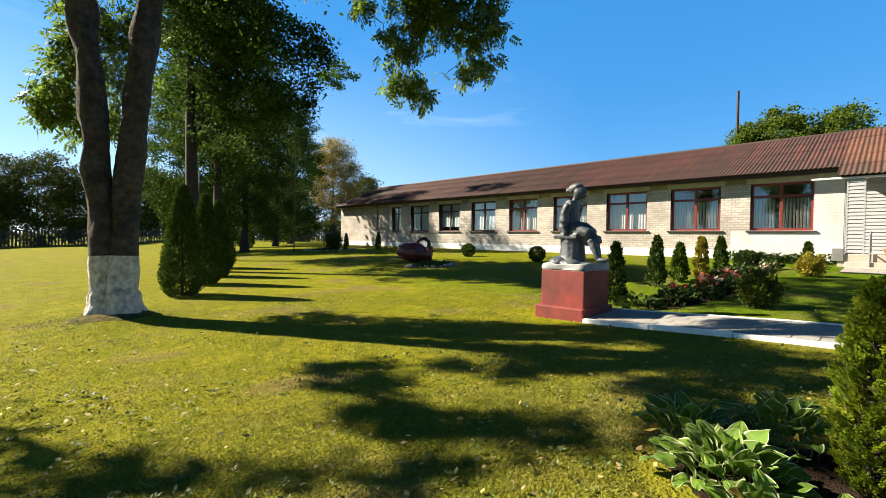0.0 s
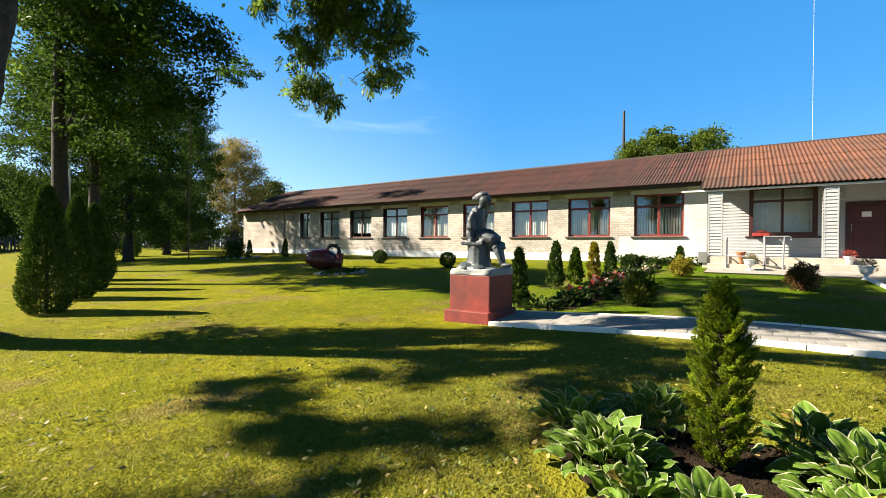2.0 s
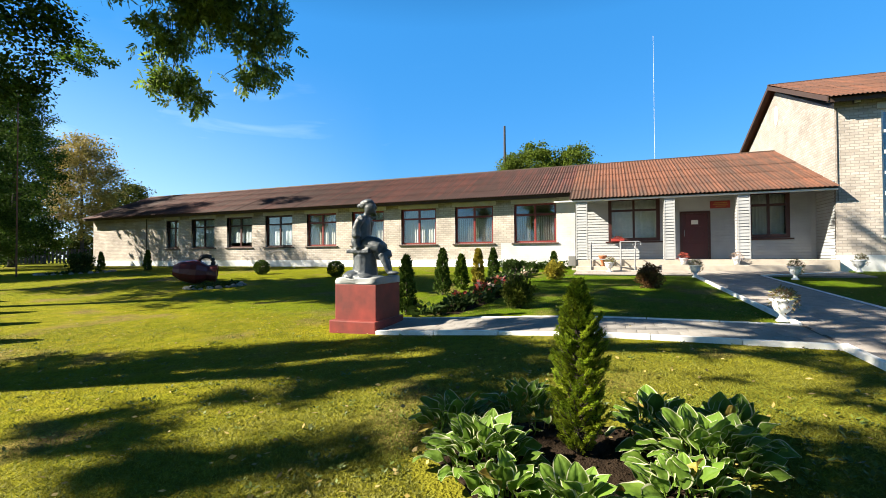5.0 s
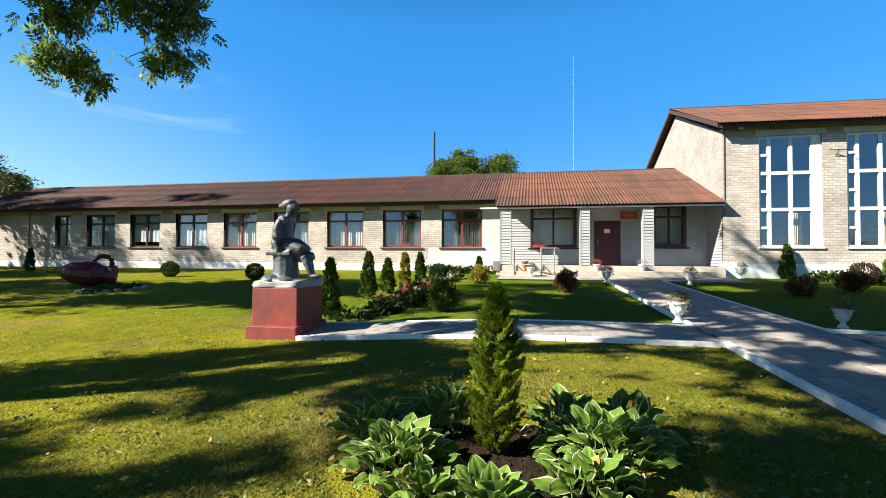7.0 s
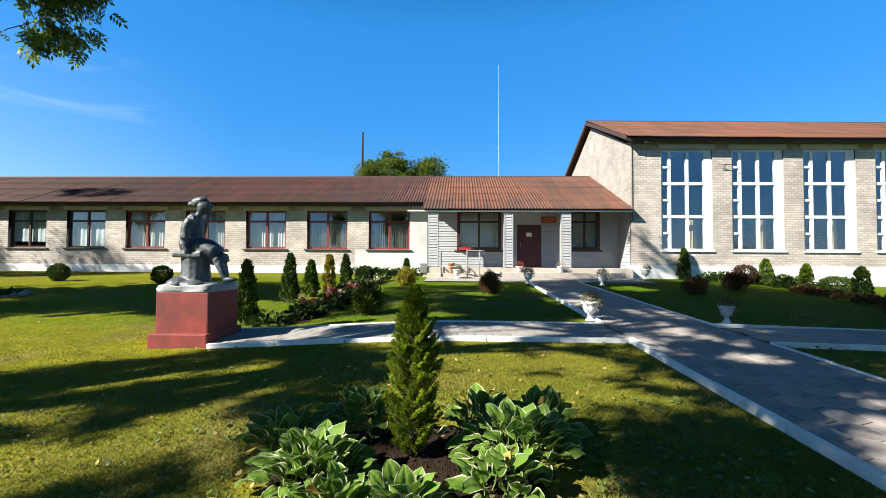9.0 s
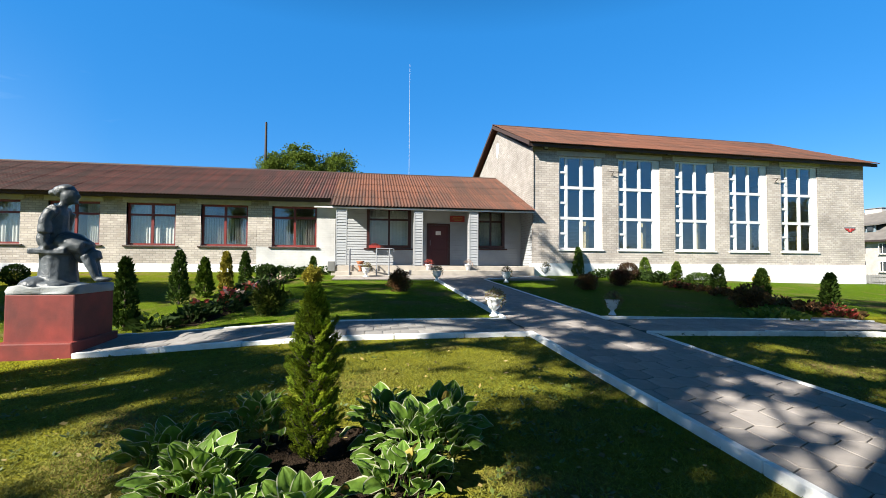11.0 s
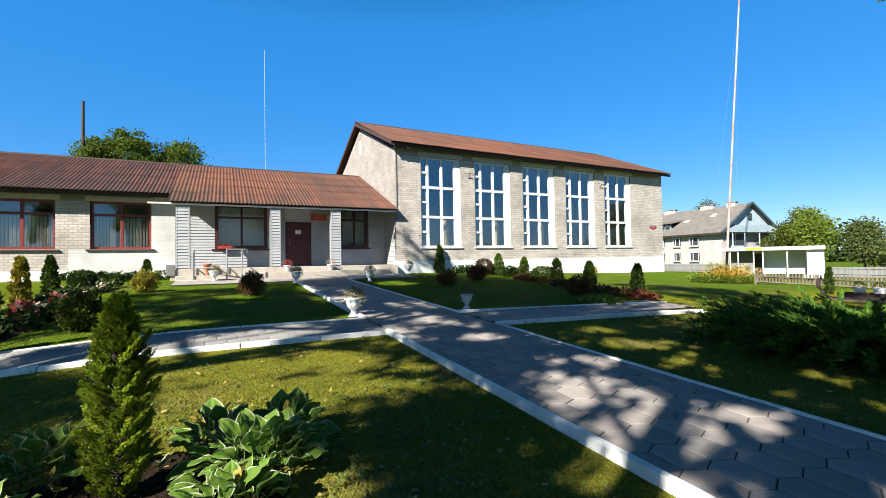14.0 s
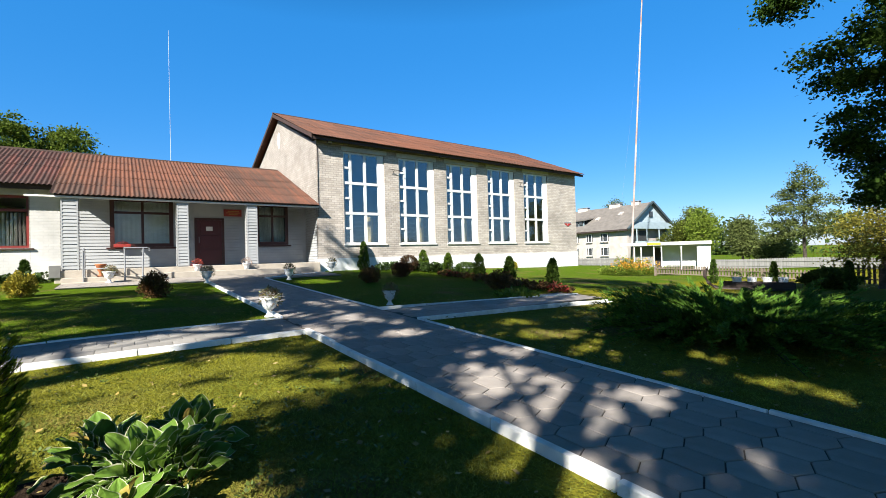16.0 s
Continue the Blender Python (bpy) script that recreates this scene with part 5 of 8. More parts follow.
    patches += [(1.81, 0.77, 0.15, -0.18, -0.02, -0.07), (1.3, 1.37, 0.15, -0.16, -0.02, -0.11), (0.84, 1.69, 0.12, -0.13, 0.0, -0.1), (2.67, 0.92, 0.15, -0.18, -0.05, -0.07), (3.06, 2.09, 0.22, -0.25, -0.06, -0.12), (4.25, 1.62, 0.19, -0.23, -0.1, -0.1)]
    v, f = foliage(rs, [(a - x, b - y, c - z0) for a, b, c in dapples(rs, patches, 9.6, 12.0)], 60, 0.12, 0.15, 0.5)
    soup("dapple_leaves", v, f, LEAF, ob)
    return ob, (x, y, z0), bough


ASH, ASH_AT, BOUGH = twin_ash()
# hanging sprays of compound leaves at the end of the bough
def ash_sprays(parent, at, lobes, seed, big=1.0, thick=2.2):
    rs = np.random.RandomState(seed)
    vs, fs, base = [], [], 0
    bm = bmesh.new()
    o = Vector(at)
    for (cx, cy, cz, r, n) in lobes:
        c = np.array([cx, cy, cz]) - np.array(at)
        root = Vector(c) + Vector((0.1, 0.1, r * 1.5))
        for i in range(max(3, n // 9)):
            g = Vector(c + rs.normal(0, r * 0.6, 3))
            tube(bm, [root, root.lerp(g, 0.5) + Vector(rs.normal(0, 0.08, 3)), g], [0.008, 0.006, 0.003], 5, cap=False)
        n = max(14, int(n * thick))
        p = c + rs.normal(0, 1, (n, 3)) * np.array([r, r, r * 0.8]) * 0.42
        d = unit(rs.normal(0, 0.8, (n, 3)) + np.array([0, 0, -0.55]))
        L = rs.uniform(0.13, 0.22, n) * big
        side = cross_dirs(d, rs)
        for k in range(5):
            s = 0.2 + 0.2 * k
            q = p + d * (L * s)[:, None]
            for sg in ((-1, 1) if k < 4 else (0,)):
                ax = unit(d * (0.55 if sg else 1.0) + side * sg + np.array([0, 0, -0.25]))
                nrm = unit(np.cross(d, side) + rs.normal(0, 0.3, (n, 3)))
                w = unit(np.cross(ax, nrm))
                v, f = leaf_quads(q, ax, w, L * 0.44, L * 0.19)
                vs.append(v)
                fs.append(f + base)
                base += len(v)
    tagged(part("twigs", bm, BARK, parent, smooth=True), kind="stuff")
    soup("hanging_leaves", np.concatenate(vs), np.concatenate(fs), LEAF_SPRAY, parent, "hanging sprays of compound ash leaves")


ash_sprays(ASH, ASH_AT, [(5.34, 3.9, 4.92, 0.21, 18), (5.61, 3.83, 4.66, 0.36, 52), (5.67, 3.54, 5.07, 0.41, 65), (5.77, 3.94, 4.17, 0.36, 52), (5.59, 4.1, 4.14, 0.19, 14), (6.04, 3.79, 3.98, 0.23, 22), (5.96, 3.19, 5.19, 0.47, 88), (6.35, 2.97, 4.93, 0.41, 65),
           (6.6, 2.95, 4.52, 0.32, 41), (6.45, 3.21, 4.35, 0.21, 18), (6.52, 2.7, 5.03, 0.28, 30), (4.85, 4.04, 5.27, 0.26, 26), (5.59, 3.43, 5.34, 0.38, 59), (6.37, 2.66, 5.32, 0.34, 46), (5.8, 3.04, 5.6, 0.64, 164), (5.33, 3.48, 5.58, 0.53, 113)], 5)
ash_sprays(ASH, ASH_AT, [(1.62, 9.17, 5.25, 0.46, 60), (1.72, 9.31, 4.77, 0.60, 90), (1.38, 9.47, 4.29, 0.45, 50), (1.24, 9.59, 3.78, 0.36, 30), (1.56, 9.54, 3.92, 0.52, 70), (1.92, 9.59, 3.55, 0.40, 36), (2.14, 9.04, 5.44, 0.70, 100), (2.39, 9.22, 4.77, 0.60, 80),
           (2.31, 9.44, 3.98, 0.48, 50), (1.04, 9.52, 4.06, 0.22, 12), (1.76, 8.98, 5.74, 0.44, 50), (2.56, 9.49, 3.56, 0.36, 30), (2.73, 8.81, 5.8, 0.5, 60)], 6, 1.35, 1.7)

# thujas along the left edge of the lawn
for i, (x, y, h, r) in enumerate(((3.82, 10.2, 2.80, 0.50), (4.95, 12.3, 2.75, 0.46), (5.95, 14.3, 2.7, 0.46), (7.2, 17.7, 2.5, 0.55), (14.5, 34.6, 2.9, 0.7))):
    conifer("thuja", "tall dark green columnar thuja on the lawn", x, y, h, r, THUJA, 20 + i, 24000, 0.052, group="thuja row", blunt=0.48)

# deciduous trees of the left row
# lobes of the crown nearest the thujas
SPREADING = [(0.5, -2.1, 9.8, 2.2, 2.2, 1.5), (-0.3, -0.9, 7.7, 2.0, 2.0, 1.44), (1.9, -1.8, 7.9, 2.2, 2.2, 1.58), (2.5, -2.8, 9.2, 1.3, 1.3, 0.7), (3.5, -2.9, 8.8, 0.7, 0.7, 0.4), (1.4, -0.9, 5.8, 1.8, 1.8, 1.3), (-0.7, -1.4, 9.3, 1.8, 1.8, 1.3), (0.5, -0.8, 6.6, 1.5, 1.5, 1.08), (2.8, -1.7, 6.8, 1.0, 1.0, 0.72), (0.2, 0.5, 11.5, 3.2, 3.0, 2.6)]
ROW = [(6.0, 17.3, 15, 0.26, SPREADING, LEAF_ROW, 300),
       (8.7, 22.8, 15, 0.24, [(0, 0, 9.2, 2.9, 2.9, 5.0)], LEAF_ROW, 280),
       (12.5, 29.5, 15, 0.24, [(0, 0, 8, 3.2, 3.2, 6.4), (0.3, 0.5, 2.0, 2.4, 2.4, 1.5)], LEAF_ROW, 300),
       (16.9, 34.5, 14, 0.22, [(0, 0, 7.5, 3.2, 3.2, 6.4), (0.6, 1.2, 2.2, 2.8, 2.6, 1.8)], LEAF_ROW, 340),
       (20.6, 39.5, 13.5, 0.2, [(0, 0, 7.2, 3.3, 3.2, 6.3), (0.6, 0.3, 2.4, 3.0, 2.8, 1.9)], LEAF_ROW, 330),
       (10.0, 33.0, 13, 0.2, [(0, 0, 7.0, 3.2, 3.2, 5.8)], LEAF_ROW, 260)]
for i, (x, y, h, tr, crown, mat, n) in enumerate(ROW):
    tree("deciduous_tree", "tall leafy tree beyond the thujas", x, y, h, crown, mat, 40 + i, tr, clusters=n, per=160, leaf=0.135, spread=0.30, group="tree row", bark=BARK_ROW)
tree("birch_tree", "yellowing birch beyond the wing", 30.2, 47.7, 13.5, [(0, 0, 8.0, 3.0, 3.0, 5.2)], LEAF_YELLOW, 60, 0.18, clusters=300, per=70, leaf=0.22, spread=0.5)
# unseen trees behind the walker, added to shade the lawn and block sky light
SHADE = [(-1.9, 3.7, 15, [(0.2, 0, 9.0, 3.7, 2.1, 1.8), (4.6, 0.4, 12.6, 3.4, 2.8, 2.0)], 330), (-3.6, -0.4, 12, [(0.6, 0.6, 8.4, 3.8, 2.8, 2.4)], 250), (-4.9, 10.9, 13, [(0, 0, 8.4, 1.2, 1.2, 2.0)], 26),
         (-9.0, 4.0, 14, [(0, 0, 8.6, 3.8, 3.8, 5.5)], 150), (-8.5, -7.5, 14, [(0, 0, 8.6, 3.8, 3.8, 5.5)], 150), (-8.0, -16.5, 14, [(0, 0, 8.0, 4.2, 4.2, 5.5)], 150), (-4.0, -13.0, 13, [(0, 0, 8.0, 3.4, 3.4, 4.5)], 130), (-3.8, -6.6, 13, [(0, 0, 9.2, 3.4, 3.0, 2.6)], 190)]
for i, (x, y, h, crown, n) in enumerate(SHADE):
    tree("deciduous_tree", "unseen leafy tree behind the walker, added for its shade", x, y, h, crown, LEAF, 70 + i, 0.28, clusters=n, per=70, leaf=0.2, spread=0.42, limbs=7, group="shade trees", first=0.45)


# ---- porch details ----
def siding(bm, x, y0, y1, z0, z1, face, board=0.12, deep=0.032):
    """Lapped boards on an upright face; face '-x' lies in the y-z plane, 'y' in the x-z plane (x is then the y of the plane)."""
    z = z0
    while z < z1 - 0.01:
        t = min(z + board, z1)
        b = z + 0.018
        if face == "-x":
            v = [bm.verts.new(p) for p in ((x - deep, y0, b), (x - deep, y1, b), (x - 0.012, y1, t), (x - 0.012, y0, t), (x, y0, b), (x, y1, b))]
        else:
            s = 1 if face == "y" else -1
            v = [bm.verts.new(p) for p in ((y0, x + s * deep, b), (y1, x + s * deep, b), (y1, x + s * 0.012, t), (y0, x + s * 0.012, t), (y0, x, b), (y1, x, b))]
        bm.faces.new(v[:4])
        bm.faces.new((v[4], v[5], v[1], v[0]))
        z = t


porch = thing("porch", "concrete entrance porch with grey siding-clad posts and steps", "porch", kind="structure")
bm = bmesh.new()
box(bm, 20.12, Y_HALL + 0.03, 0.3, X1 + 0.002, Y_PORCH + 0.02, 1.25)
bevelled(bm, 0.012)
part("floor_slab", bm, CONCRETE_PALE, porch)
bm = bmesh.new()
box(bm, 19.72, -9.3, 0.3, 20.118, -3.9, 1.06)
bevelled(bm, 0.012)
part("step", bm, CONCRETE_PALE, porch)
bm = bmesh.new()
box(bm, 19.45, -3.88, 0.3, 20.118, -1.05, 1.0)
bevelled(bm, 0.012)
part("landing", bm, CONCRETE_PALE, porch, "white-painted landing beside the steps")
bm = bmesh.new()
box(bm, 19.05, -3.7, 0.3, 19.448, -1.1, 0.86)
bevelled(bm, 0.012)
part("step", bm, CONCRETE_PALE, porch)
for y0, y1 in ((-4.71, -4.35), (-7.20, -6.82), (-1.45, -1.02)):
    bm = bmesh.new()
    box(bm, 20.22, y0, 1.252, 20.56, y1, 3.76)
    col = part("post", bm, SIDING, porch)
    bm = bmesh.new()
    siding(bm, 20.219, y0, y1, 1.27, 3.76, "-x")
    siding(bm, y1 + 0.001, 20.22, 20.56, 1.27, 3.76, "y")
    siding(bm, y0 - 0.001, 20.22, 20.56, 1.27, 3.76, "-y")
    for yy in (y0 - 0.012, y1 - 0.03):
        box(bm, 20.19, yy, 1.26, 20.24, yy + 0.042, 3.76)
    part("cladding", bm, SIDING, col, "grey vinyl siding")
bm = bmesh.new()
siding(bm, X1 + 0.002, Y_HALL + 0.2, -8.98, 1.26, 4.06, "-x")
siding(bm, X1 + 0.002, -2.28, Y_PORCH - 0.03, 1.26, 4.06, "-x")
for a, b in ((-8.98, -7.56), (-4.36, -2.28)):
    siding(bm, X1 + 0.002, a, b, 1.26, 2.04, "-x")
siding(bm, X1 + 0.002, -7.56, -6.27, 1.26, 4.06, "-x")
siding(bm, X1 + 0.002, -5.10, -4.36, 1.26, 4.06, "-x")
siding(bm, Y_HALL + 0.012, 20.46, X1, 1.26, 4.06, "y")
part("wall_siding", bm, SIDING, porch, "grey siding boards on the porch walls")
bm = bmesh.new()
box(bm, 20.95, Y_HALL + 0.02, 4.06, X1, Y_PORCH - 0.02, 4.09)
part("porch_ceiling", bm, SIDING, porch)
bm = bmesh.new()
box(bm, 20.13, Y_HALL + 0.04, 3.68, 20.21, -0.12, 3.745)
bevelled(bm, 0.01)
part("white_eaves_board", bm, WHITE_PAINT, porch, "white board along the porch eaves")
rail = thing("handrail", "grey bent steel pipe handrails beside the porch steps", "handrail")
for y0, pipes in ((-1.62, (((19.42, 0.86), (19.42, 1.86), (19.50, 1.93), (20.10, 1.95)), ((20.06, 1.0), (20.06, 1.95)), ((19.42, 1.28), (20.06, 1.32)))),
                  (-2.72, (((19.10, 0.84), (19.20, 1.92), (19.26, 1.97), (20.06, 1.97)), ((20.06, 1.0), (20.06, 1.97)), ((19.14, 1.25), (20.06, 1.32))))):
    for p in pipes:
        bm = bmesh.new()
        tube(bm, [(a, y0, b) for a, b in p], 0.024, 8)
        part("rail_pipe", bm, METAL_GREY, rail)
bm = bmesh.new()
tube(bm, [(19.22, -2.70, 1.955), (19.22, -3.35, 1.955), (19.22, -3.42, 1.93), (19.22, -3.42, 1.84)], 0.024, 8)
part("rail_pipe", bm, METAL_GREY, rail)
bm = bmesh.new()
tube(bm, [(19.22, -3.25, 1.95), (19.20, -3.22, 1.30), (19.16, -3.22, 0.84)], 0.024, 8)
part("rail_pipe", bm, METAL_GREY, rail)
bm = bmesh.new()
tube(bm, [(19.42, -1.63, 1.28), (19.18, -2.70, 1.28)], 0.022, 8)
part("rail_pipe", bm, METAL_GREY, rail)
bm = bmesh.new()
box(bm, 20.06, -1.0, 1.0, 20.11, -0.7, 1.42)
bevelled(bm, 0.015)
tagged(part("grey_cabinet", bm, BOARD_GREY), "small grey metal cabinet beside the porch landing", "cabinet")
# notice on the door, school plaque, hall emblem
bm = bmesh.new()
box(bm, X1 - 0.012, -5.80, 2.72, X1 - 0.005, -5.55, 2.90)
tagged(part("notice", bm, WHITE_PAINT), "white paper notice on the entrance door", "notice")
plaque = thing("plaque", "dark red school plaque with yellowish lettering bars", "sign")
bm = bmesh.new()
box(bm, X1 - 0.05, -6.96, 3.36, X1 - 0.02, -6.24, 3.66)
bevelled(bm, 0.006)
part("board", bm, RED_TROUGH, plaque)
GOLD = material("dull_gold_lettering", (0.42, 0.20, 0.05), 0.5, 0.1, 10, 50, 0.05)
for i, (a, b, z) in enumerate(((-6.85, -6.40, 3.58), (-6.88, -6.34, 3.51), (-6.80, -6.44, 3.44))):
    bm = bmesh.new()
    box(bm, X1 - 0.056, a, z - 0.018, X1 - 0.049, b, z + 0.018)
    part("lettering_bar", bm, GOLD, plaque)
emblem = thing("wall_emblem", "small red winged emblem on the hall wall", "sign")
RED = material("bright_red_paint", (0.42, 0.03, 0.03), 0.5, 0.1, 10, 50, 0.05)
bm = bmesh.new()
for s in (-1, 1):
    pts = [(0.02 * s, -0.12), (0.05 * s, 0.06), (0.34 * s, 0.06), (0.22 * s, -0.03), (0.12 * s, -0.05), (0.08 * s, -0.13)]
    f0 = [bm.verts.new((XH - 0.03, -27.27 + a, 3.26 + b)) for a, b in pts]
    f1 = [bm.verts.new((XH - 0.005, -27.27 + a, 3.26 + b)) for a, b in pts]
    bm.faces.new(f0)
    bm.faces.new(f1)
    for i in range(6):
        bm.faces.new((f0[i], f0[(i + 1) % 6], f1[(i + 1) % 6], f1[i]))
part("wings", bm, RED, emblem)
bm = bmesh.new()
box(bm, XH - 0.02, -27.62, 3.36, XH - 0.004, -26.92, 3.41)
part("lettering_bar", bm, METAL_GREY, emblem)
# lamps under the eaves
def wall_lamp(x, y, z):
    ob = thing("wall_lamp", "small grey floodlight under the eaves", "lamp", "eaves lamps", at=(x, y, z))
    bm = bmesh.new()
    box(bm, -0.10, -0.11, -0.06, 0.0, 0.11, 0.06)
    bevelled(bm, 0.012)
    part("housing", bm, METAL_DARK, ob)
    bm = bmesh.new()
    box(bm, -0.112, -0.09, -0.055, -0.101, 0.09, 0.035)
    part("lens", bm, FRAME_WHITE, ob)
    bm = bmesh.new()
    box(bm, 0.001, -0.02, -0.02, 0.11, 0.02, 0.02)
    part("bracket", bm, METAL_DARK, ob)


for y in (2.57, 11.8, 20.6):
    wall_lamp(X1 - 0.10, y, 4.22)
for y in (-10.43, -16.7, -19.46, -25.26):
    wall_lamp(XH - 0.10, y, 6.74)
pipe = bmesh.new()
tube(pipe, [(X1 - 0.05, 27.05, 0.95), (X1 - 0.05, 27.05, 4.1)], 0.022, 8)
tagged(part("drain_pipe", pipe, METAL_DARK), "thin dark pipe on the wing wall", "pipe")
pipe = bmesh.new()
tube(pipe, [(XH - 0.02, Y_HALL - 0.05, 3.3), (XH - 0.02, Y_HALL - 0.05, 6.6)], 0.012, 6)
tagged(part("cable", pipe, METAL_DARK), "thin dark cable at the hall corner", "cable")
for y in (-13.9, -22.9):
    pipe = bmesh.new()
    tube(pipe, [(XH - 0.16, y - 0.42, 5.72), (XH - 0.16, y + 0.42, 5.78)], 0.013, 6)
    tube(pipe, [(XH + 0.01, y + 0.1, 5.6), (XH - 0.16, y + 0.1, 5.76)], 0.013, 6)
    tagged(part("wall_bracket", pipe, METAL_DARK), "thin dark steel bracket on a hall pier", "bracket")
bm = bmesh.new()
lathe(bm, [(0.30, 0), (0.30, 0.02)], 24)
for v in bm.verts:
    v.co = Vector((26.2 + v.co.x * 0.75, Y_HALL + 0.004 + v.co.z, 8.05 + v.co.y * 1.55))
part("gable_panel", bm, WHITE_PAINT, school, "white blind oval panel high in the gable")

# ---- paths ----
PATH_L, PATH_R, CROSS_F, CROSS_B, PATH_S = -4.94, -6.82, 7.50, 8.84, -5.0
paving = thing("paving", "hexagonal grey concrete pavers with whitewashed kerbs", "path", kind="structure")
AREAS = [(PATH_S, 18.6, PATH_R, PATH_L), (CROSS_F, CROSS_B, PATH_L, 2.3), (7.3, 8.6, -12.1, PATH_R), (17.6, 19.7, -9.75, -1.05)]


def strip(bm, x0, x1, y0, y1, lift):
    xs = list(np.arange(x0, x1, 0.5)) + [x1]
    ys = [y0 + (y1 - y0) * i / max(1, int(abs(y1 - y0) / 0.5)) for i in range(max(1, int(abs(y1 - y0) / 0.5)) + 1)]
    g = [[bm.verts.new((x, y, ground_z(x, y) + lift)) for y in ys] for x in xs]
    for i in range(len(xs) - 1):
        for j in range(len(ys) - 1):
            bm.faces.new((g[i][j], g[i + 1][j], g[i + 1][j + 1], g[i][j + 1]))


bm = bmesh.new()
for i, (x0, x1, y0, y1) in enumerate(AREAS):
    if i != 1:
        strip(bm, x0, x1, y0, y1, 0.034 + 0.0015 * i)
part("bed", bm, PATH_BED, paving)
bm = bmesh.new()
strip(bm, *AREAS[1], 0.040)
part("bed", bm, BED_PALE, paving, "sand-filled joints of the cross path")


def paver_mesh(pts, mat=None):
    """A flat slab with a small chamfer, from its outline."""
    bm = bmesh.new()
    c = sum((Vector(p) for p in pts), Vector((0, 0))) / len(pts)
    top = [bm.verts.new((*(Vector(p) + (c - Vector(p)).normalized() * 0.004), 0.045)) for p in pts]
    mid = [bm.verts.new((*p, 0.0425)) for p in pts]
    low = [bm.verts.new((*p, 0.0)) for p in pts]
    bm.faces.new(top)
    n = len(pts)
    for i in range(n):
        j = (i + 1) % n
        bm.faces.new((mid[i], mid[j], top[j], top[i]))
        bm.faces.new((low[i], low[j], mid[j], mid[i]))
    return to_mesh("paver", bm, mat or PAVER)


def clip(poly, x0, x1, y0, y1):
    for axis, lim, sign in ((0, x0, 1), (0, x1, -1), (1, y0, 1), (1, y1, -1)):
        out = []
        for i, p in enumerate(poly):
            q = poly[(i + 1) % len(poly)]
            a, b = (p[axis] - lim) * sign, (q[axis] - lim) * sign
            if a >= 0:
                out.append(p)
            if a * b < 0:
                k = a / (a - b)
                out.append((p[0] + (q[0] - p[0]) * k, p[1] + (q[1] - p[1]) * k))
        poly = out
        if len(poly) < 3:
            return []
    return poly


FLAT, TIP, WIDE, GAP = 0.25, 0.06, 0.275, 0.005
HEXA = [(u * (FLAT / 2 + TIP - 1.1 * GAP), 0) if v == 0 else (u * (FLAT / 2 - 0.65 * GAP), v * (WIDE / 2 - GAP)) for u, v in ((1, 0), (1, 1), (-1, 1), (-1, 0), (-1, -1), (1, -1))]
whole = paver_mesh(HEXA)
whole_pale = paver_mesh(HEXA, PAVER_PALE)
REST = {0: bmesh.new(), 1: bmesh.new()}
rng = random.Random(9)
for n, (x0, x1, y0, y1) in enumerate(AREAS):
    i0, i1 = int(x0 / (FLAT + TIP)) - 2, int(x1 / (FLAT + TIP)) + 2
    h = WIDE
    j0, j1 = int(y0 / h) - 2, int(y1 / h) + 2
    for i in range(i0, i1 + 1):
        for j in range(j0, j1 + 1):
            cx, cy = i * (FLAT + TIP) + 0.01, (j + 0.5 * (i % 2)) * h + 0.08
            poly = [(cx + a, cy + b) for a, b in HEXA]
            if n and any(u0 - 0.01 < cx < u1 + 0.01 and v0 - 0.01 < cy < v1 + 0.01 for u0, u1, v0, v1 in AREAS[:n]):
                continue
            cut = clip(poly, x0 + 0.03, x1 - 0.03, y0 + 0.03, y1 - 0.03)
            if len(cut) < 3:
                continue
            area = abs(sum(p[0] * q[1] - p[1] * q[0] for p, q in zip(cut, cut[1:] + cut[:1]))) / 2
            if area < 0.015:
                continue
            full = area > 0.98 * abs(sum(p[0] * q[1] - p[1] * q[0] for p, q in zip(poly, poly[1:] + poly[:1]))) / 2
            me = (whole_pale if n == 1 else whole) if full else paver_mesh([(a - cx, b - cy) for a, b in cut], PAVER_PALE if n == 1 else PAVER)
            gx = (ground_z(cx + 0.1, cy) - ground_z(cx - 0.1, cy)) / 0.2
            gy = (ground_z(cx, cy + 0.1) - ground_z(cx, cy - 0.1)) / 0.2
            m = Matrix.Translation((cx, cy, ground_z(cx, cy) + rng.uniform(-0.002, 0.002))) @ Euler((gy + rng.uniform(-0.004, 0.004), -gx + rng.uniform(-0.004, 0.004), 0)).to_matrix().to_4x4()
            if n == 0 and 0.9 < cx < 9.3 or n == 1 and cy < -2.2:
                ob = new("paver", me)
                ob.parent = paving
                ob.matrix_basis = m
            else:
                k = len(REST[n == 1].verts)
                REST[n == 1].from_mesh(me)
                REST[n == 1].verts.ensure_lookup_table()
                for v in REST[n == 1].verts[k:]:
                    v.co = m @ v.co
for k, mat in ((0, PAVER), (1, PAVER_PALE)):
    tagged(part("pavers", REST[k], mat, paving), kind="stuff")


def kerb_mesh(length, half, top):
    bm = bmesh.new()
    box(bm, 0.006, -half, -0.12, length - 0.006, half, top)
    bevelled(bm, 0.010, 2)
    return to_mesh("kerb_stone", bm, KERB)


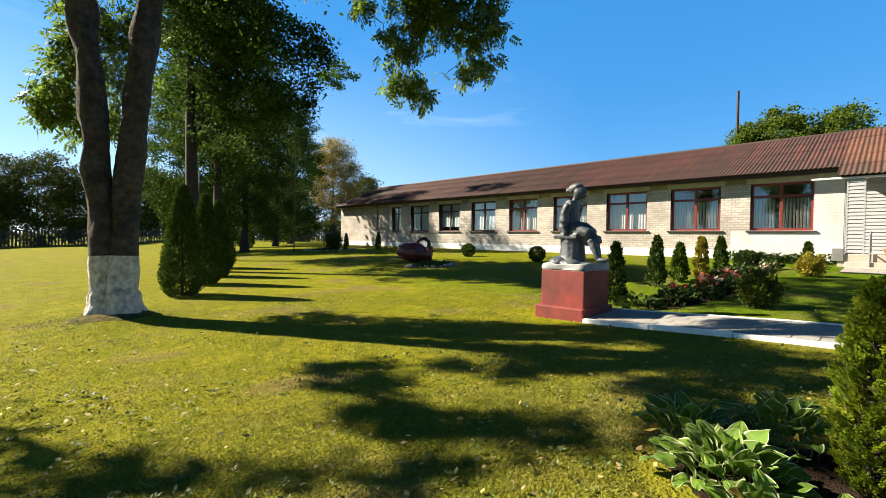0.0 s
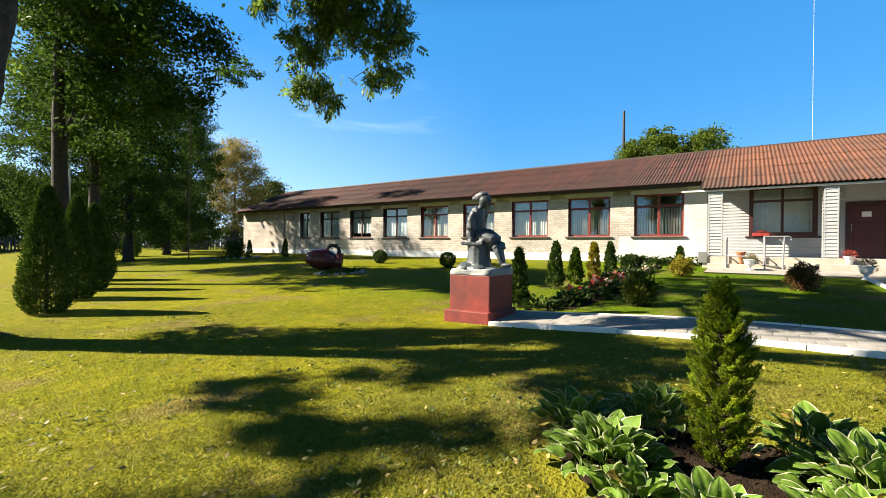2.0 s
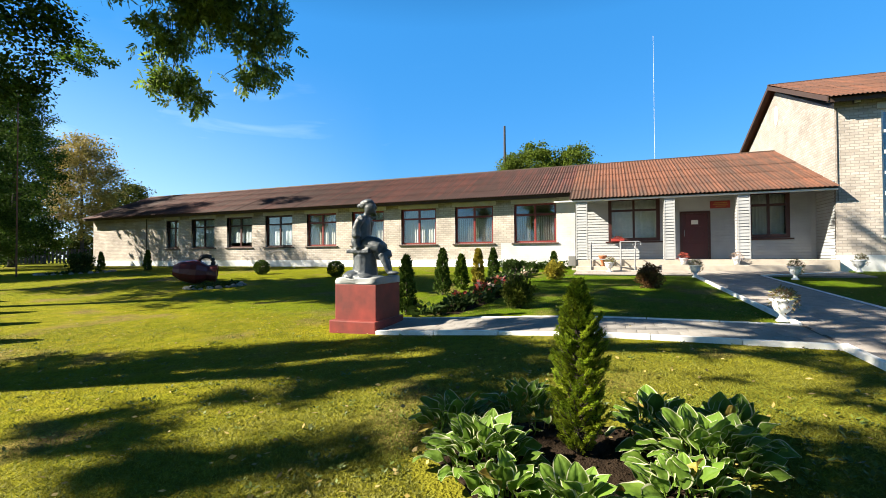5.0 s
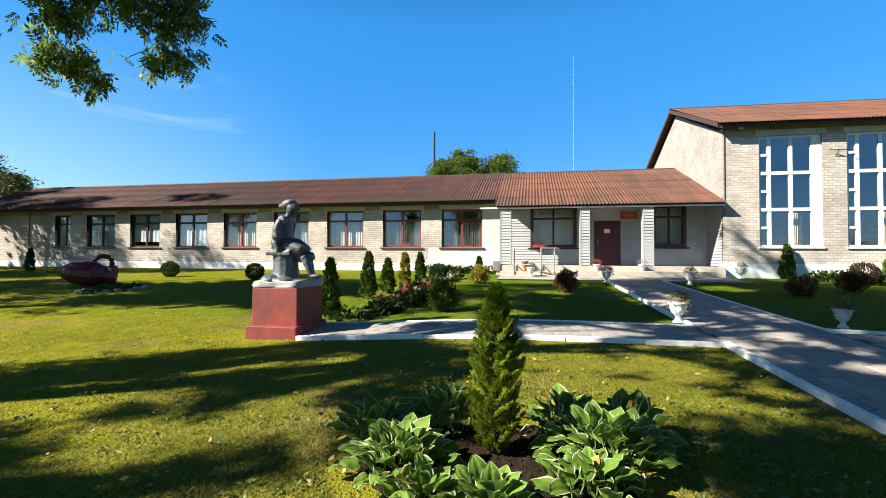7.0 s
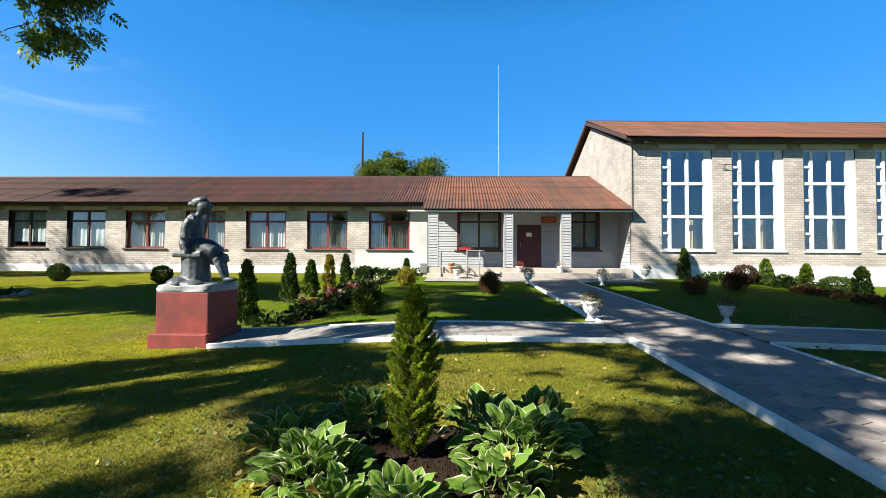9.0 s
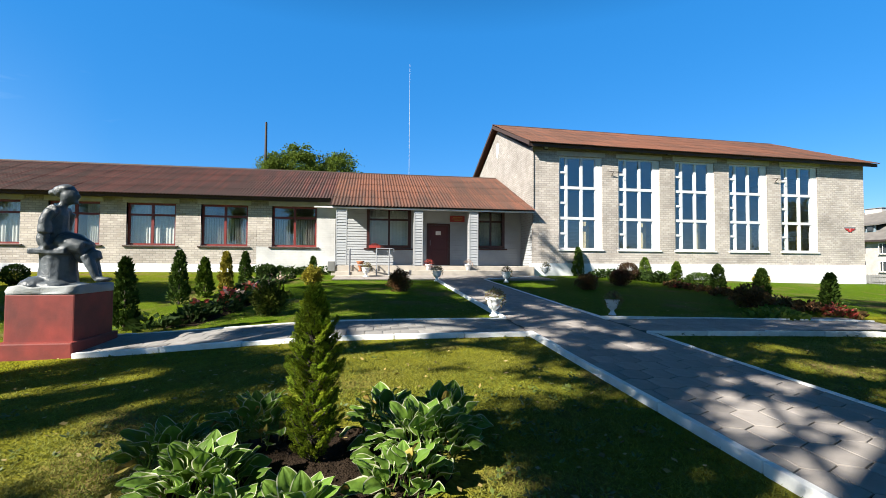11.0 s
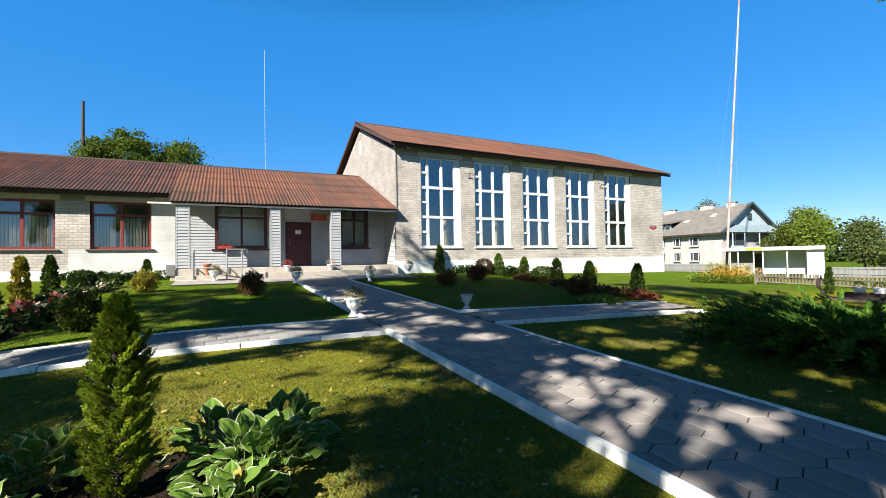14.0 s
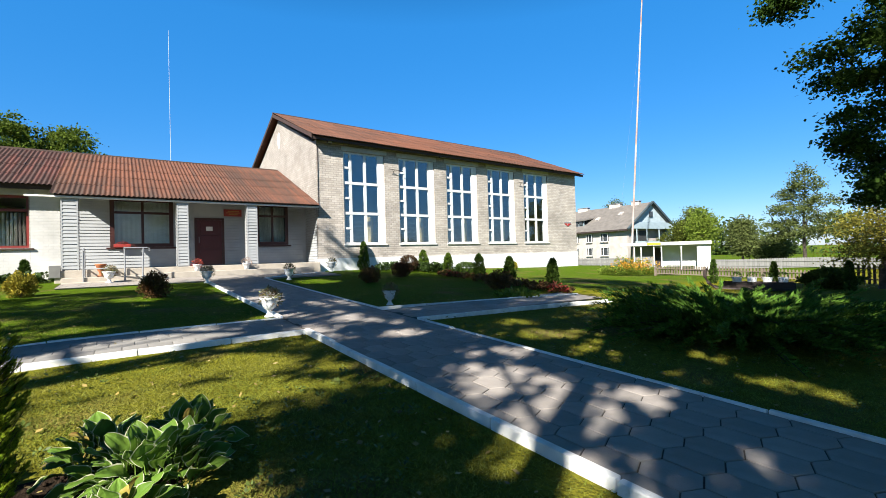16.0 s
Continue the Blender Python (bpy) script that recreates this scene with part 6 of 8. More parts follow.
def kerb_line(x0, y0, x1, y1, half=0.031, top=0.078):
    length = math.hypot(x1 - x0, y1 - y0)
    n = max(1, round(length / 1.0))
    me = kerb_mesh(length / n, half, top)
    a = math.atan2(y1 - y0, x1 - x0)
    for i in range(n):
        k, k2 = i / n, (i + 1) / n
        p = Vector((x0 + (x1 - x0) * k, y0 + (y1 - y0) * k))
        q = Vector((x0 + (x1 - x0) * k2, y0 + (y1 - y0) * k2))
        za, zb = ground_z(*p), ground_z(*q)
        ob = new("kerb_stone", me)
        ob.parent = paving
        ob.matrix_basis = Matrix.Translation((*p, za + rng.uniform(-0.008, 0.008))) @ Euler((rng.uniform(-0.02, 0.02), -math.atan2(zb - za, length / n), a + rng.uniform(-0.006, 0.006))).to_matrix().to_4x4()


kerb_line(PATH_S, PATH_L, CROSS_F, PATH_L)
kerb_line(CROSS_F, PATH_L, CROSS_F, 1.40, 0.045, 0.064)
kerb_line(CROSS_B, PATH_L, CROSS_B, 2.3, 0.03, 0.060)
kerb_line(CROSS_B, PATH_L, 17.6, PATH_L)
kerb_line(PATH_S, PATH_R, 7.34, PATH_R, 0.026, 0.066)
kerb_line(7.36, PATH_R, 6.82, -11.7, 0.028)
kerb_line(CROSS_B, PATH_R, 8.05, -12.1, 0.026, 0.066)
kerb_line(CROSS_B, PATH_R, 17.6, PATH_R, 0.026, 0.066)
kerb_line(17.6, PATH_R, 19.3, -9.7, 0.026, 0.066)


# ---- urns and pots ----
def urn(x, y, s, seed, flowers=LEAF_BRIGHT, z=None):
    zb = ground_z(x, y) + 0.03 if z is None else z
    ob = thing("garden_urn", "white-painted concrete garden urn with trailing plants", "urn", "garden urns", at=(x, y, zb))
    bm = bmesh.new()
    lathe(bm, [(0.115 * s, 0), (0.12 * s, 0.03 * s), (0.075 * s, 0.07 * s), (0.05 * s, 0.14 * s), (0.075 * s, 0.18 * s), (0.14 * s, 0.23 * s), (0.175 * s, 0.33 * s), (0.185 * s, 0.42 * s), (0.225 * s, 0.45 * s), (0.225 * s, 0.48 * s), (0.19 * s, 0.48 * s), (0.17 * s, 0.42 * s)], 28)
    part("bowl", bm, URN, ob, smooth=True)
    bm = bmesh.new()
    lathe(bm, [(0.172 * s, 0.40 * s), (0.172 * s, 0.435 * s)], 20)
    part("soil", bm, SOIL, ob)
    rs = np.random.RandomState(seed)
    n = 520
    d = unit(rs.normal(size=(n, 3)) + np.array([0.15, -0.35, 0.55]))
    pos = d * (rs.beta(3, 1, n) * 0.27 * s)[:, None] + np.array([0, -0.02, 0.45 * s])
    axis = unit(d + rs.normal(0, 0.5, (n, 3)))
    v, f = leaf_quads(pos, axis, cross_dirs(axis, rs), rs.uniform(0.03, 0.07, n), rs.uniform(0.012, 0.028, n))
    tagged(soup("planting", v, f, flowers, ob), "straggling flowering plants", kind="stuff")
    return ob


FLOWER_DULL = material("faded_petunia", (0.17, 0.19, 0.06), 0.7, 0.3, 10, 40, 0, second=(0.22, 0.06, 0.05), mix_scale=12, amount=0.8, per_island=0.4, translucent=0.2)
for i, (x, y, s) in enumerate(((9.16, -4.82, 0.74), (9.14, -7.26, 0.64), (16.9, -4.86, 0.80), (16.4, -7.32, 0.80), (19.45, -10.05, 0.85), (18.85, -2.3, 0.8))):
    urn(x, y, s, 200 + i, FLOWER_DULL)
TERRACOTTA = material("terracotta", (0.38, 0.13, 0.05), 0.8, 0.12, 8, 60, 0.2)
RED_FLOWER = material("red_flower", (0.45, 0.04, 0.035), 0.6, 0.2, 8, 40, 0, second=(0.05, 0.09, 0.02), mix_scale=16, amount=0.7, per_island=0.35, translucent=0.2)
PINK_FLOWER = material("pale_pink_flower", (0.50, 0.35, 0.30), 0.6, 0.2, 8, 40, 0, second=(0.10, 0.12, 0.04), mix_scale=16, amount=0.7, per_island=0.35, translucent=0.2)


def flower_pot(x, y, z, mat, flowers, seed, label):
    ob = thing("flower_pot", label, "flower pot", at=(x, y, z))
    bm = bmesh.new()
    lathe(bm, [(0.08, 0), (0.10, 0.10), (0.13, 0.22), (0.15, 0.23), (0.15, 0.26), (0.12, 0.26)], 20)
    part("pot", bm, mat, ob, smooth=True)
    rs = np.random.RandomState(seed)
    n = 260
    d = unit(rs.normal(size=(n, 3)) + np.array([0, 0, 0.5]))
    v, f = leaf_quads(d * (rs.beta(3, 1, n) * 0.2)[:, None] + np.array([0, 0, 0.28]), d, cross_dirs(d, rs), rs.uniform(0.03, 0.06, n), rs.uniform(0.015, 0.03, n))
    tagged(soup("planting", v, f, flowers, ob), kind="stuff")


bm = bmesh.new()
lathe(bm, [(0.09, 0.0), (0.10, 0.03), (0.05, 0.08), (0.05, 0.14), (0.10, 0.24), (0.13, 0.36), (0.165, 0.40), (0.165, 0.44), (0.13, 0.43), (0.04, 0.42)], 20, (20.0, -2.05, 1.0))
tagged(part("footed_pot", bm, TERRACOTTA, smooth=True), "empty terracotta footed pot on the porch landing", "flower pot")
flower_pot(19.95, -4.95, 1.06, URN, RED_FLOWER, 2, "white pot with red flowers on the porch step")
flower_pot(19.95, -6.7, 1.06, URN, PINK_FLOWER, 3, "white pot with pale flowers on the porch step")
planter = thing("window_planter", "low red planter with red flowers on the porch window sill", "planter", at=(21.84, -2.66, 2.05))
bm = bmesh.new()
box(bm, -0.09, -0.27, 0.0, 0.09, 0.27, 0.12)
bevelled(bm, 0.015, 2)
part("trough", bm, RED_TROUGH, planter)
rs = np.random.RandomState(4)
d = unit(rs.normal(size=(160, 3)) + np.array([0, 0, 0.6]))
v, f = leaf_quads(d * np.array([0.07, 0.16, 0.07]) + np.array([0, 0, 0.13]), d, cross_dirs(d, rs), rs.uniform(0.03, 0.06, 160), rs.uniform(0.015, 0.03, 160))
tagged(soup("planting", v, f, RED_FLOWER, planter), kind="stuff")


# ---- beds and clipped plants ----
def patch(name, label, outline, mat, lift=0.012, bulge=0.03, category="flower bed"):
    """A low mound of soil with the given outline."""
    bm = bmesh.new()
    c = Vector((sum(p[0] for p in outline) / len(outline), sum(p[1] for p in outline) / len(outline)))
    rings = []
    for k, up in ((1.0, lift - 0.05), (0.97, lift), (0.6, lift + bulge), (0.2, lift + bulge * 1.3)):
        rings.append([bm.verts.new((c.x + (p[0] - c.x) * k, c.y + (p[1] - c.y) * k, ground_z(c.x + (p[0] - c.x) * k, c.y + (p[1] - c.y) * k) + up)) for p in outline])
    n = len(outline)
    for a, b in zip(rings, rings[1:]):
        for i in range(n):
            bm.faces.new((a[i], a[(i + 1) % n], b[(i + 1) % n], b[i]))
    bm.faces.new(rings[-1])
    return tagged(part(name, bm, mat), label, category, kind="structure")


def oval(cx, cy, rx, ry, turn=0.0, n=24, rough=0.08, seed=0):
    r = random.Random(seed)
    out = []
    for k in range(n):
        a, j = 2 * math.pi * k / n, 1 + r.uniform(-rough, rough)
        x, y = rx * math.cos(a) * j, ry * math.sin(a) * j
        out.append((cx + x * math.cos(turn) - y * math.sin(turn), cy + x * math.sin(turn) + y * math.cos(turn)))
    return out


for i, (x, y, h, r, mat, lab) in enumerate((
        (9.50, 1.78, 1.26, 0.21, THUJA, "dark green columnar thuja beside the pedestal"), (12.3, 2.0, 1.28, 0.21, THUJA, "dark green columnar thuja in the bed"),
        (13.35, 1.8, 1.02, 0.21, THUJA_FRESH, "fresh green small thuja in the bed"), (13.95, 1.45, 1.15, 0.2, THUJA_GOLD, "golden-tipped small thuja in the bed"),
        (16.2, 1.55, 1.05, 0.2, THUJA, "dark green small thuja in the bed"), (19.7, 28.0, 1.05, 0.2, THUJA, "small dark thuja before the wing"),
        (18.4, 22.0, 1.15, 0.2, THUJA, "small dark thuja before the wing"), (20.2, -11.97, 1.35, 0.27, THUJA, "dark green thuja against the hall plinth"),
        (19.5, -14.9, 0.98, 0.3, THUJA_FRESH, "fresh green thuja before the hall"), (16.4, -14.15, 0.92, 0.24, THUJA_FRESH, "fresh green thuja before the hall"),
        (13.8, -13.7, 0.92, 0.26, THUJA, "dark green thuja before the hall"), (12.05, -13.6, 0.86, 0.22, THUJA, "dark green thuja in the reddish bed"),
        (9.75, -13.15, 0.86, 0.2, THUJA, "dark green columnar thuja at the bed's end"), (21.0, 0.0, 0.75, 0.16, THUJA, "thin young thuja against the white wall"),
        (29.0, -35.0, 1.2, 0.35, THUJA_FRESH, "small thuja before the neighbouring house"), (30.5, -34.5, 1.2, 0.35, THUJA_FRESH, "small thuja before the neighbouring house"))):
    conifer("thuja", lab, x, y, h, r, mat, 100 + i, 2600, 0.075, group="young thujas", trunk=0.025)
for i, (x, y, r, h, mat, clipped, lab) in enumerate((
        (16.7, 12.35, 0.32, 0.62, THUJA, True, "clipped round evergreen bush on the lawn"), (16.05, 8.0, 0.31, 0.62, THUJA, True, "clipped round evergreen bush on the lawn"),
        (17.0, 1.05, 0.33, 0.6, LEAF_DARK, True, "dark round bush in the bed"), (10.2, -0.5, 0.31, 0.62, LEAF_OLIVE, False, "loose dark green shrub on the lawn"),
        (16.0, -0.6, 0.3, 0.56, THUJA_GOLD, False, "yellowish round shrub on the lawn"), (13.95, -3.3, 0.3, 0.6, BARBERRY, False, "reddish barberry shrub on the lawn"),
        (14.2, -9.3, 0.3, 0.5, BARBERRY, False, "dark reddish shrub on the lawn"), (15.7, -11.4, 0.36, 0.58, BARBERRY_DARK, False, "dark reddish shrub before the hall"),
        (18.6, -13.5, 0.42, 0.75, BARBERRY_DARK, True, "dark red round bush before the hall"), (16.1, -14.9, 0.5, 0.55, THUJA, True, "low round evergreen bush before the hall"),
        (10.3, -11.5, 0.4, 0.5, BARBERRY, False, "reddish loose shrub in the bed"), (18.5, -20.0, 0.32, 0.5, THUJA_GOLD, True, "yellowish round bush before the hall"))):
    shrub("bush", lab, x, y, r, h, mat, 130 + i, 2600, 0.055, "bush", "lawn bushes", clipped)


# low planting: hosta-like rosettes and flowers, in beds
HOSTA_GREEN = material("hosta_green", (0.125, 0.235, 0.032), 0.6, 0.2, 7, 30, 0.25, second=(0.22, 0.315, 0.042), mix_scale=4, per_object=0.25, translucent=0.35, spec=0.25)
HOSTA_EDGE = material("hosta_cream_edge", (0.56, 0.58, 0.38), 0.45, 0.1, 7, 30, 0.1, per_object=0.12, translucent=0.25)
HOSTA_YELLOW = material("hosta_yellowing", (0.34, 0.30, 0.06), 0.5, 0.2, 7, 30, 0.1, second=(0.24, 0.12, 0.03), mix_scale=9, amount=0.8, per_object=0.2, translucent=0.25)


def leaf_mesh(length, width, arch, fold, mats, wave=0.012, seed=0):
    """An ovate leaf with a keel, arching over, a paler margin and a thin body."""
    bm = bmesh.new()
    nl, nw = 9, 10
    cols = [-1, -0.89, -0.62, -0.4, -0.2, 0, 0.2, 0.4, 0.62, 0.89, 1]
    grid = []
    r = random.Random(seed)
    ph = r.uniform(0, 6)
    for i in range(nl + 1):
        s = i / nl
        w = width * (math.sin(math.pi * min(1, s * 0.94 + 0.03)) ** 0.75) * (1.12 - 0.35 * s)
        row = []
        for j in range(nw + 1):
            u = cols[j]
            x = length * s
            y = 0.5 * w * u
            z = arch * length * (0.9 * s - 1.35 * s * s) + fold * abs(y) + wave * math.sin(s * 9 + ph + 2 * u) * abs(u) - 0.003 * math.cos(u * 9)
            row.append(bm.verts.new((x, y, z)))
        grid.append(row)
    for i in range(nl):
        for j in range(nw):
            f = bm.faces.new((grid[i][j], grid[i + 1][j], grid[i + 1][j + 1], grid[i][j + 1]))
            f.material_index = 1 if j in (0, nw - 1) else 0
            f.smooth = True
    # stalk
    me = bpy.data.meshes.new("leaf")
    tube(bm, [(-length * 0.34, 0, -length * 0.34), (-length * 0.14, 0, -length * 0.09), (0.01, 0, 0.0)], [0.006, 0.005, 0.004], 5)
    bm.to_mesh(me)
    bm.free()
    for m in mats:
        me.materials.append(m)
    return me


LEAVES = [leaf_mesh(0.19, 0.150, 0.34, 0.12, (HOSTA_GREEN, HOSTA_EDGE), seed=1), leaf_mesh(0.165, 0.135, 0.45, 0.2, (HOSTA_GREEN, HOSTA_EDGE), seed=2),
          leaf_mesh(0.20, 0.155, 0.28, 0.08, (HOSTA_GREEN, HOSTA_EDGE), seed=3), leaf_mesh(0.17, 0.10, 0.4, 0.5, (HOSTA_YELLOW, HOSTA_YELLOW), 0.02, seed=4)]


def hosta(x, y, radius, height, count, seed, yellow=0.06, label="green hosta with cream-edged leaves"):
    r = random.Random(seed)
    z0 = ground_z(x, y)
    ob = thing("hosta", label, "hosta", "hostas round the thuja", at=(x, y, z0))
    for i in range(count):
        ring = (i + 0.5) / count
        a = i * 2.39996 + r.uniform(-0.3, 0.3)
        rad = radius * (0.06 + 0.66 * ring ** 0.75) * r.uniform(0.85, 1.15)
        z = height * (0.80 - 0.50 * ring ** 1.2) * r.uniform(0.85, 1.15)
        tilt = 1.25 - 1.0 * ring + r.uniform(-0.4, 0.4)
        me = LEAVES[3] if r.random() < yellow else LEAVES[r.choice((0, 0, 1, 2))]
        leaf = new("leaf", me)
        leaf.parent = ob
        s = r.uniform(0.58, 1.02)
        leaf.matrix_basis = Matrix.Translation((rad * math.cos(a), rad * math.sin(a), z)) @ Euler((r.uniform(-0.5, 0.5), -tilt, a + r.uniform(-0.5, 0.5))).to_matrix().to_4x4() @ Matrix.Scale(s, 4)
    return ob


for i, (x, y, r, h, n) in enumerate(((3.40, -1.46, 0.36, 0.27, 40), (3.90, -1.10, 0.34, 0.26, 24), (4.30, -1.62, 0.34, 0.30, 26), (4.30, -2.68, 0.30, 0.28, 22),
                                     (3.85, -2.98, 0.44, 0.29, 48), (3.30, -2.78, 0.28, 0.22, 18), (2.92, -2.16, 0.26, 0.20, 18), (2.98, -1.72, 0.24, 0.18, 14), (4.32, -3.22, 0.30, 0.26, 20))):
    hosta(3.78 + (x - 3.78) * 0.81, -2.12 + (y + 2.12) * 0.82, r * 1.0, h * 0.95, int(n * 2.0), 300 + i, 0.16 if i in (1, 2, 3) else 0.05, "green hosta with cream edges and yellowing leaves" if i in (1, 2, 3) else "green hosta with cream-edged leaves")
patch("soil_bed", "dark bare soil under the young thuja and hostas", oval(3.74, -2.1, 0.66, 0.88, seed=3), SOIL, 0.008, 0.02)
# clods and dead leaves on the bare soil
rs = np.random.RandomState(61)
bm = bmesh.new()
for _ in range(420):
    k, a = math.sqrt(rs.uniform()), rs.uniform(0, 2 * math.pi)
    x, y, r = 3.74 + 0.60 * k * math.cos(a), -2.1 + 0.80 * k * math.sin(a), rs.uniform(0.006, 0.024)
    bmesh.ops.create_icosphere(bm, subdivisions=1, radius=r, matrix=Matrix.Translation((x, y, ground_z(x, y) + 0.03)) @ Euler(rs.uniform(0, 3, 3)).to_matrix().to_4x4() @ Matrix.Diagonal((1, rs.uniform(0.6, 1), rs.uniform(0.5, 0.9), 1)))
tagged(part("clods", bm, SOIL), "crumbled clods of dark soil", "soil", kind="stuff")


def young_thuja(x, y, height):
    """A slim young thuja: upswept boughs carrying flat feathery sprays, with gaps between."""
    rs = np.random.RandomState(99)
    ob = thing("thuja", "fresh yellow-green young thuja among hostas", "thuja", "young thujas", at=(x, y, ground_z(x, y)))
    bm = bmesh.new()
    tube(bm, [(0, 0, -0.05), (0.01, 0, height * 0.4), (0, 0.01, height * 0.95)], [0.018, 0.012, 0.003], 7)
    part("trunk", bm, BARK, ob)
    vs, fs, base = [], [], 0
    bm = bmesh.new()
    for i in range(270):
        t = 0.05 + 0.94 * (i / 269) ** 0.95
        a = i * 2.39996 + rs.normal(0, 0.3)
        wide = np.interp(t, (0.0, 0.08, 0.2, 0.35, 0.5, 0.65, 0.8, 0.9, 1.0), (0.07, 0.12, 0.165, 0.178, 0.16, 0.135, 0.105, 0.06, 0.014))
        reach = wide * rs.uniform(0.75, 1.18) * (1 + 0.10 * math.sin(3 * a + 9 * t))
        rise = reach * rs.uniform(0.35, 1.1) + 0.02
        out = np.array([math.cos(a), math.sin(a), 0.0])
        p0 = np.array([0, 0, t * height - 0.35 * rise])
        p2 = p0 + out * reach + np.array([0, 0, rise])
        p1 = p0 * 0.5 + p2 * 0.5 + out * reach * 0.18
        tube(bm, [p0, p1, p2], [0.005, 0.004, 0.002], 4, cap=False)
        across = np.array([-math.sin(a), math.cos(a), 0.0]) * rs.uniform(0.5, 1) + np.array([0, 0, 1]) * rs.normal(0, 0.5)
        across /= np.linalg.norm(across)
        m = 170
        s = rs.uniform(0.35, 1.0, m)
        q = np.outer((1 - s) ** 2, p0) + np.outer(2 * s * (1 - s), p1) + np.outer(s * s, p2)
        side = rs.uniform(-1, 1, m)
        ax = unit((p2 - p0) / np.linalg.norm(p2 - p0) * 0.9 + np.outer(side * 0.9, across) + rs.normal(0, 0.16, (m, 3)) + np.array([0, 0, 0.25]))
        q = q + np.outer(side * (0.045 * (1.15 - s)), across) + rs.normal(0, 0.006, (m, 3))
        L = rs.uniform(0.012, 0.024, m)
        v, f = leaf_quads(q, ax, unit(np.cross(ax, np.cross(across, p2 - p0)[None] + rs.normal(0, 0.02, (m, 3)))), L, L * 0.62)
        vs.append(v)
        fs.append(f + base)
        base += len(v)
    tagged(part("branching", bm, BARK, ob), kind="stuff")
    soup("foliage", np.concatenate(vs), np.concatenate(fs), THUJA_NEAR, ob)


young_thuja(3.82, -2.12, 1.13)
patch("earth_mound", "bare earth mound round the ash foot", oval(2.1, 7.8, 0.74, 0.66, seed=9), SOIL_DRY, -0.01, 0.05, "mound")


def low_plants(name, label, spots, mat, seed, size=0.10, count=160, spread=0.22, height=0.16, category="bedding plants"):
    rs = np.random.RandomState(seed)
    pos, axis, L = [], [], []
    for x, y in spots:
        n = count
        a, r = rs.uniform(0, 2 * math.pi, n), spread * np.sqrt(rs.uniform(0, 1, n))
        px, py = x + r * np.cos(a), y + r * np.sin(a)
        pz = np.array([ground_z(u, v) for u, v in zip(px, py)]) + height * rs.uniform(0.1, 1, n) * (1 - (r / spread) ** 2 * 0.6)
        pos.append(np.stack([px, py, pz], 1))
        axis.append(unit(np.stack([np.cos(a), np.sin(a), rs.uniform(0.1, 1.2, n)], 1)))
        L.append(size * rs.uniform(0.6, 1.3, n))
    pos, axis, L = np.concatenate(pos), np.concatenate(axis), np.concatenate(L)
    v, f = leaf_quads(pos, axis, cross_dirs(axis, rs), L, L * 0.7)
    return tagged(soup(name, v, f, mat), label, category, kind="stuff")


def along(pts, n, jitter, seed):
    r = random.Random(seed)
    out = []
    for i in range(n):
        s = i / (n - 1) * (len(pts) - 1)
        k = min(int(s), len(pts) - 2)
        u = s - k
        out.append((pts[k][0] + (pts[k + 1][0] - pts[k][0]) * u + r.uniform(-jitter, jitter), pts[k][1] + (pts[k + 1][1] - pts[k][1]) * u + r.uniform(-jitter, jitter)))
    return out


bed = along([(9.5, 1.1), (11.5, 0.75), (13.2, 0.75), (15.0, 1.1), (17.8, 0.75)], 20, 0.22, 1)
patch("soil_bed", "dark soil strip of the flower bed", [(9.35, 1.4), (11, 1.25), (13, 1.25), (15, 1.6), (18, 1.2), (18.2, 0.6), (15, 0.6), (13, 0.2), (11, 0.3), (9.4, 0.6)], SOIL, 0.008, 0.02)
low_plants("bedding_plants", "dark green leafy bedding along the lawn bed", bed, LEAF_DARK, 11, 0.13, 130, 0.32, 0.26)
low_plants("bedding_plants", "pale variegated leaves in the lawn bed", [p for i, p in enumerate(bed) if i % 2 and i > 5], PINK_FLOWER, 12, 0.12, 40, 0.28, 0.3)
low_plants("red_flowers", "red and pink flowers in the lawn bed", [bed[3], bed[5], bed[7], bed[8], bed[9], bed[11]], RED_FLOWER, 13, 0.11, 55, 0.2, 0.34, "flowers")
low_plants("bedding_plants", "dark green leaves along the white wall", along([(20.9, 2.2), (20.6, 0.8), (20.7, -0.6)], 9, 0.15, 2), LEAF_DARK, 14, 0.14, 140, 0.36, 0.34)
low_plants("bedding_plants", "dark green leaves along the hall plinth", along([(19.3, -12.6), (19.0, -14.0), (18.2, -14.6), (17.3, -14.3)], 12, 0.2, 3), LEAF_DARK, 15, 0.15, 140, 0.45, 0.42)
low_plants("bedding_plants", "reddish low bedding across the lawn", along([(16.3, -13.6), (13.5, -13.2), (11.0, -12.8), (8.7, -12.2)], 18, 0.25, 4), BARBERRY, 16, 0.1, 130, 0.32, 0.22)
low_plants("red_flowers", "red flowers at the end of the bed", [(8.7, -12.1), (8.95, -12.35), (11.6, -12.9), (15.0, -13.3)], RED_FLOWER, 17, 0.09, 60, 0.24, 0.3, "flowers")
low_plants("grass_tuft", "light green low tuft beside the path", [(8.75, -10.6)], LEAF_BRIGHT, 18, 0.12, 380, 0.5, 0.16, "grass tuft")

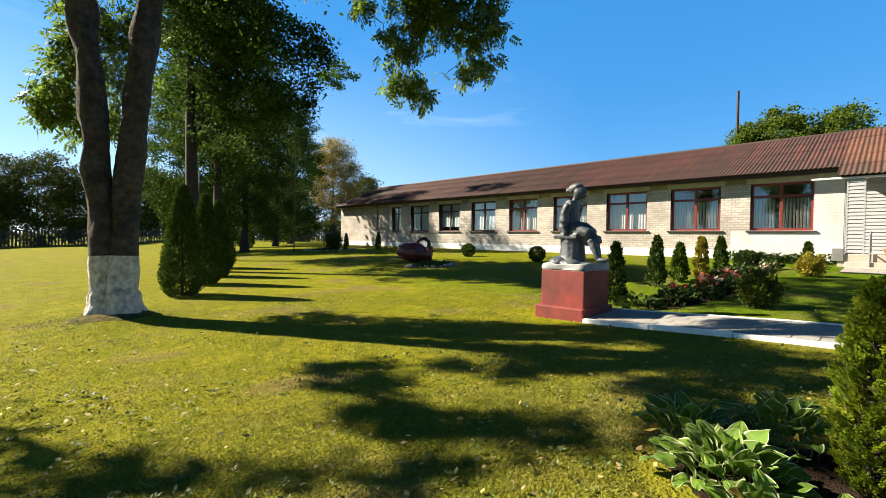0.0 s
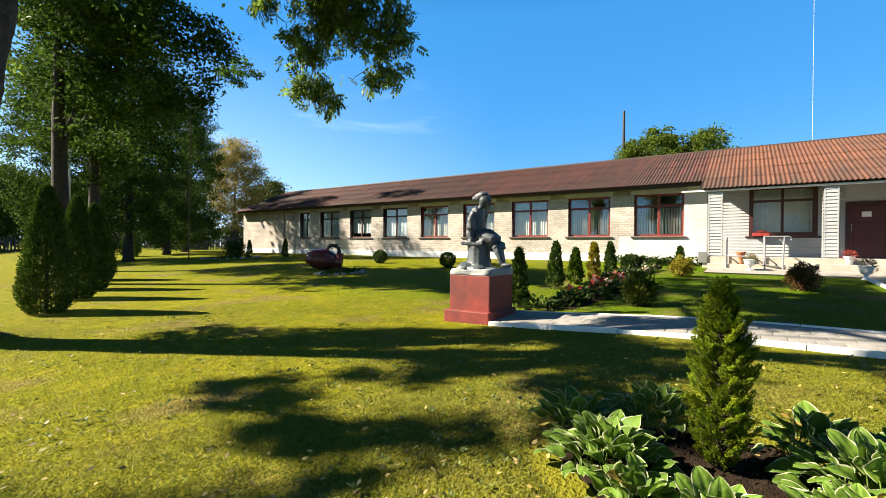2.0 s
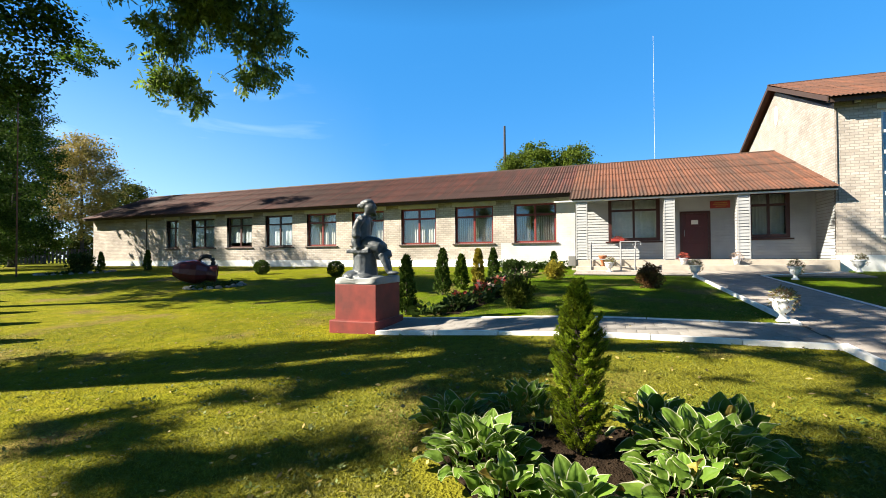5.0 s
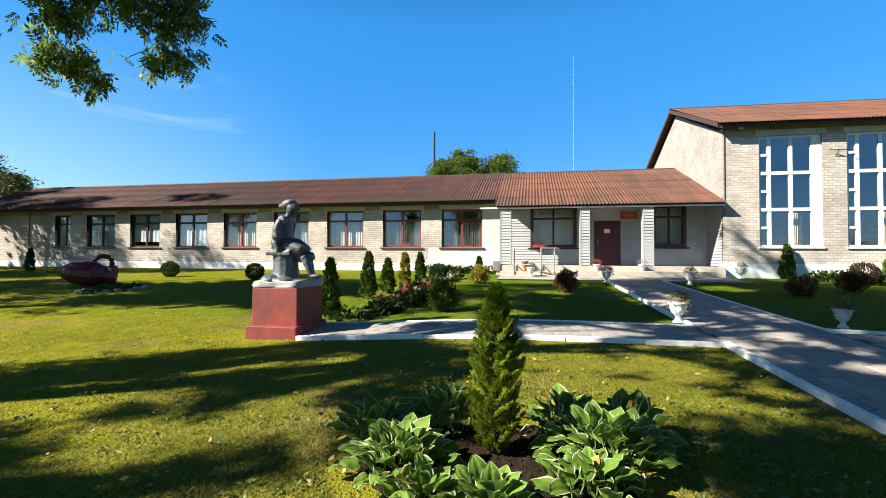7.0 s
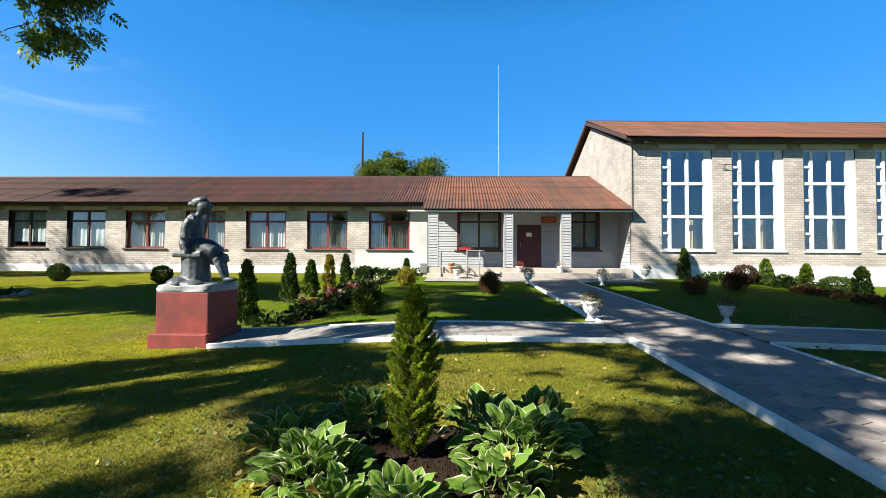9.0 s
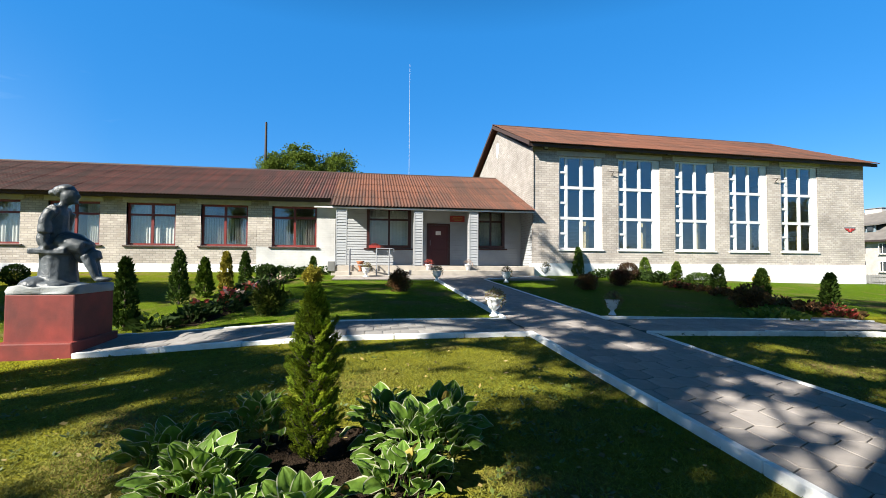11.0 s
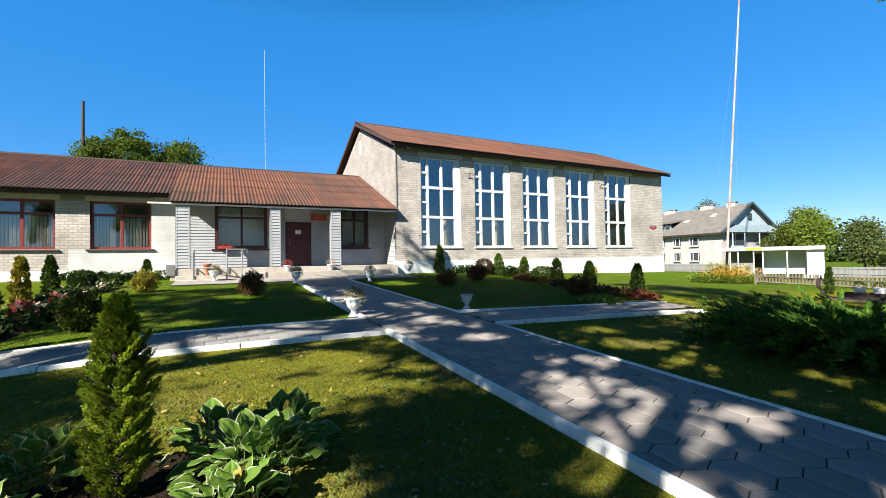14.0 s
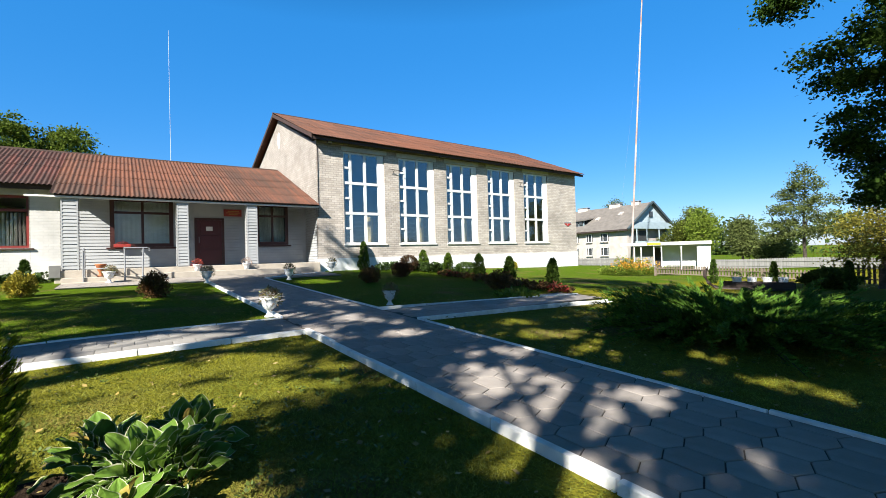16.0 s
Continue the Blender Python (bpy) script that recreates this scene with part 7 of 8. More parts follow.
# ---- juniper ----
def juniper():
    rs = np.random.RandomState(77)
    ob = thing("juniper", "wide spreading green juniper on the lawn", "juniper", at=(3.75, -10.45, 0))
    n, vs, fs, base = 560, [], [], 0
    bm = bmesh.new()
    for i in range(n):
        a, r = rs.uniform(0, 2 * math.pi), rs.uniform(0.05, 1) ** 0.6
        p0 = Vector((0.9 * r * math.cos(a), 1.0 * r * math.sin(a), 0.1 + ground_z(3.75, -10.45)))
        d = Vector((math.cos(a + rs.normal(0, 0.35)), math.sin(a + rs.normal(0, 0.35)), rs.uniform(0.10, 0.55))).normalized()
        length = rs.uniform(0.7, 1.75)
        pts = [p0 + d * length * s + Vector((0, 0, -0.32 * s * s * length * 0.6)) for s in (0, 0.35, 0.7, 1.0)]
        if i % 4 == 0:
            tube(bm, pts, [0.02, 0.014, 0.008, 0.003], 4, cap=False)
        m = 150
        s = rs.uniform(0.2, 1.0, m)
        seg = np.array([[*p] for p in pts])
        q = np.stack([np.interp(s, (0, 0.35, 0.7, 1.0), seg[:, k]) for k in range(3)], 1) + rs.normal(0, 0.012, (m, 3))
        lat = np.cross(np.array(d), [0, 0, 1.0])
        ax = unit(np.array(d) * 0.9 + np.outer(rs.choice((-1, 1), m) * rs.uniform(0.3, 0.9, m), lat) + rs.normal(0, 0.22, (m, 3)) + np.array([0, 0, 0.2]))
        L = (0.20 - 0.13 * s) * rs.uniform(0.5, 1.1, m)
        v, f = leaf_quads(q, ax, cross_dirs(ax, rs), L, L * 0.24)
        vs.append(v)
        fs.append(f + base)
        base += len(v)
    part("branching", bm, BARK, ob)
    soup("foliage", np.concatenate(vs), np.concatenate(fs), JUNIPER, ob)


juniper()


# ---- jug, stone bed, cart of pots ----
def jug():
    ob = thing("garden_jug", "large maroon painted jug lying on the lawn", "jug", at=(13.45, 12.45, ground_z(13.45, 12.45) + 0.43))
    ob.rotation_euler = (0, 0.10, math.atan2(-1.2, 1.1))
    turn = Matrix.Rotation(math.pi / 2, 4, 'Y')
    bm = bmesh.new()
    lathe(bm, [(0.20, -0.80), (0.36, -0.56), (0.45, -0.22), (0.46, 0.00), (0.37, 0.22), (0.30, 0.34), (0.29, 0.42), (0.33, 0.52), (0.36, 0.68), (0.31, 0.69), (0.27, 0.50)], 14)
    bmesh.ops.transform(bm, matrix=turn, verts=list(bm.verts))
    part("body", bm, BARREL, ob)
    bm = bmesh.new()
    pts = [(0.26 + 0.25 * math.cos(a), 0, 0.40 + 0.24 * math.sin(a)) for a in np.linspace(-0.9, 3.7, 18)]
    tube(bm, pts, 0.082, 12)
    part("handle", bm, RUBBER, ob, "black rubber ring handle", True)


jug()


def stone(x, y, r, seed, parent):
    rs = random.Random(seed)
    bm = bmesh.new()
    bmesh.ops.create_icosphere(bm, subdivisions=2, radius=r)
    for v in bm.verts:
        v.co *= 1 + 0.25 * noise.noise(v.co / r * 1.3 + Vector((seed, 0, 0)))
        v.co.z *= 0.65
    ob = part("stone", bm, STONE, parent, smooth=True)
    ob.matrix_basis = Matrix.Translation((x, y, ground_z(x, y) + r * 0.25)) @ Matrix.Rotation(rs.uniform(0, 6), 4, 'Z')


def stone_bed(cx, cy, rx, ry, turn, n, seed, label, mat):
    ob = thing("stone_bed", label, "flower bed")
    for i, (x, y) in enumerate(oval(cx, cy, rx, ry, turn, n, 0.06, seed)):
        stone(x, y, random.Random(seed * 50 + i).uniform(0.07, 0.13), seed * 50 + i, ob)
    low_plants("bedding_plants", "dark low plants inside the stone ring", [(cx + 0.5 * rx * math.cos(k), cy + 0.5 * ry * math.sin(k)) for k in (0, 1.5, 3, 4.5)] + [(cx, cy)], mat, seed, 0.09, 130, 0.4, 0.16)


stone_bed(12.75, 10.75, 0.95, 0.55, math.atan2(-1.2, 1.1), 22, 4, "oval flower bed ringed with field stones", LEAF_DARK)
stone_bed(16.3, 24.6, 1.7, 1.0, -0.9, 26, 5, "flower bed ringed with pale stones by the wing", LEAF_DARK)
shrub("bush", "loose green shrub in the stone-ringed bed", 16.8, 25.0, 0.55, 1.1, LEAF_DARK, 150, 1800, 0.1, "bush", "lawn bushes", False)


def cart():
    x, y = 6.4, -18.6
    ob = thing("flower_cart", "black iron garden cart carrying white flower pots", "garden cart", at=(x, y, ground_z(x, y)))
    ob.rotation_euler = (0, 0, math.atan2(-0.7, -1.7))
    ob.scale = (0.78, 0.78, 0.78)
    bm = bmesh.new()
    box(bm, -1.2, -0.27, 0.14, 1.2, 0.27, 0.22)
    bevelled(bm, 0.01)
    part("deck", bm, METAL_DARK, ob)
    for y0 in (-0.29, 0.27):
        bm = bmesh.new()
        box(bm, -1.2, y0, 0.10, 1.25, y0 + 0.02, 0.34)
        part("side_board", bm, METAL_DARK, ob, "dark side board")
    for y0 in (-0.27, 0.27):
        bm = bmesh.new()
        tube(bm, [(1.25, y0, 0.06), (-1.0, y0, 0.05), (-1.35, y0, 0.10), (-1.6, y0, 0.28), (-1.72, y0, 0.55), (-1.70, y0, 0.80), (-1.62, y0, 0.86)], 0.06, 8)
        part("runner", bm, METAL_DARK, ob, "curled iron runner")
    for i in range(4):
        bm = bmesh.new()
        lathe(bm, [(0.13, 0.222), (0.17, 0.50), (0.18, 0.52), (0.15, 0.52)], 16, (-0.6 + 0.5 * i, 0, 0))
        pot = part("pot", bm, URN, ob, "white flower pot")
        rs = np.random.RandomState(500 + i)
        d = unit(rs.normal(size=(120, 3)) + np.array([0, 0, 0.5]))
        v, f = leaf_quads(d * 0.14 + np.array([-0.6 + 0.5 * i, 0, 0.54]), d, cross_dirs(d, rs), rs.uniform(0.05, 0.1, 120), rs.uniform(0.02, 0.04, 120))
        tagged(soup("planting", v, f, LEAF_DARK, pot), kind="stuff")


cart()
for i, (x, y, h) in enumerate(((8.4, -20.5, 1.1), (6.6, -20.8, 1.1), (4.6, -20.6, 1.2), (3.4, -20.2, 1.3))):
    conifer("thuja", "dark thuja beside the garden cart", x, y, h * 0.8, 0.14, THUJA, 160 + i, 1500, 0.07, group="young thujas", trunk=0.03)
shrub("bush", "wide dark bush by the picket fence", 5.5, -22.3, 0.75, 0.6, LEAF_OLIVE, 165, 4200, 0.13, "bush", "", False)

# flower clump by the road
ORANGE = material("orange_flower", (0.60, 0.26, 0.02), 0.6, 0.2, 8, 40, 0, second=(0.55, 0.40, 0.04), mix_scale=5, amount=1, per_island=0.3, translucent=0.2)
clump = along([(16.3, -25.7), (13.9, -27.0)], 9, 0.3, 8)
low_plants("bedding_plants", "broad light green leaves round the flower clump", clump, LEAF_BRIGHT, 21, 0.11, 520, 0.55, 0.5)
low_plants("bedding_plants", "tall light green stalks behind the flowers", [(a + 0.2, b - 0.7) for a, b in clump[1:6]], LEAF_BRIGHT, 23, 0.09, 420, 0.5, 1.15)
low_plants("orange_flowers", "orange and yellow flowers in a tall clump", [(a, b - 0.25) for a, b in clump[1:7]], ORANGE, 22, 0.085, 300, 0.55, 1.05, "flowers")


# ---- fences ----
def picket_fence(name, label, x0, y0, x1, y1, height, mat, gap=0.14, width=0.08, posts=2.4):
    ob = thing(name, label, "fence")
    length = math.hypot(x1 - x0, y1 - y0)
    a = math.atan2(y1 - y0, x1 - x0)
    bm = bmesh.new()
    box(bm, -width / 2, -0.01, 0.06, width / 2, 0.01, height - 0.05)
    v = [bm.verts.new(p) for p in ((-width / 2, -0.01, height - 0.05), (width / 2, -0.01, height - 0.05), (0, -0.01, height), (-width / 2, 0.01, height - 0.05), (width / 2, 0.01, height - 0.05), (0, 0.01, height))]
    for f in ((0, 1, 2), (3, 5, 4), (0, 2, 5, 3), (1, 4, 5, 2)):
        bm.faces.new([v[i] for i in f])
    me = to_mesh("picket", bm, mat)
    n = int(length / gap)
    for i in range(n):
        s = (i + 0.5) / n
        x, y = x0 + (x1 - x0) * s, y0 + (y1 - y0) * s
        p = new("picket", me)
        p.parent = ob
        p.matrix_basis = Matrix.Translation((x, y, ground_z(x, y))) @ Euler((0, 0, a)).to_matrix().to_4x4()
    for k in range(int(length / posts) + 1):
        s = min(1, k * posts / length)
        x, y = x0 + (x1 - x0) * s, y0 + (y1 - y0) * s
        bm = bmesh.new()
        box(bm, x - 0.05, y - 0.05, ground_z(x, y) - 0.2, x + 0.05, y + 0.05, ground_z(x, y) + height * 0.95)
        part("post", bm, mat, ob)
    for h in (0.28, 0.78):
        bm = bmesh.new()
        tube(bm, [(x0, y0 + 0.04, ground_z(x0, y0) + h * height), (x1, y1 + 0.04, ground_z(x1, y1) + h * height)], 0.03, 4)
        part("rail", bm, mat, ob)


PICKET_PALE = material("pale_picket", (0.16, 0.13, 0.10), 0.9, 0.15, 6, 50, 0.25, per_object=0.2)
picket_fence("picket_fence", "dark wooden picket fence behind the lawn", -9.0, 61.0, 9.5, 66.0, 1.9, PICKET_DARK, 0.3, 0.16)
picket_fence("picket_fence", "brown wooden picket fence beyond the wing", 9.5, 66.0, 33.0, 51.0, 1.6, PICKET, 0.3, 0.16)
picket_fence("picket_fence", "low pale wooden picket fence by the road", 13.6, -25.9, 6.2, -26.6, 0.52, PICKET_PALE, 0.13, 0.07)
picket_fence("picket_fence", "dark wooden picket fence by the road", 6.0, -26.6, -6.0, -25.5, 0.85, PICKET_DARK, 0.16, 0.09)
picket_fence("board_fence", "grey board fence across the road", 21.0, -44.0, 6.0, -46.5, 0.85, BOARD_GREY, 0.16, 0.15)
picket_fence("board_fence", "grey board fence before the neighbouring house", 36.0, -46.0, 24.0, -47.0, 0.9, BOARD_GREY, 0.2, 0.18)

# ---- masts, chimney ----
RUST_DARK = material("dark_rust", (0.13, 0.058, 0.042), 0.85, 0.25, 8, 50, 0.2)
def mast(name, label, x, y, z0, top, r, mat, lean=(0, 0), guys=()):
    ob = thing(name, label, "mast", at=(x, y, z0))
    bm = bmesh.new()
    k = [i / 8 for i in range(9)]
    tube(bm, [(lean[0] * s, lean[1] * s, (top - z0) * s) for s in k], [r * (1 - 0.45 * s) for s in k], 8)
    part("pole", bm, mat, ob)
    for gx, gy in guys:
        bm = bmesh.new()
        tube(bm, [(lean[0] * 0.8, lean[1] * 0.8, (top - z0) * 0.8), (gx, gy, 0.0)], 0.003, 4)
        part("guy_wire", bm, METAL_GREY, ob)


mast("antenna_mast", "thin pale antenna mast behind the roof", 31.6, -5.05, 0.9, 15.3, 0.015, MAST)
mast("steel_chimney", "dark rusty steel boiler chimney behind the roof", 59.4, 10.7, 1.0, 18.9, 0.25, METAL_DARK)
mast("flag_mast", "tall rust-streaked white steel mast beside the road", 22.75, -38.6, 0.2, 26.0, 0.095, RUST, (-1.5, -0.9), ((1.0, 0.9), (-0.9, 0.4)))
mast("utility_pole", "thin rusty pole beside the tree row", 14.25, 25.65, ground_z(14.25, 25.65), 11.2, 0.04, RUST_DARK)
mast("utility_pole", "grey utility pole beyond the trees", 9.4, 29.0, 0.4, 7.0, 0.09, MAST)


# ---- houses and trees in the distance ----
def neighbour_house():
    ob = thing("neighbour_house", "two-storey white house with grey roof and pale blue gable", "house")
    WALL = material("white_house_render", (0.455, 0.415, 0.39), 0.9, 0.08, 2, 30, 0.1)
    ROOFG = material("grey_slate_roof", (0.165, 0.15, 0.138), 0.85, 0.15, 2, 25, 0.2)
    BLUE = material("pale_blue_boards", (0.40, 0.50, 0.56), 0.8, 0.06, 4, 40, 0.1)
    DARK = material("dark_window_and_recess", (0.05, 0.055, 0.06), 0.25, 0.1, 5, 40, 0)
    # corner nearest the road, length direction a, gable direction b
    c = Vector((33.5, -55.5, 0))
    a = Vector((9.95, -1.05, 0)).normalized()
    b = Vector((-a.y, a.x, 0)) * -1
    z0, ze, zr, depth, length = -1.5, 4.25, 7.7, 9.0, 26.0

    def at(u, v, z):
        p = c + a * u + b * v
        return Vector((p.x, p.y, z))

    def slab(name, pts, mat, parent=ob):
        bm = bmesh.new()
        bm.faces.new([bm.verts.new(p) for p in pts])
        r = bmesh.ops.extrude_face_region(bm, geom=list(bm.faces))
        n = (pts[1] - pts[0]).cross(pts[2] - pts[0]).normalized() * 0.15
        bmesh.ops.translate(bm, verts=[e for e in r["geom"] if isinstance(e, bmesh.types.BMVert)], vec=n)
        return part(name, bm, mat, parent)

    slab("wall", [at(0, 0, z0), at(length, 0, z0), at(length, 0, ze), at(0, 0, ze)], WALL)
    slab("wall", [at(0, depth, z0), at(0, 0.2, z0), at(0, 0.2, ze), at(0, depth, ze)], WALL)
    slab("wall", [at(length, depth, z0), at(0, depth, z0), at(0, depth, ze), at(length, depth, ze)], WALL)
    slab("gable", [at(-0.2, depth, ze), at(-0.2, 0, ze), at(-0.2, depth / 2, zr - 0.2)], BLUE)
    r1 = slab("roof", [at(-0.5, -0.55, ze - 0.2), at(length, -0.55, ze - 0.2), at(length, depth / 2, zr), at(-0.5, depth / 2, zr)], ROOFG)
    slab("roof", [at(length, depth + 0.55, ze - 0.2), at(-0.5, depth + 0.55, ze - 0.2), at(-0.5, depth / 2, zr), at(length, depth / 2, zr)], ROOFG)
    SKIRT = material("blue_grey_boards", (0.22, 0.29, 0.33), 0.8, 0.06, 4, 40, 0.1)
    VERGE = material("dark_blue_verge", (0.05, 0.075, 0.09), 0.7, 0.1, 4, 40, 0.1)
    for u, wide in ((1.9, 0.55), (5.3, 0.85), (11.3, 0.9)):
        p = at(u, depth / 2, zr)
        bm = bmesh.new()
        box(bm, p.x - wide, p.y - 0.3, zr - 0.4, p.x + wide, p.y + 0.3, zr + 0.34)
        stack = part("chimney", bm, WALL, r1)
        bm = bmesh.new()
        box(bm, p.x - wide - 0.1, p.y - 0.4, zr + 0.342, p.x + wide + 0.1, p.y + 0.4, zr + 0.41)
        part("chimney_cap", bm, METAL_GREY, stack, "dark chimney cap")

    def beam(name, p, q, size, mat, parent=ob):
        bm = bmesh.new()
        tube(bm, [p, q], size, 4)
        return part(name, bm, mat, parent)

    # dark boards along the eaves and the gable's verges
    beam("eaves_board", at(-0.5, -0.62, ze - 0.26), at(length, -0.62, ze - 0.26), 0.15, METAL_DARK)
    for v in (-0.62, depth + 0.62):
        beam("verge_board", at(-0.62, v, ze - 0.2), at(-0.62, depth / 2, zr + 0.02), 0.17, VERGE)
    # dormer with two panes, and two roof lights
    dormer = slab("dormer_roof", [at(7.4, 0.45, 5.92), at(10.2, 0.45, 5.92), at(10.2, 2.5, 6.30), at(7.4, 2.5, 6.30)], ROOFG, r1)
    slab("dormer_front", [at(8.0, 0.85, 4.95), at(9.8, 0.85, 4.95), at(9.8, 0.85, 5.9), at(8.0, 0.85, 5.9)], SKIRT, dormer)
    for u in (8.45, 9.3):
        slab("dormer_pane", [at(u - 0.3, 0.68, 5.2), at(u + 0.3, 0.68, 5.2), at(u + 0.3, 0.68, 5.75), at(u - 0.3, 0.68, 5.75)], DARK, dormer)
    for u, v in ((6.4, 1.9), (3.0, 2.6)):
        z = ze - 0.2 + (v + 0.55) / (depth / 2 + 0.55) * (zr - ze + 0.2) + 0.16
        slab("roof_light", [at(u - 0.3, v - 0.3, z - 0.2), at(u + 0.3, v - 0.3, z - 0.2), at(u + 0.3, v + 0.3, z + 0.22), at(u - 0.3, v + 0.3, z + 0.22)], WALL, r1)
    # two-leaf windows set in the long wall, with sills
    for zz in (0.75, 2.65):
        for u in (3.6, 6.2, 8.8, 11.4, 14.0):
            w = 1.25 if u < 5 else 1.0
            win = slab("window", [at(u - w / 2, -0.02, zz), at(u + w / 2, -0.02, zz), at(u + w / 2, -0.02, zz + 1.05), at(u - w / 2, -0.02, zz + 1.05)], DARK)
            for k in (-0.5, 0.12, 0.5):
                beam("frame_bar", at(u + k * w, -0.2, zz), at(u + k * w, -0.2, zz + 1.05), 0.04, FRAME_WHITE, win)
            for z in (zz, zz + 1.05):
                beam("frame_bar", at(u - w / 2, -0.2, z), at(u + w / 2, -0.2, z), 0.03, FRAME_WHITE, win)
            beam("window_sill", at(u - w / 2 - 0.1, -0.24, zz - 0.06), at(u + w / 2 + 0.1, -0.24, zz - 0.06), 0.05, GREY_TRIM, win)
    # gable: skirt roof over a balcony, a flat dark slab as the shade of its recess, climbing plant and side column
    slab("gable_skirt", [at(-0.95, depth + 0.3, ze - 0.15), at(-0.95, -0.3, ze - 0.15), at(-0.38, 0.9, ze + 0.75), at(-0.38, depth - 0.9, ze + 0.75)], SKIRT)
    slab("recess_shade", [at(-0.25, 3.7, 2.5), at(-0.25, 0.9, 2.5), at(-0.25, 0.9, 3.85), at(-0.25, 3.7, 3.85)], DARK)
    balcony = slab("balcony", [at(-1.1, 5.0, 1.3), at(-1.1, 0.3, 1.3), at(-1.1, 0.3, 2.5), at(-1.1, 5.0, 2.5)], BLUE)
    for v in (0.4, 2.4, 4.9):
        beam("balcony_post", at(-1.1, v, 2.4), at(-1.1, v, 4.0), 0.07, BLUE, balcony)
    slab("wall_board", [at(-0.3, 8.6, 1.3), at(-0.3, 7.6, 1.3), at(-0.3, 7.6, 4.0), at(-0.3, 8.6, 4.0)], BLUE)
    rs = np.random.RandomState(12)
    centres = crown_points(rs, tuple(at(-1.4, 6.0, 2.6)), (1.2, 1.3, 1.1), 60, 0.2)
    v, f = foliage(rs, centres, 60, 0.25, 0.14)
    soup("climbing_plant", v, f, LEAF_OLIVE, ob, "green climbing plant on the balcony")
    slab("attic_window", [at(-0.37, depth / 2 + 0.3, ze + 1.5), at(-0.37, depth / 2 - 0.3, ze + 1.5), at(-0.37, depth / 2 - 0.3, ze + 2.2), at(-0.37, depth / 2 + 0.3, ze + 2.2)], DARK)


neighbour_house()


def bus_shelter():
    ob = thing("bus_shelter", "white open bus shelter with flat roof and yellow sign", "bus shelter")
    WHITE = material("white_shelter_panel", (0.74, 0.75, 0.76), 0.6, 0.05, 3, 40, 0.05)
    YEL = material("yellow_sign_paint", (0.60, 0.36, 0.02), 0.5, 0.05, 5, 40, 0)
    A, B = Vector((21.6, -37.0, 0)), Vector((16.9, -39.4, 0))
    d = (B - A).normalized()
    n = Vector((-d.y, d.x, 0))

    def slab(name, s0, s1, t0, t1, z0, z1, mat):
        bm = bmesh.new()
        box(bm, s0, t0, z0, s1, t1, z1)
        m = Matrix(((d.x, n.x, 0, A.x), (d.y, n.y, 0, A.y), (0, 0, 1, 0), (0, 0, 0, 1)))
        bmesh.ops.transform(bm, matrix=m, verts=list(bm.verts))
        return part(name, bm, mat, ob)

    slab("roof", -0.9, 5.6, -0.35, 1.6, 1.70, 1.96, GREY_TRIM)
    slab("back_panel", 1.55, 5.2, 1.46, 1.52, -0.3, 1.69, WHITE)
    slab("side_panel", 5.48, 5.54, -0.1, 1.52, -0.3, 1.69, WHITE)
    slab("front_panel", 4.62, 5.47, -0.1, -0.04, -0.3, 1.69, WHITE)
    slab("kiosk", 0.0, 1.5, 0.9, 1.45, -0.3, 1.69, BOARD_GREY)
    # flat dark slab in place of a shaded opening
    slab("opening_shade", 1.6, 2.1, 1.40, 1.455, -0.3, 1.5, METAL_DARK)
    slab("bench", 2.4, 4.5, 0.9, 1.3, 0.0, 0.07, BOARD_GREY)
    slab("sign", 1.1, 2.1, -0.40, -0.352, 1.76, 1.93, YEL)
    for s in (0.1, 0.6, 1.55, 2.1, 3.5):
        slab("post", s, s + 0.07, -0.2, -0.13, -0.3, 1.69, WHITE)


bus_shelter()
FAR = [(26.1, -59.4, 6.6, 1.5, LEAF_BRIGHT, 0.12), (29.0, -60.5, 5.4, 0.9, LEAF_OLIVE, 0.12), (21.0, -57.2, 4.8, 1.2, LEAF_AIRY, 0.12), (18.0, -56.0, 2.8, 1.3, LEAF_AIRY, 0.12), (28.0, -61.5, 7.2, 1.2, LEAF_AIRY, 0.12), (45.8, -72.0, 10.6, 1.7, LEAF_AIRY, 0.12), 
       (3.0, -45.0, 9.0, 3.0, LEAF_OLIVE, 0.15),
       (60.6, 9.6, 14.7, 3.0, LEAF_HIGH, 0.15), (60.2, 6.3, 15.7, 3.6, LEAF_HIGH, 0.15), (60.8, 1.9, 15.2, 3.2, LEAF_HIGH, 0.15),
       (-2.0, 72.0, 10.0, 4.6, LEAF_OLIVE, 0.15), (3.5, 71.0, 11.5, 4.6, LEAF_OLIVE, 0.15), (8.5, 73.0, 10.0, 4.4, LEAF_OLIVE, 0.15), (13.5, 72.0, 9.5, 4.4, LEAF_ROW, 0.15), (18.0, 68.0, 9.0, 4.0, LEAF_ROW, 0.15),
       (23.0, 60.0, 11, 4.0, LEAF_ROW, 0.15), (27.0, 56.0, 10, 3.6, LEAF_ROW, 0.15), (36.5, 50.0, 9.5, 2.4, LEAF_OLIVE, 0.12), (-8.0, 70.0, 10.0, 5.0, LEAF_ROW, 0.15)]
for i, (x, y, h, r, mat, tr) in enumerate(FAR):
    tree("distant_tree", "leafy tree in the distance", x, y, h, [(0, 0, h * 0.58, r, r, h * 0.42)], mat, 400 + i, tr, clusters=(300 if y > 55 else 170) if x < 50 else 280, per=85 if y > -40 else 45, leaf=0.22 if x < 50 else 0.28, spread=0.42, limbs=6, group="distant trees")
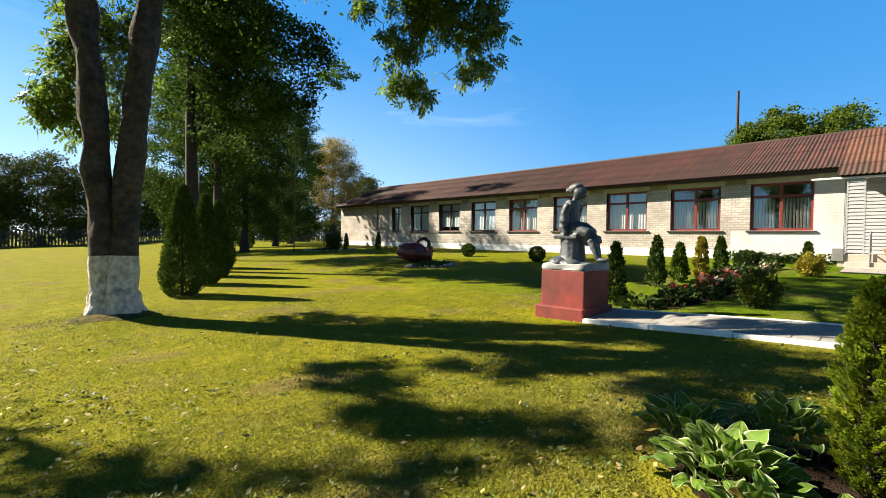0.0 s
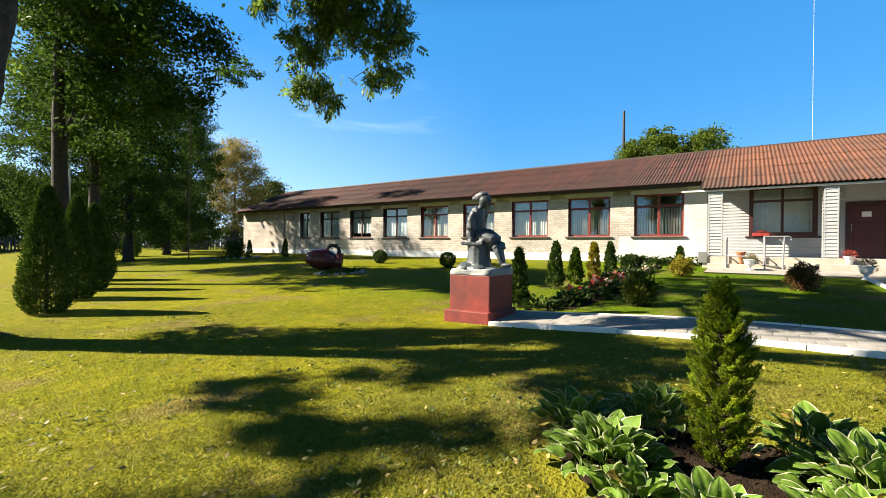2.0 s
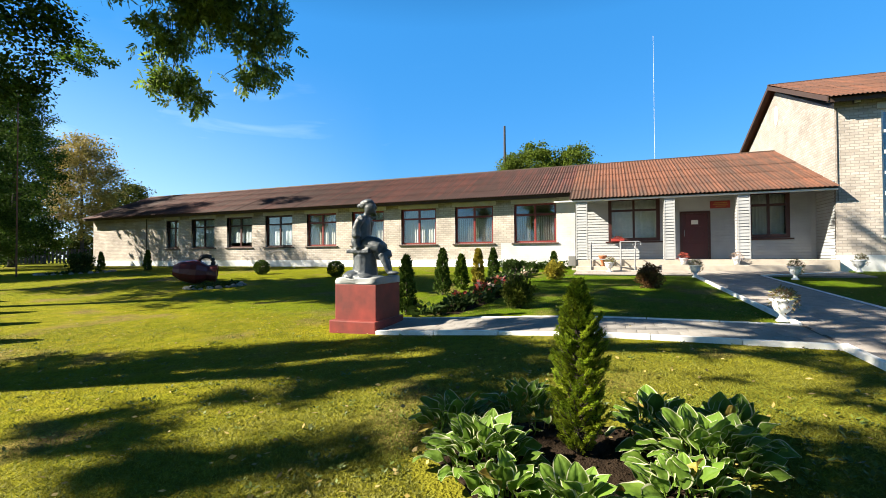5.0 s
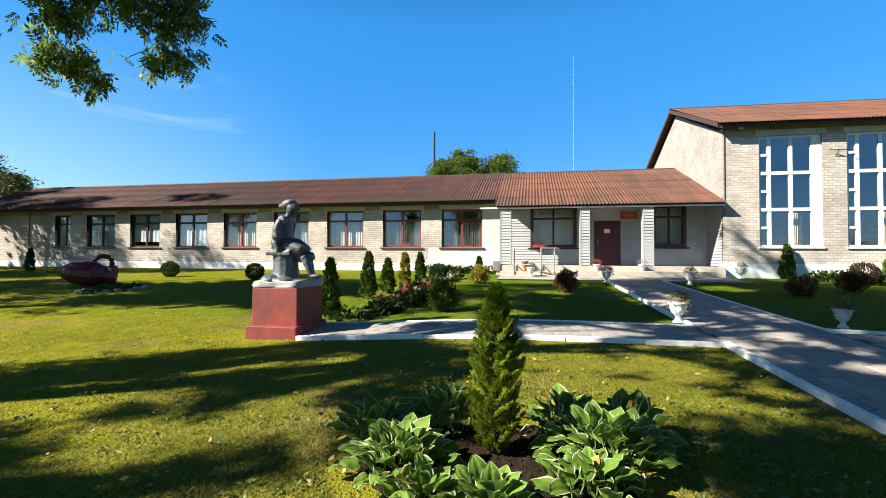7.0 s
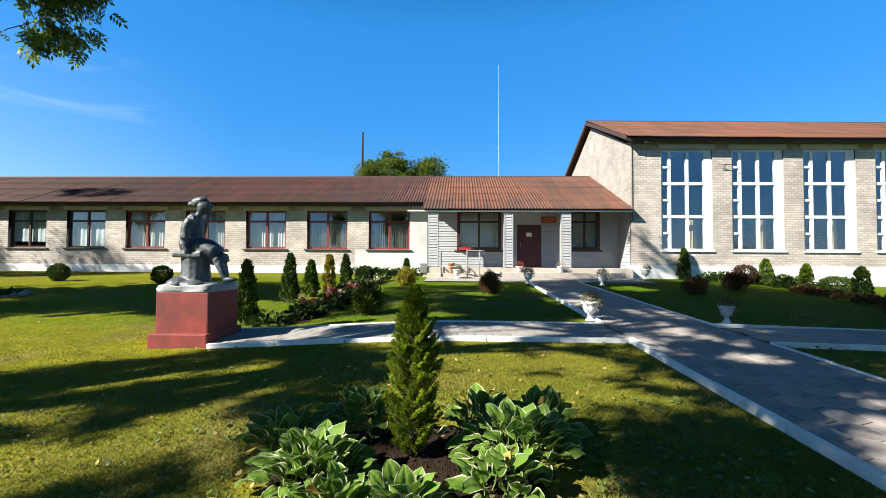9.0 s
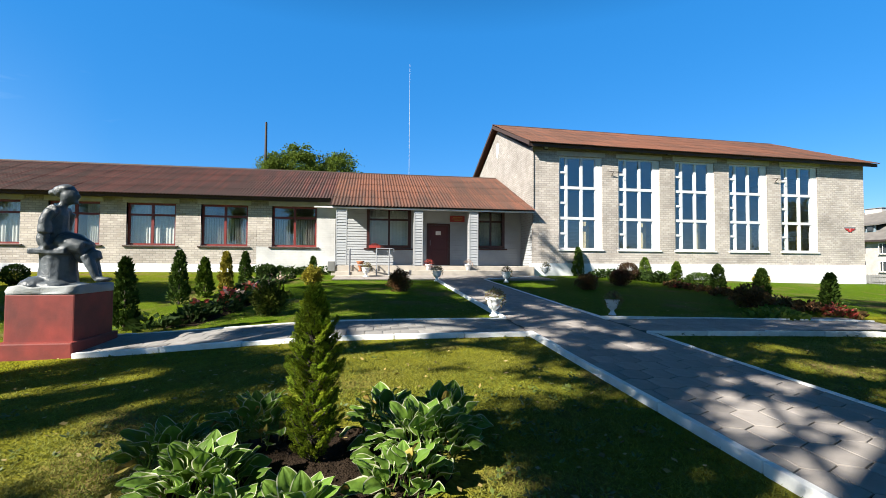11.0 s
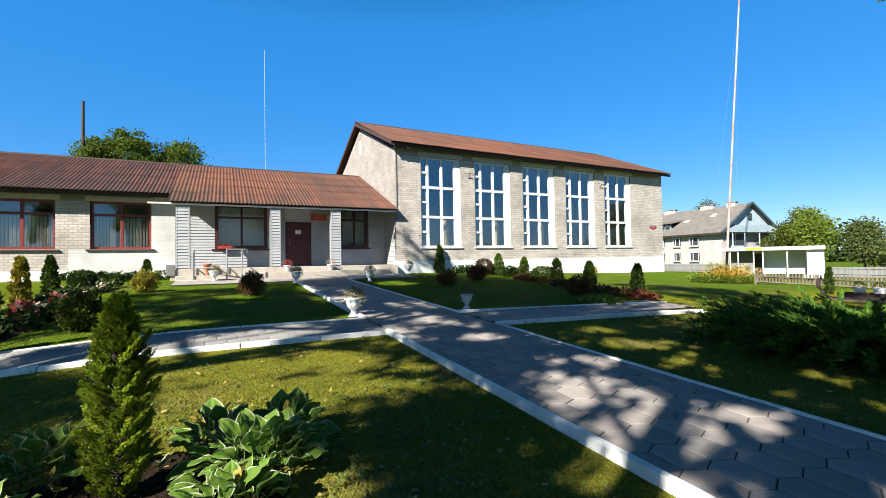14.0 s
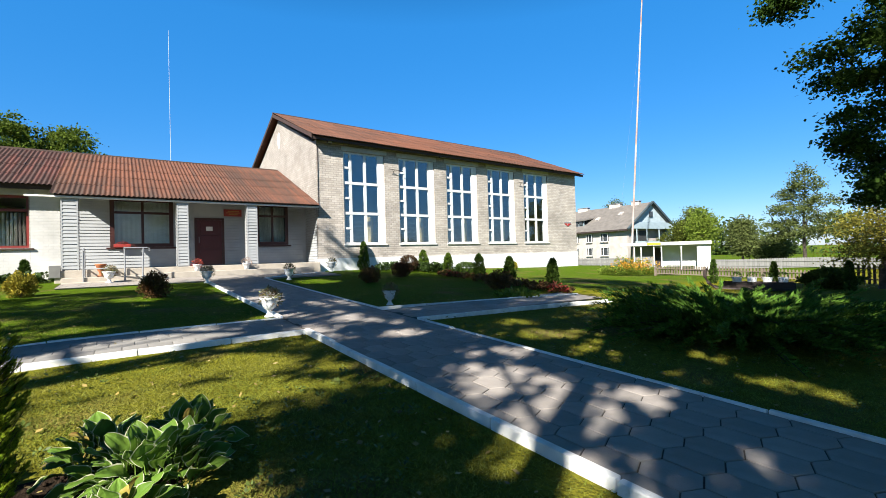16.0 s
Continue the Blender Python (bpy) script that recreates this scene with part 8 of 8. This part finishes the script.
tree("distant_tree", "tall conical airy tree across the road", 13.9, -51.0, 9.6, [(0, 0, 8.4, 0.7, 0.7, 0.7), (-0.3, 0.2, 7.2, 1.3, 1.2, 0.6), (0.9, 0, 6.3, 1.3, 1.2, 0.5), (-1.3, 0, 5.6, 1.2, 1.1, 0.5), (0.6, 0.3, 5.0, 1.8, 1.5, 0.5), (-1.6, 0, 4.1, 1.4, 1.2, 0.5), (1.5, 0, 3.7, 1.5, 1.3, 0.5), (-0.2, 0, 3.0, 2.3, 1.6, 0.5), (1.9, 0, 2.6, 1.1, 1.0, 0.5), (-2.3, 0, 3.0, 0.8, 0.8, 0.5)], LEAF_AIRY, 440, 0.14, clusters=260, per=48, leaf=0.17, spread=0.26, limbs=16, first=0.25, group="distant trees")
low = along([(-80, 140), (0, 150), (60, 120), (95, 60), (110, 0), (100, -60), (60, -110), (0, -120), (-60, -100)], 90, 6, 31)
rs = np.random.RandomState(90)
c = np.array([(x, y, ground_z(x, y) + rs.uniform(0.5, 6.0)) for x, y in low for _ in range(5)])
v, f = foliage(rs, c, 60, 2.2, 1.0, 0.1, 0.6)
tagged(soup("far_woods", v, f, LEAF_DARK), "belt of dark woods on the horizon", "woods", kind="stuff")
hedge = along([(-16, 68), (9, 69), (34, 55), (44, 44)], 130, 1.2, 32)
c = np.array([(x, y, ground_z(x, y) + rs.uniform(0.2, 3.2)) for x, y in hedge for _ in range(5)])
v, f = foliage(rs, c, 60, 0.55, 0.30, 0.1, 0.6)
tagged(soup("bushes", v, f, LEAF_OLIVE), "dark bushes along the far fence", "bushes", kind="stuff")
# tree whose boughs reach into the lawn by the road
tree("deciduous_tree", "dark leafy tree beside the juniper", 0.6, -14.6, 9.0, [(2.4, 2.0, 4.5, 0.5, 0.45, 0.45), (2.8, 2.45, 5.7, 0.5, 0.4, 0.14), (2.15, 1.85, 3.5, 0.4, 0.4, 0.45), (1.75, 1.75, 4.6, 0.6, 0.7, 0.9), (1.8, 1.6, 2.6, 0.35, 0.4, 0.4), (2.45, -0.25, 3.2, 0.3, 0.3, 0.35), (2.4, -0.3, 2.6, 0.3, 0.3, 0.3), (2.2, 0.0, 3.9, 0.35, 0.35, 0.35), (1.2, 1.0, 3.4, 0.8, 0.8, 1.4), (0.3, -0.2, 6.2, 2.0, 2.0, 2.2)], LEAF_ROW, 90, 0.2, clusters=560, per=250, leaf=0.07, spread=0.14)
tree("deciduous_tree", "yellowing tree by the picket fence", 4.6, -24.6, 3.6, [(0.1, 0.0, 1.9, 1.3, 1.3, 1.0), (-1.2, 0.2, 2.2, 1.2, 1.2, 1.2), (0.8, 0.0, 1.2, 0.7, 0.8, 0.7)], LEAF_AUTUMN, 91, 0.1, clusters=150, per=70, leaf=0.09, spread=0.32)

# ---- grass blades and fallen leaves near the walker ----
GRASS_BLADE = material("grass_blade", (0.170, 0.205, 0.015), 0.75, 0.2, 4, 30, 0, second=(0.25, 0.23, 0.038), mix_scale=0.9, amount=0.8, per_island=0.4, translucent=0.3)


def lawn_blades(seed, n, first, reach, bias, low, high, wide, mat, label, sweep=(-86, 95)):
    rs = np.random.RandomState(seed)
    r = first + reach * rs.uniform(0, 1, n) ** bias
    a = np.radians(rs.uniform(*sweep, n))
    x, y = 0.8 + r * np.cos(a), -2.5 + r * np.sin(a)
    keep = ~((y < PATH_L + 0.06) & (y > PATH_R - 0.06)) & ~((x > CROSS_F - 0.06) & (x < CROSS_B + 0.06) & (y < 2.6) & (y > -12.2))
    keep &= (x < 18.8) & (y < 45) & ~((x > 17.4) & (y < -1) & (y > -10)) & ~((x > 7.4) & (x < 8.7) & (y > 1.3) & (y < 2.5))
    keep &= ~(((x - 3.75) / 0.8) ** 2 + ((y + 2.1) / 1.1) ** 2 < 1)
    keep &= (np.sin(x * 1.7 + 1) * np.sin(y * 1.3 + 2) + np.sin(x * 4.1) * np.sin(y * 3.7) * 0.6 + rs.uniform(-1, 1, n)) > -0.75
    x, y = x[keep], y[keep]
    n = len(x)
    z = np.array([ground_z(u, v) for u, v in zip(x, y)])
    h = rs.uniform(low, high, n)
    t = rs.uniform(0, 2 * math.pi, n)
    w = wide * rs.uniform(0.65, 1.3, n)
    lx, ly = rs.normal(0, 0.022, n), rs.normal(0, 0.022, n)
    v = np.empty((n, 3, 3))
    v[:, 0] = np.stack([x - w * np.cos(t), y - w * np.sin(t), z - 0.004], 1)
    v[:, 1] = np.stack([x + w * np.cos(t), y + w * np.sin(t), z - 0.004], 1)
    v[:, 2] = np.stack([x + lx, y + ly, z + h], 1)
    tagged(soup("grass", v.reshape(-1, 3), np.arange(3 * n).reshape(n, 3), mat), label, "grass", kind="stuff")


lawn_blades(7, 420000, 1.3, 10.5, 1.2, 0.010, 0.026, 0.0046, GRASS_BLADE, "short yellow-green lawn grass")
lawn_blades(9, 150000, 0.0, 4.5, 0.6, 0.010, 0.026, 0.0046, GRASS_BLADE, "short yellow-green lawn grass underfoot", (-180, 180))
GRASS_FRESH = material("fresh_grass_blade", (0.125, 0.175, 0.009), 0.75, 0.2, 4, 30, 0, second=(0.205, 0.205, 0.012), mix_scale=0.5, amount=0.8, per_island=0.4, translucent=0.3)
lawn_blades(8, 190000, 9.0, 21.0, 1.25, 0.010, 0.020, 0.006, GRASS_FRESH, "fresh green lawn grass before the building")
WEED = material("broad_weed_leaf", (0.085, 0.130, 0.020), 0.6, 0.25, 6, 40, 0, second=(0.15, 0.18, 0.03), mix_scale=3, amount=0.8, per_island=0.5, translucent=0.2)
# low rosettes of broad-leaved weeds in the mown grass
rs = np.random.RandomState(29)
vs, fs, base = [], [], 0
for _ in range(3200):
    r, a = 1.6 + 8.5 * rs.uniform() ** 1.3, radians(rs.uniform(-80, 95))
    x, y = 0.8 + r * math.cos(a), -2.5 + r * math.sin(a)
    if PATH_R - 0.15 < y < PATH_L + 0.15 or ((x - 3.75) / 0.8) ** 2 + ((y + 2.1) / 1.1) ** 2 < 1 or x > CROSS_F - 0.15 or math.sin(x * 1.9) + math.sin(y * 2.3 + x) + rs.uniform(-1, 1) < 0.1:
        continue
    m = rs.randint(5, 11)
    t = rs.uniform(0, 2 * math.pi, m)
    ax = unit(np.stack([np.cos(t), np.sin(t), rs.uniform(0.15, 0.9, m)], 1))
    L = rs.uniform(0.018, 0.045, m) * rs.uniform(0.7, 1.3)
    pos = np.array([x, y, ground_z(x, y) + 0.02]) + ax * L[:, None] * 0.4
    v, f = leaf_quads(pos, ax, unit(np.cross(ax, np.array([0, 0, 1.0]) + rs.normal(0, 0.3, (m, 3)))), L, L * 0.55)
    vs.append(v)
    fs.append(f + base)
    base += len(v)
tagged(soup("weeds", np.concatenate(vs), np.concatenate(fs), WEED), "low broad-leaved weeds in the mown lawn", "weeds", kind="stuff")
FALLEN = material("fallen_leaf", (0.30, 0.22, 0.06), 0.7, 0.25, 9, 40, 0, second=(0.24, 0.20, 0.10), mix_scale=2, amount=0.8, per_island=0.5)
rs = np.random.RandomState(17)
n = 2200
r, a = 2.0 + 12 * rs.uniform(0, 1, n), np.radians(rs.uniform(-80, 95, n))
p = np.stack([0.8 + r * np.cos(a), -2.5 + r * np.sin(a)], 1)
p = p[~((p[:, 1] < PATH_L + 0.2) & (p[:, 1] > PATH_R - 0.2))]
pos = np.array([(u, v, ground_z(u, v) + 0.03) for u, v in p])
axis = unit(np.concatenate([rs.normal(0, 1, (len(pos), 2)), rs.normal(0, 0.2, (len(pos), 1))], 1))
side = unit(np.cross(axis, np.array([0, 0, 1.0]) + rs.normal(0, 0.35, (len(pos), 3))))
v, f = leaf_quads(pos, axis, side, rs.uniform(0.03, 0.07, len(pos)), rs.uniform(0.02, 0.04, len(pos)))
tagged(soup("fallen_leaves", v, f, FALLEN), "scattered yellow-brown fallen leaves", "leaves", kind="stuff")
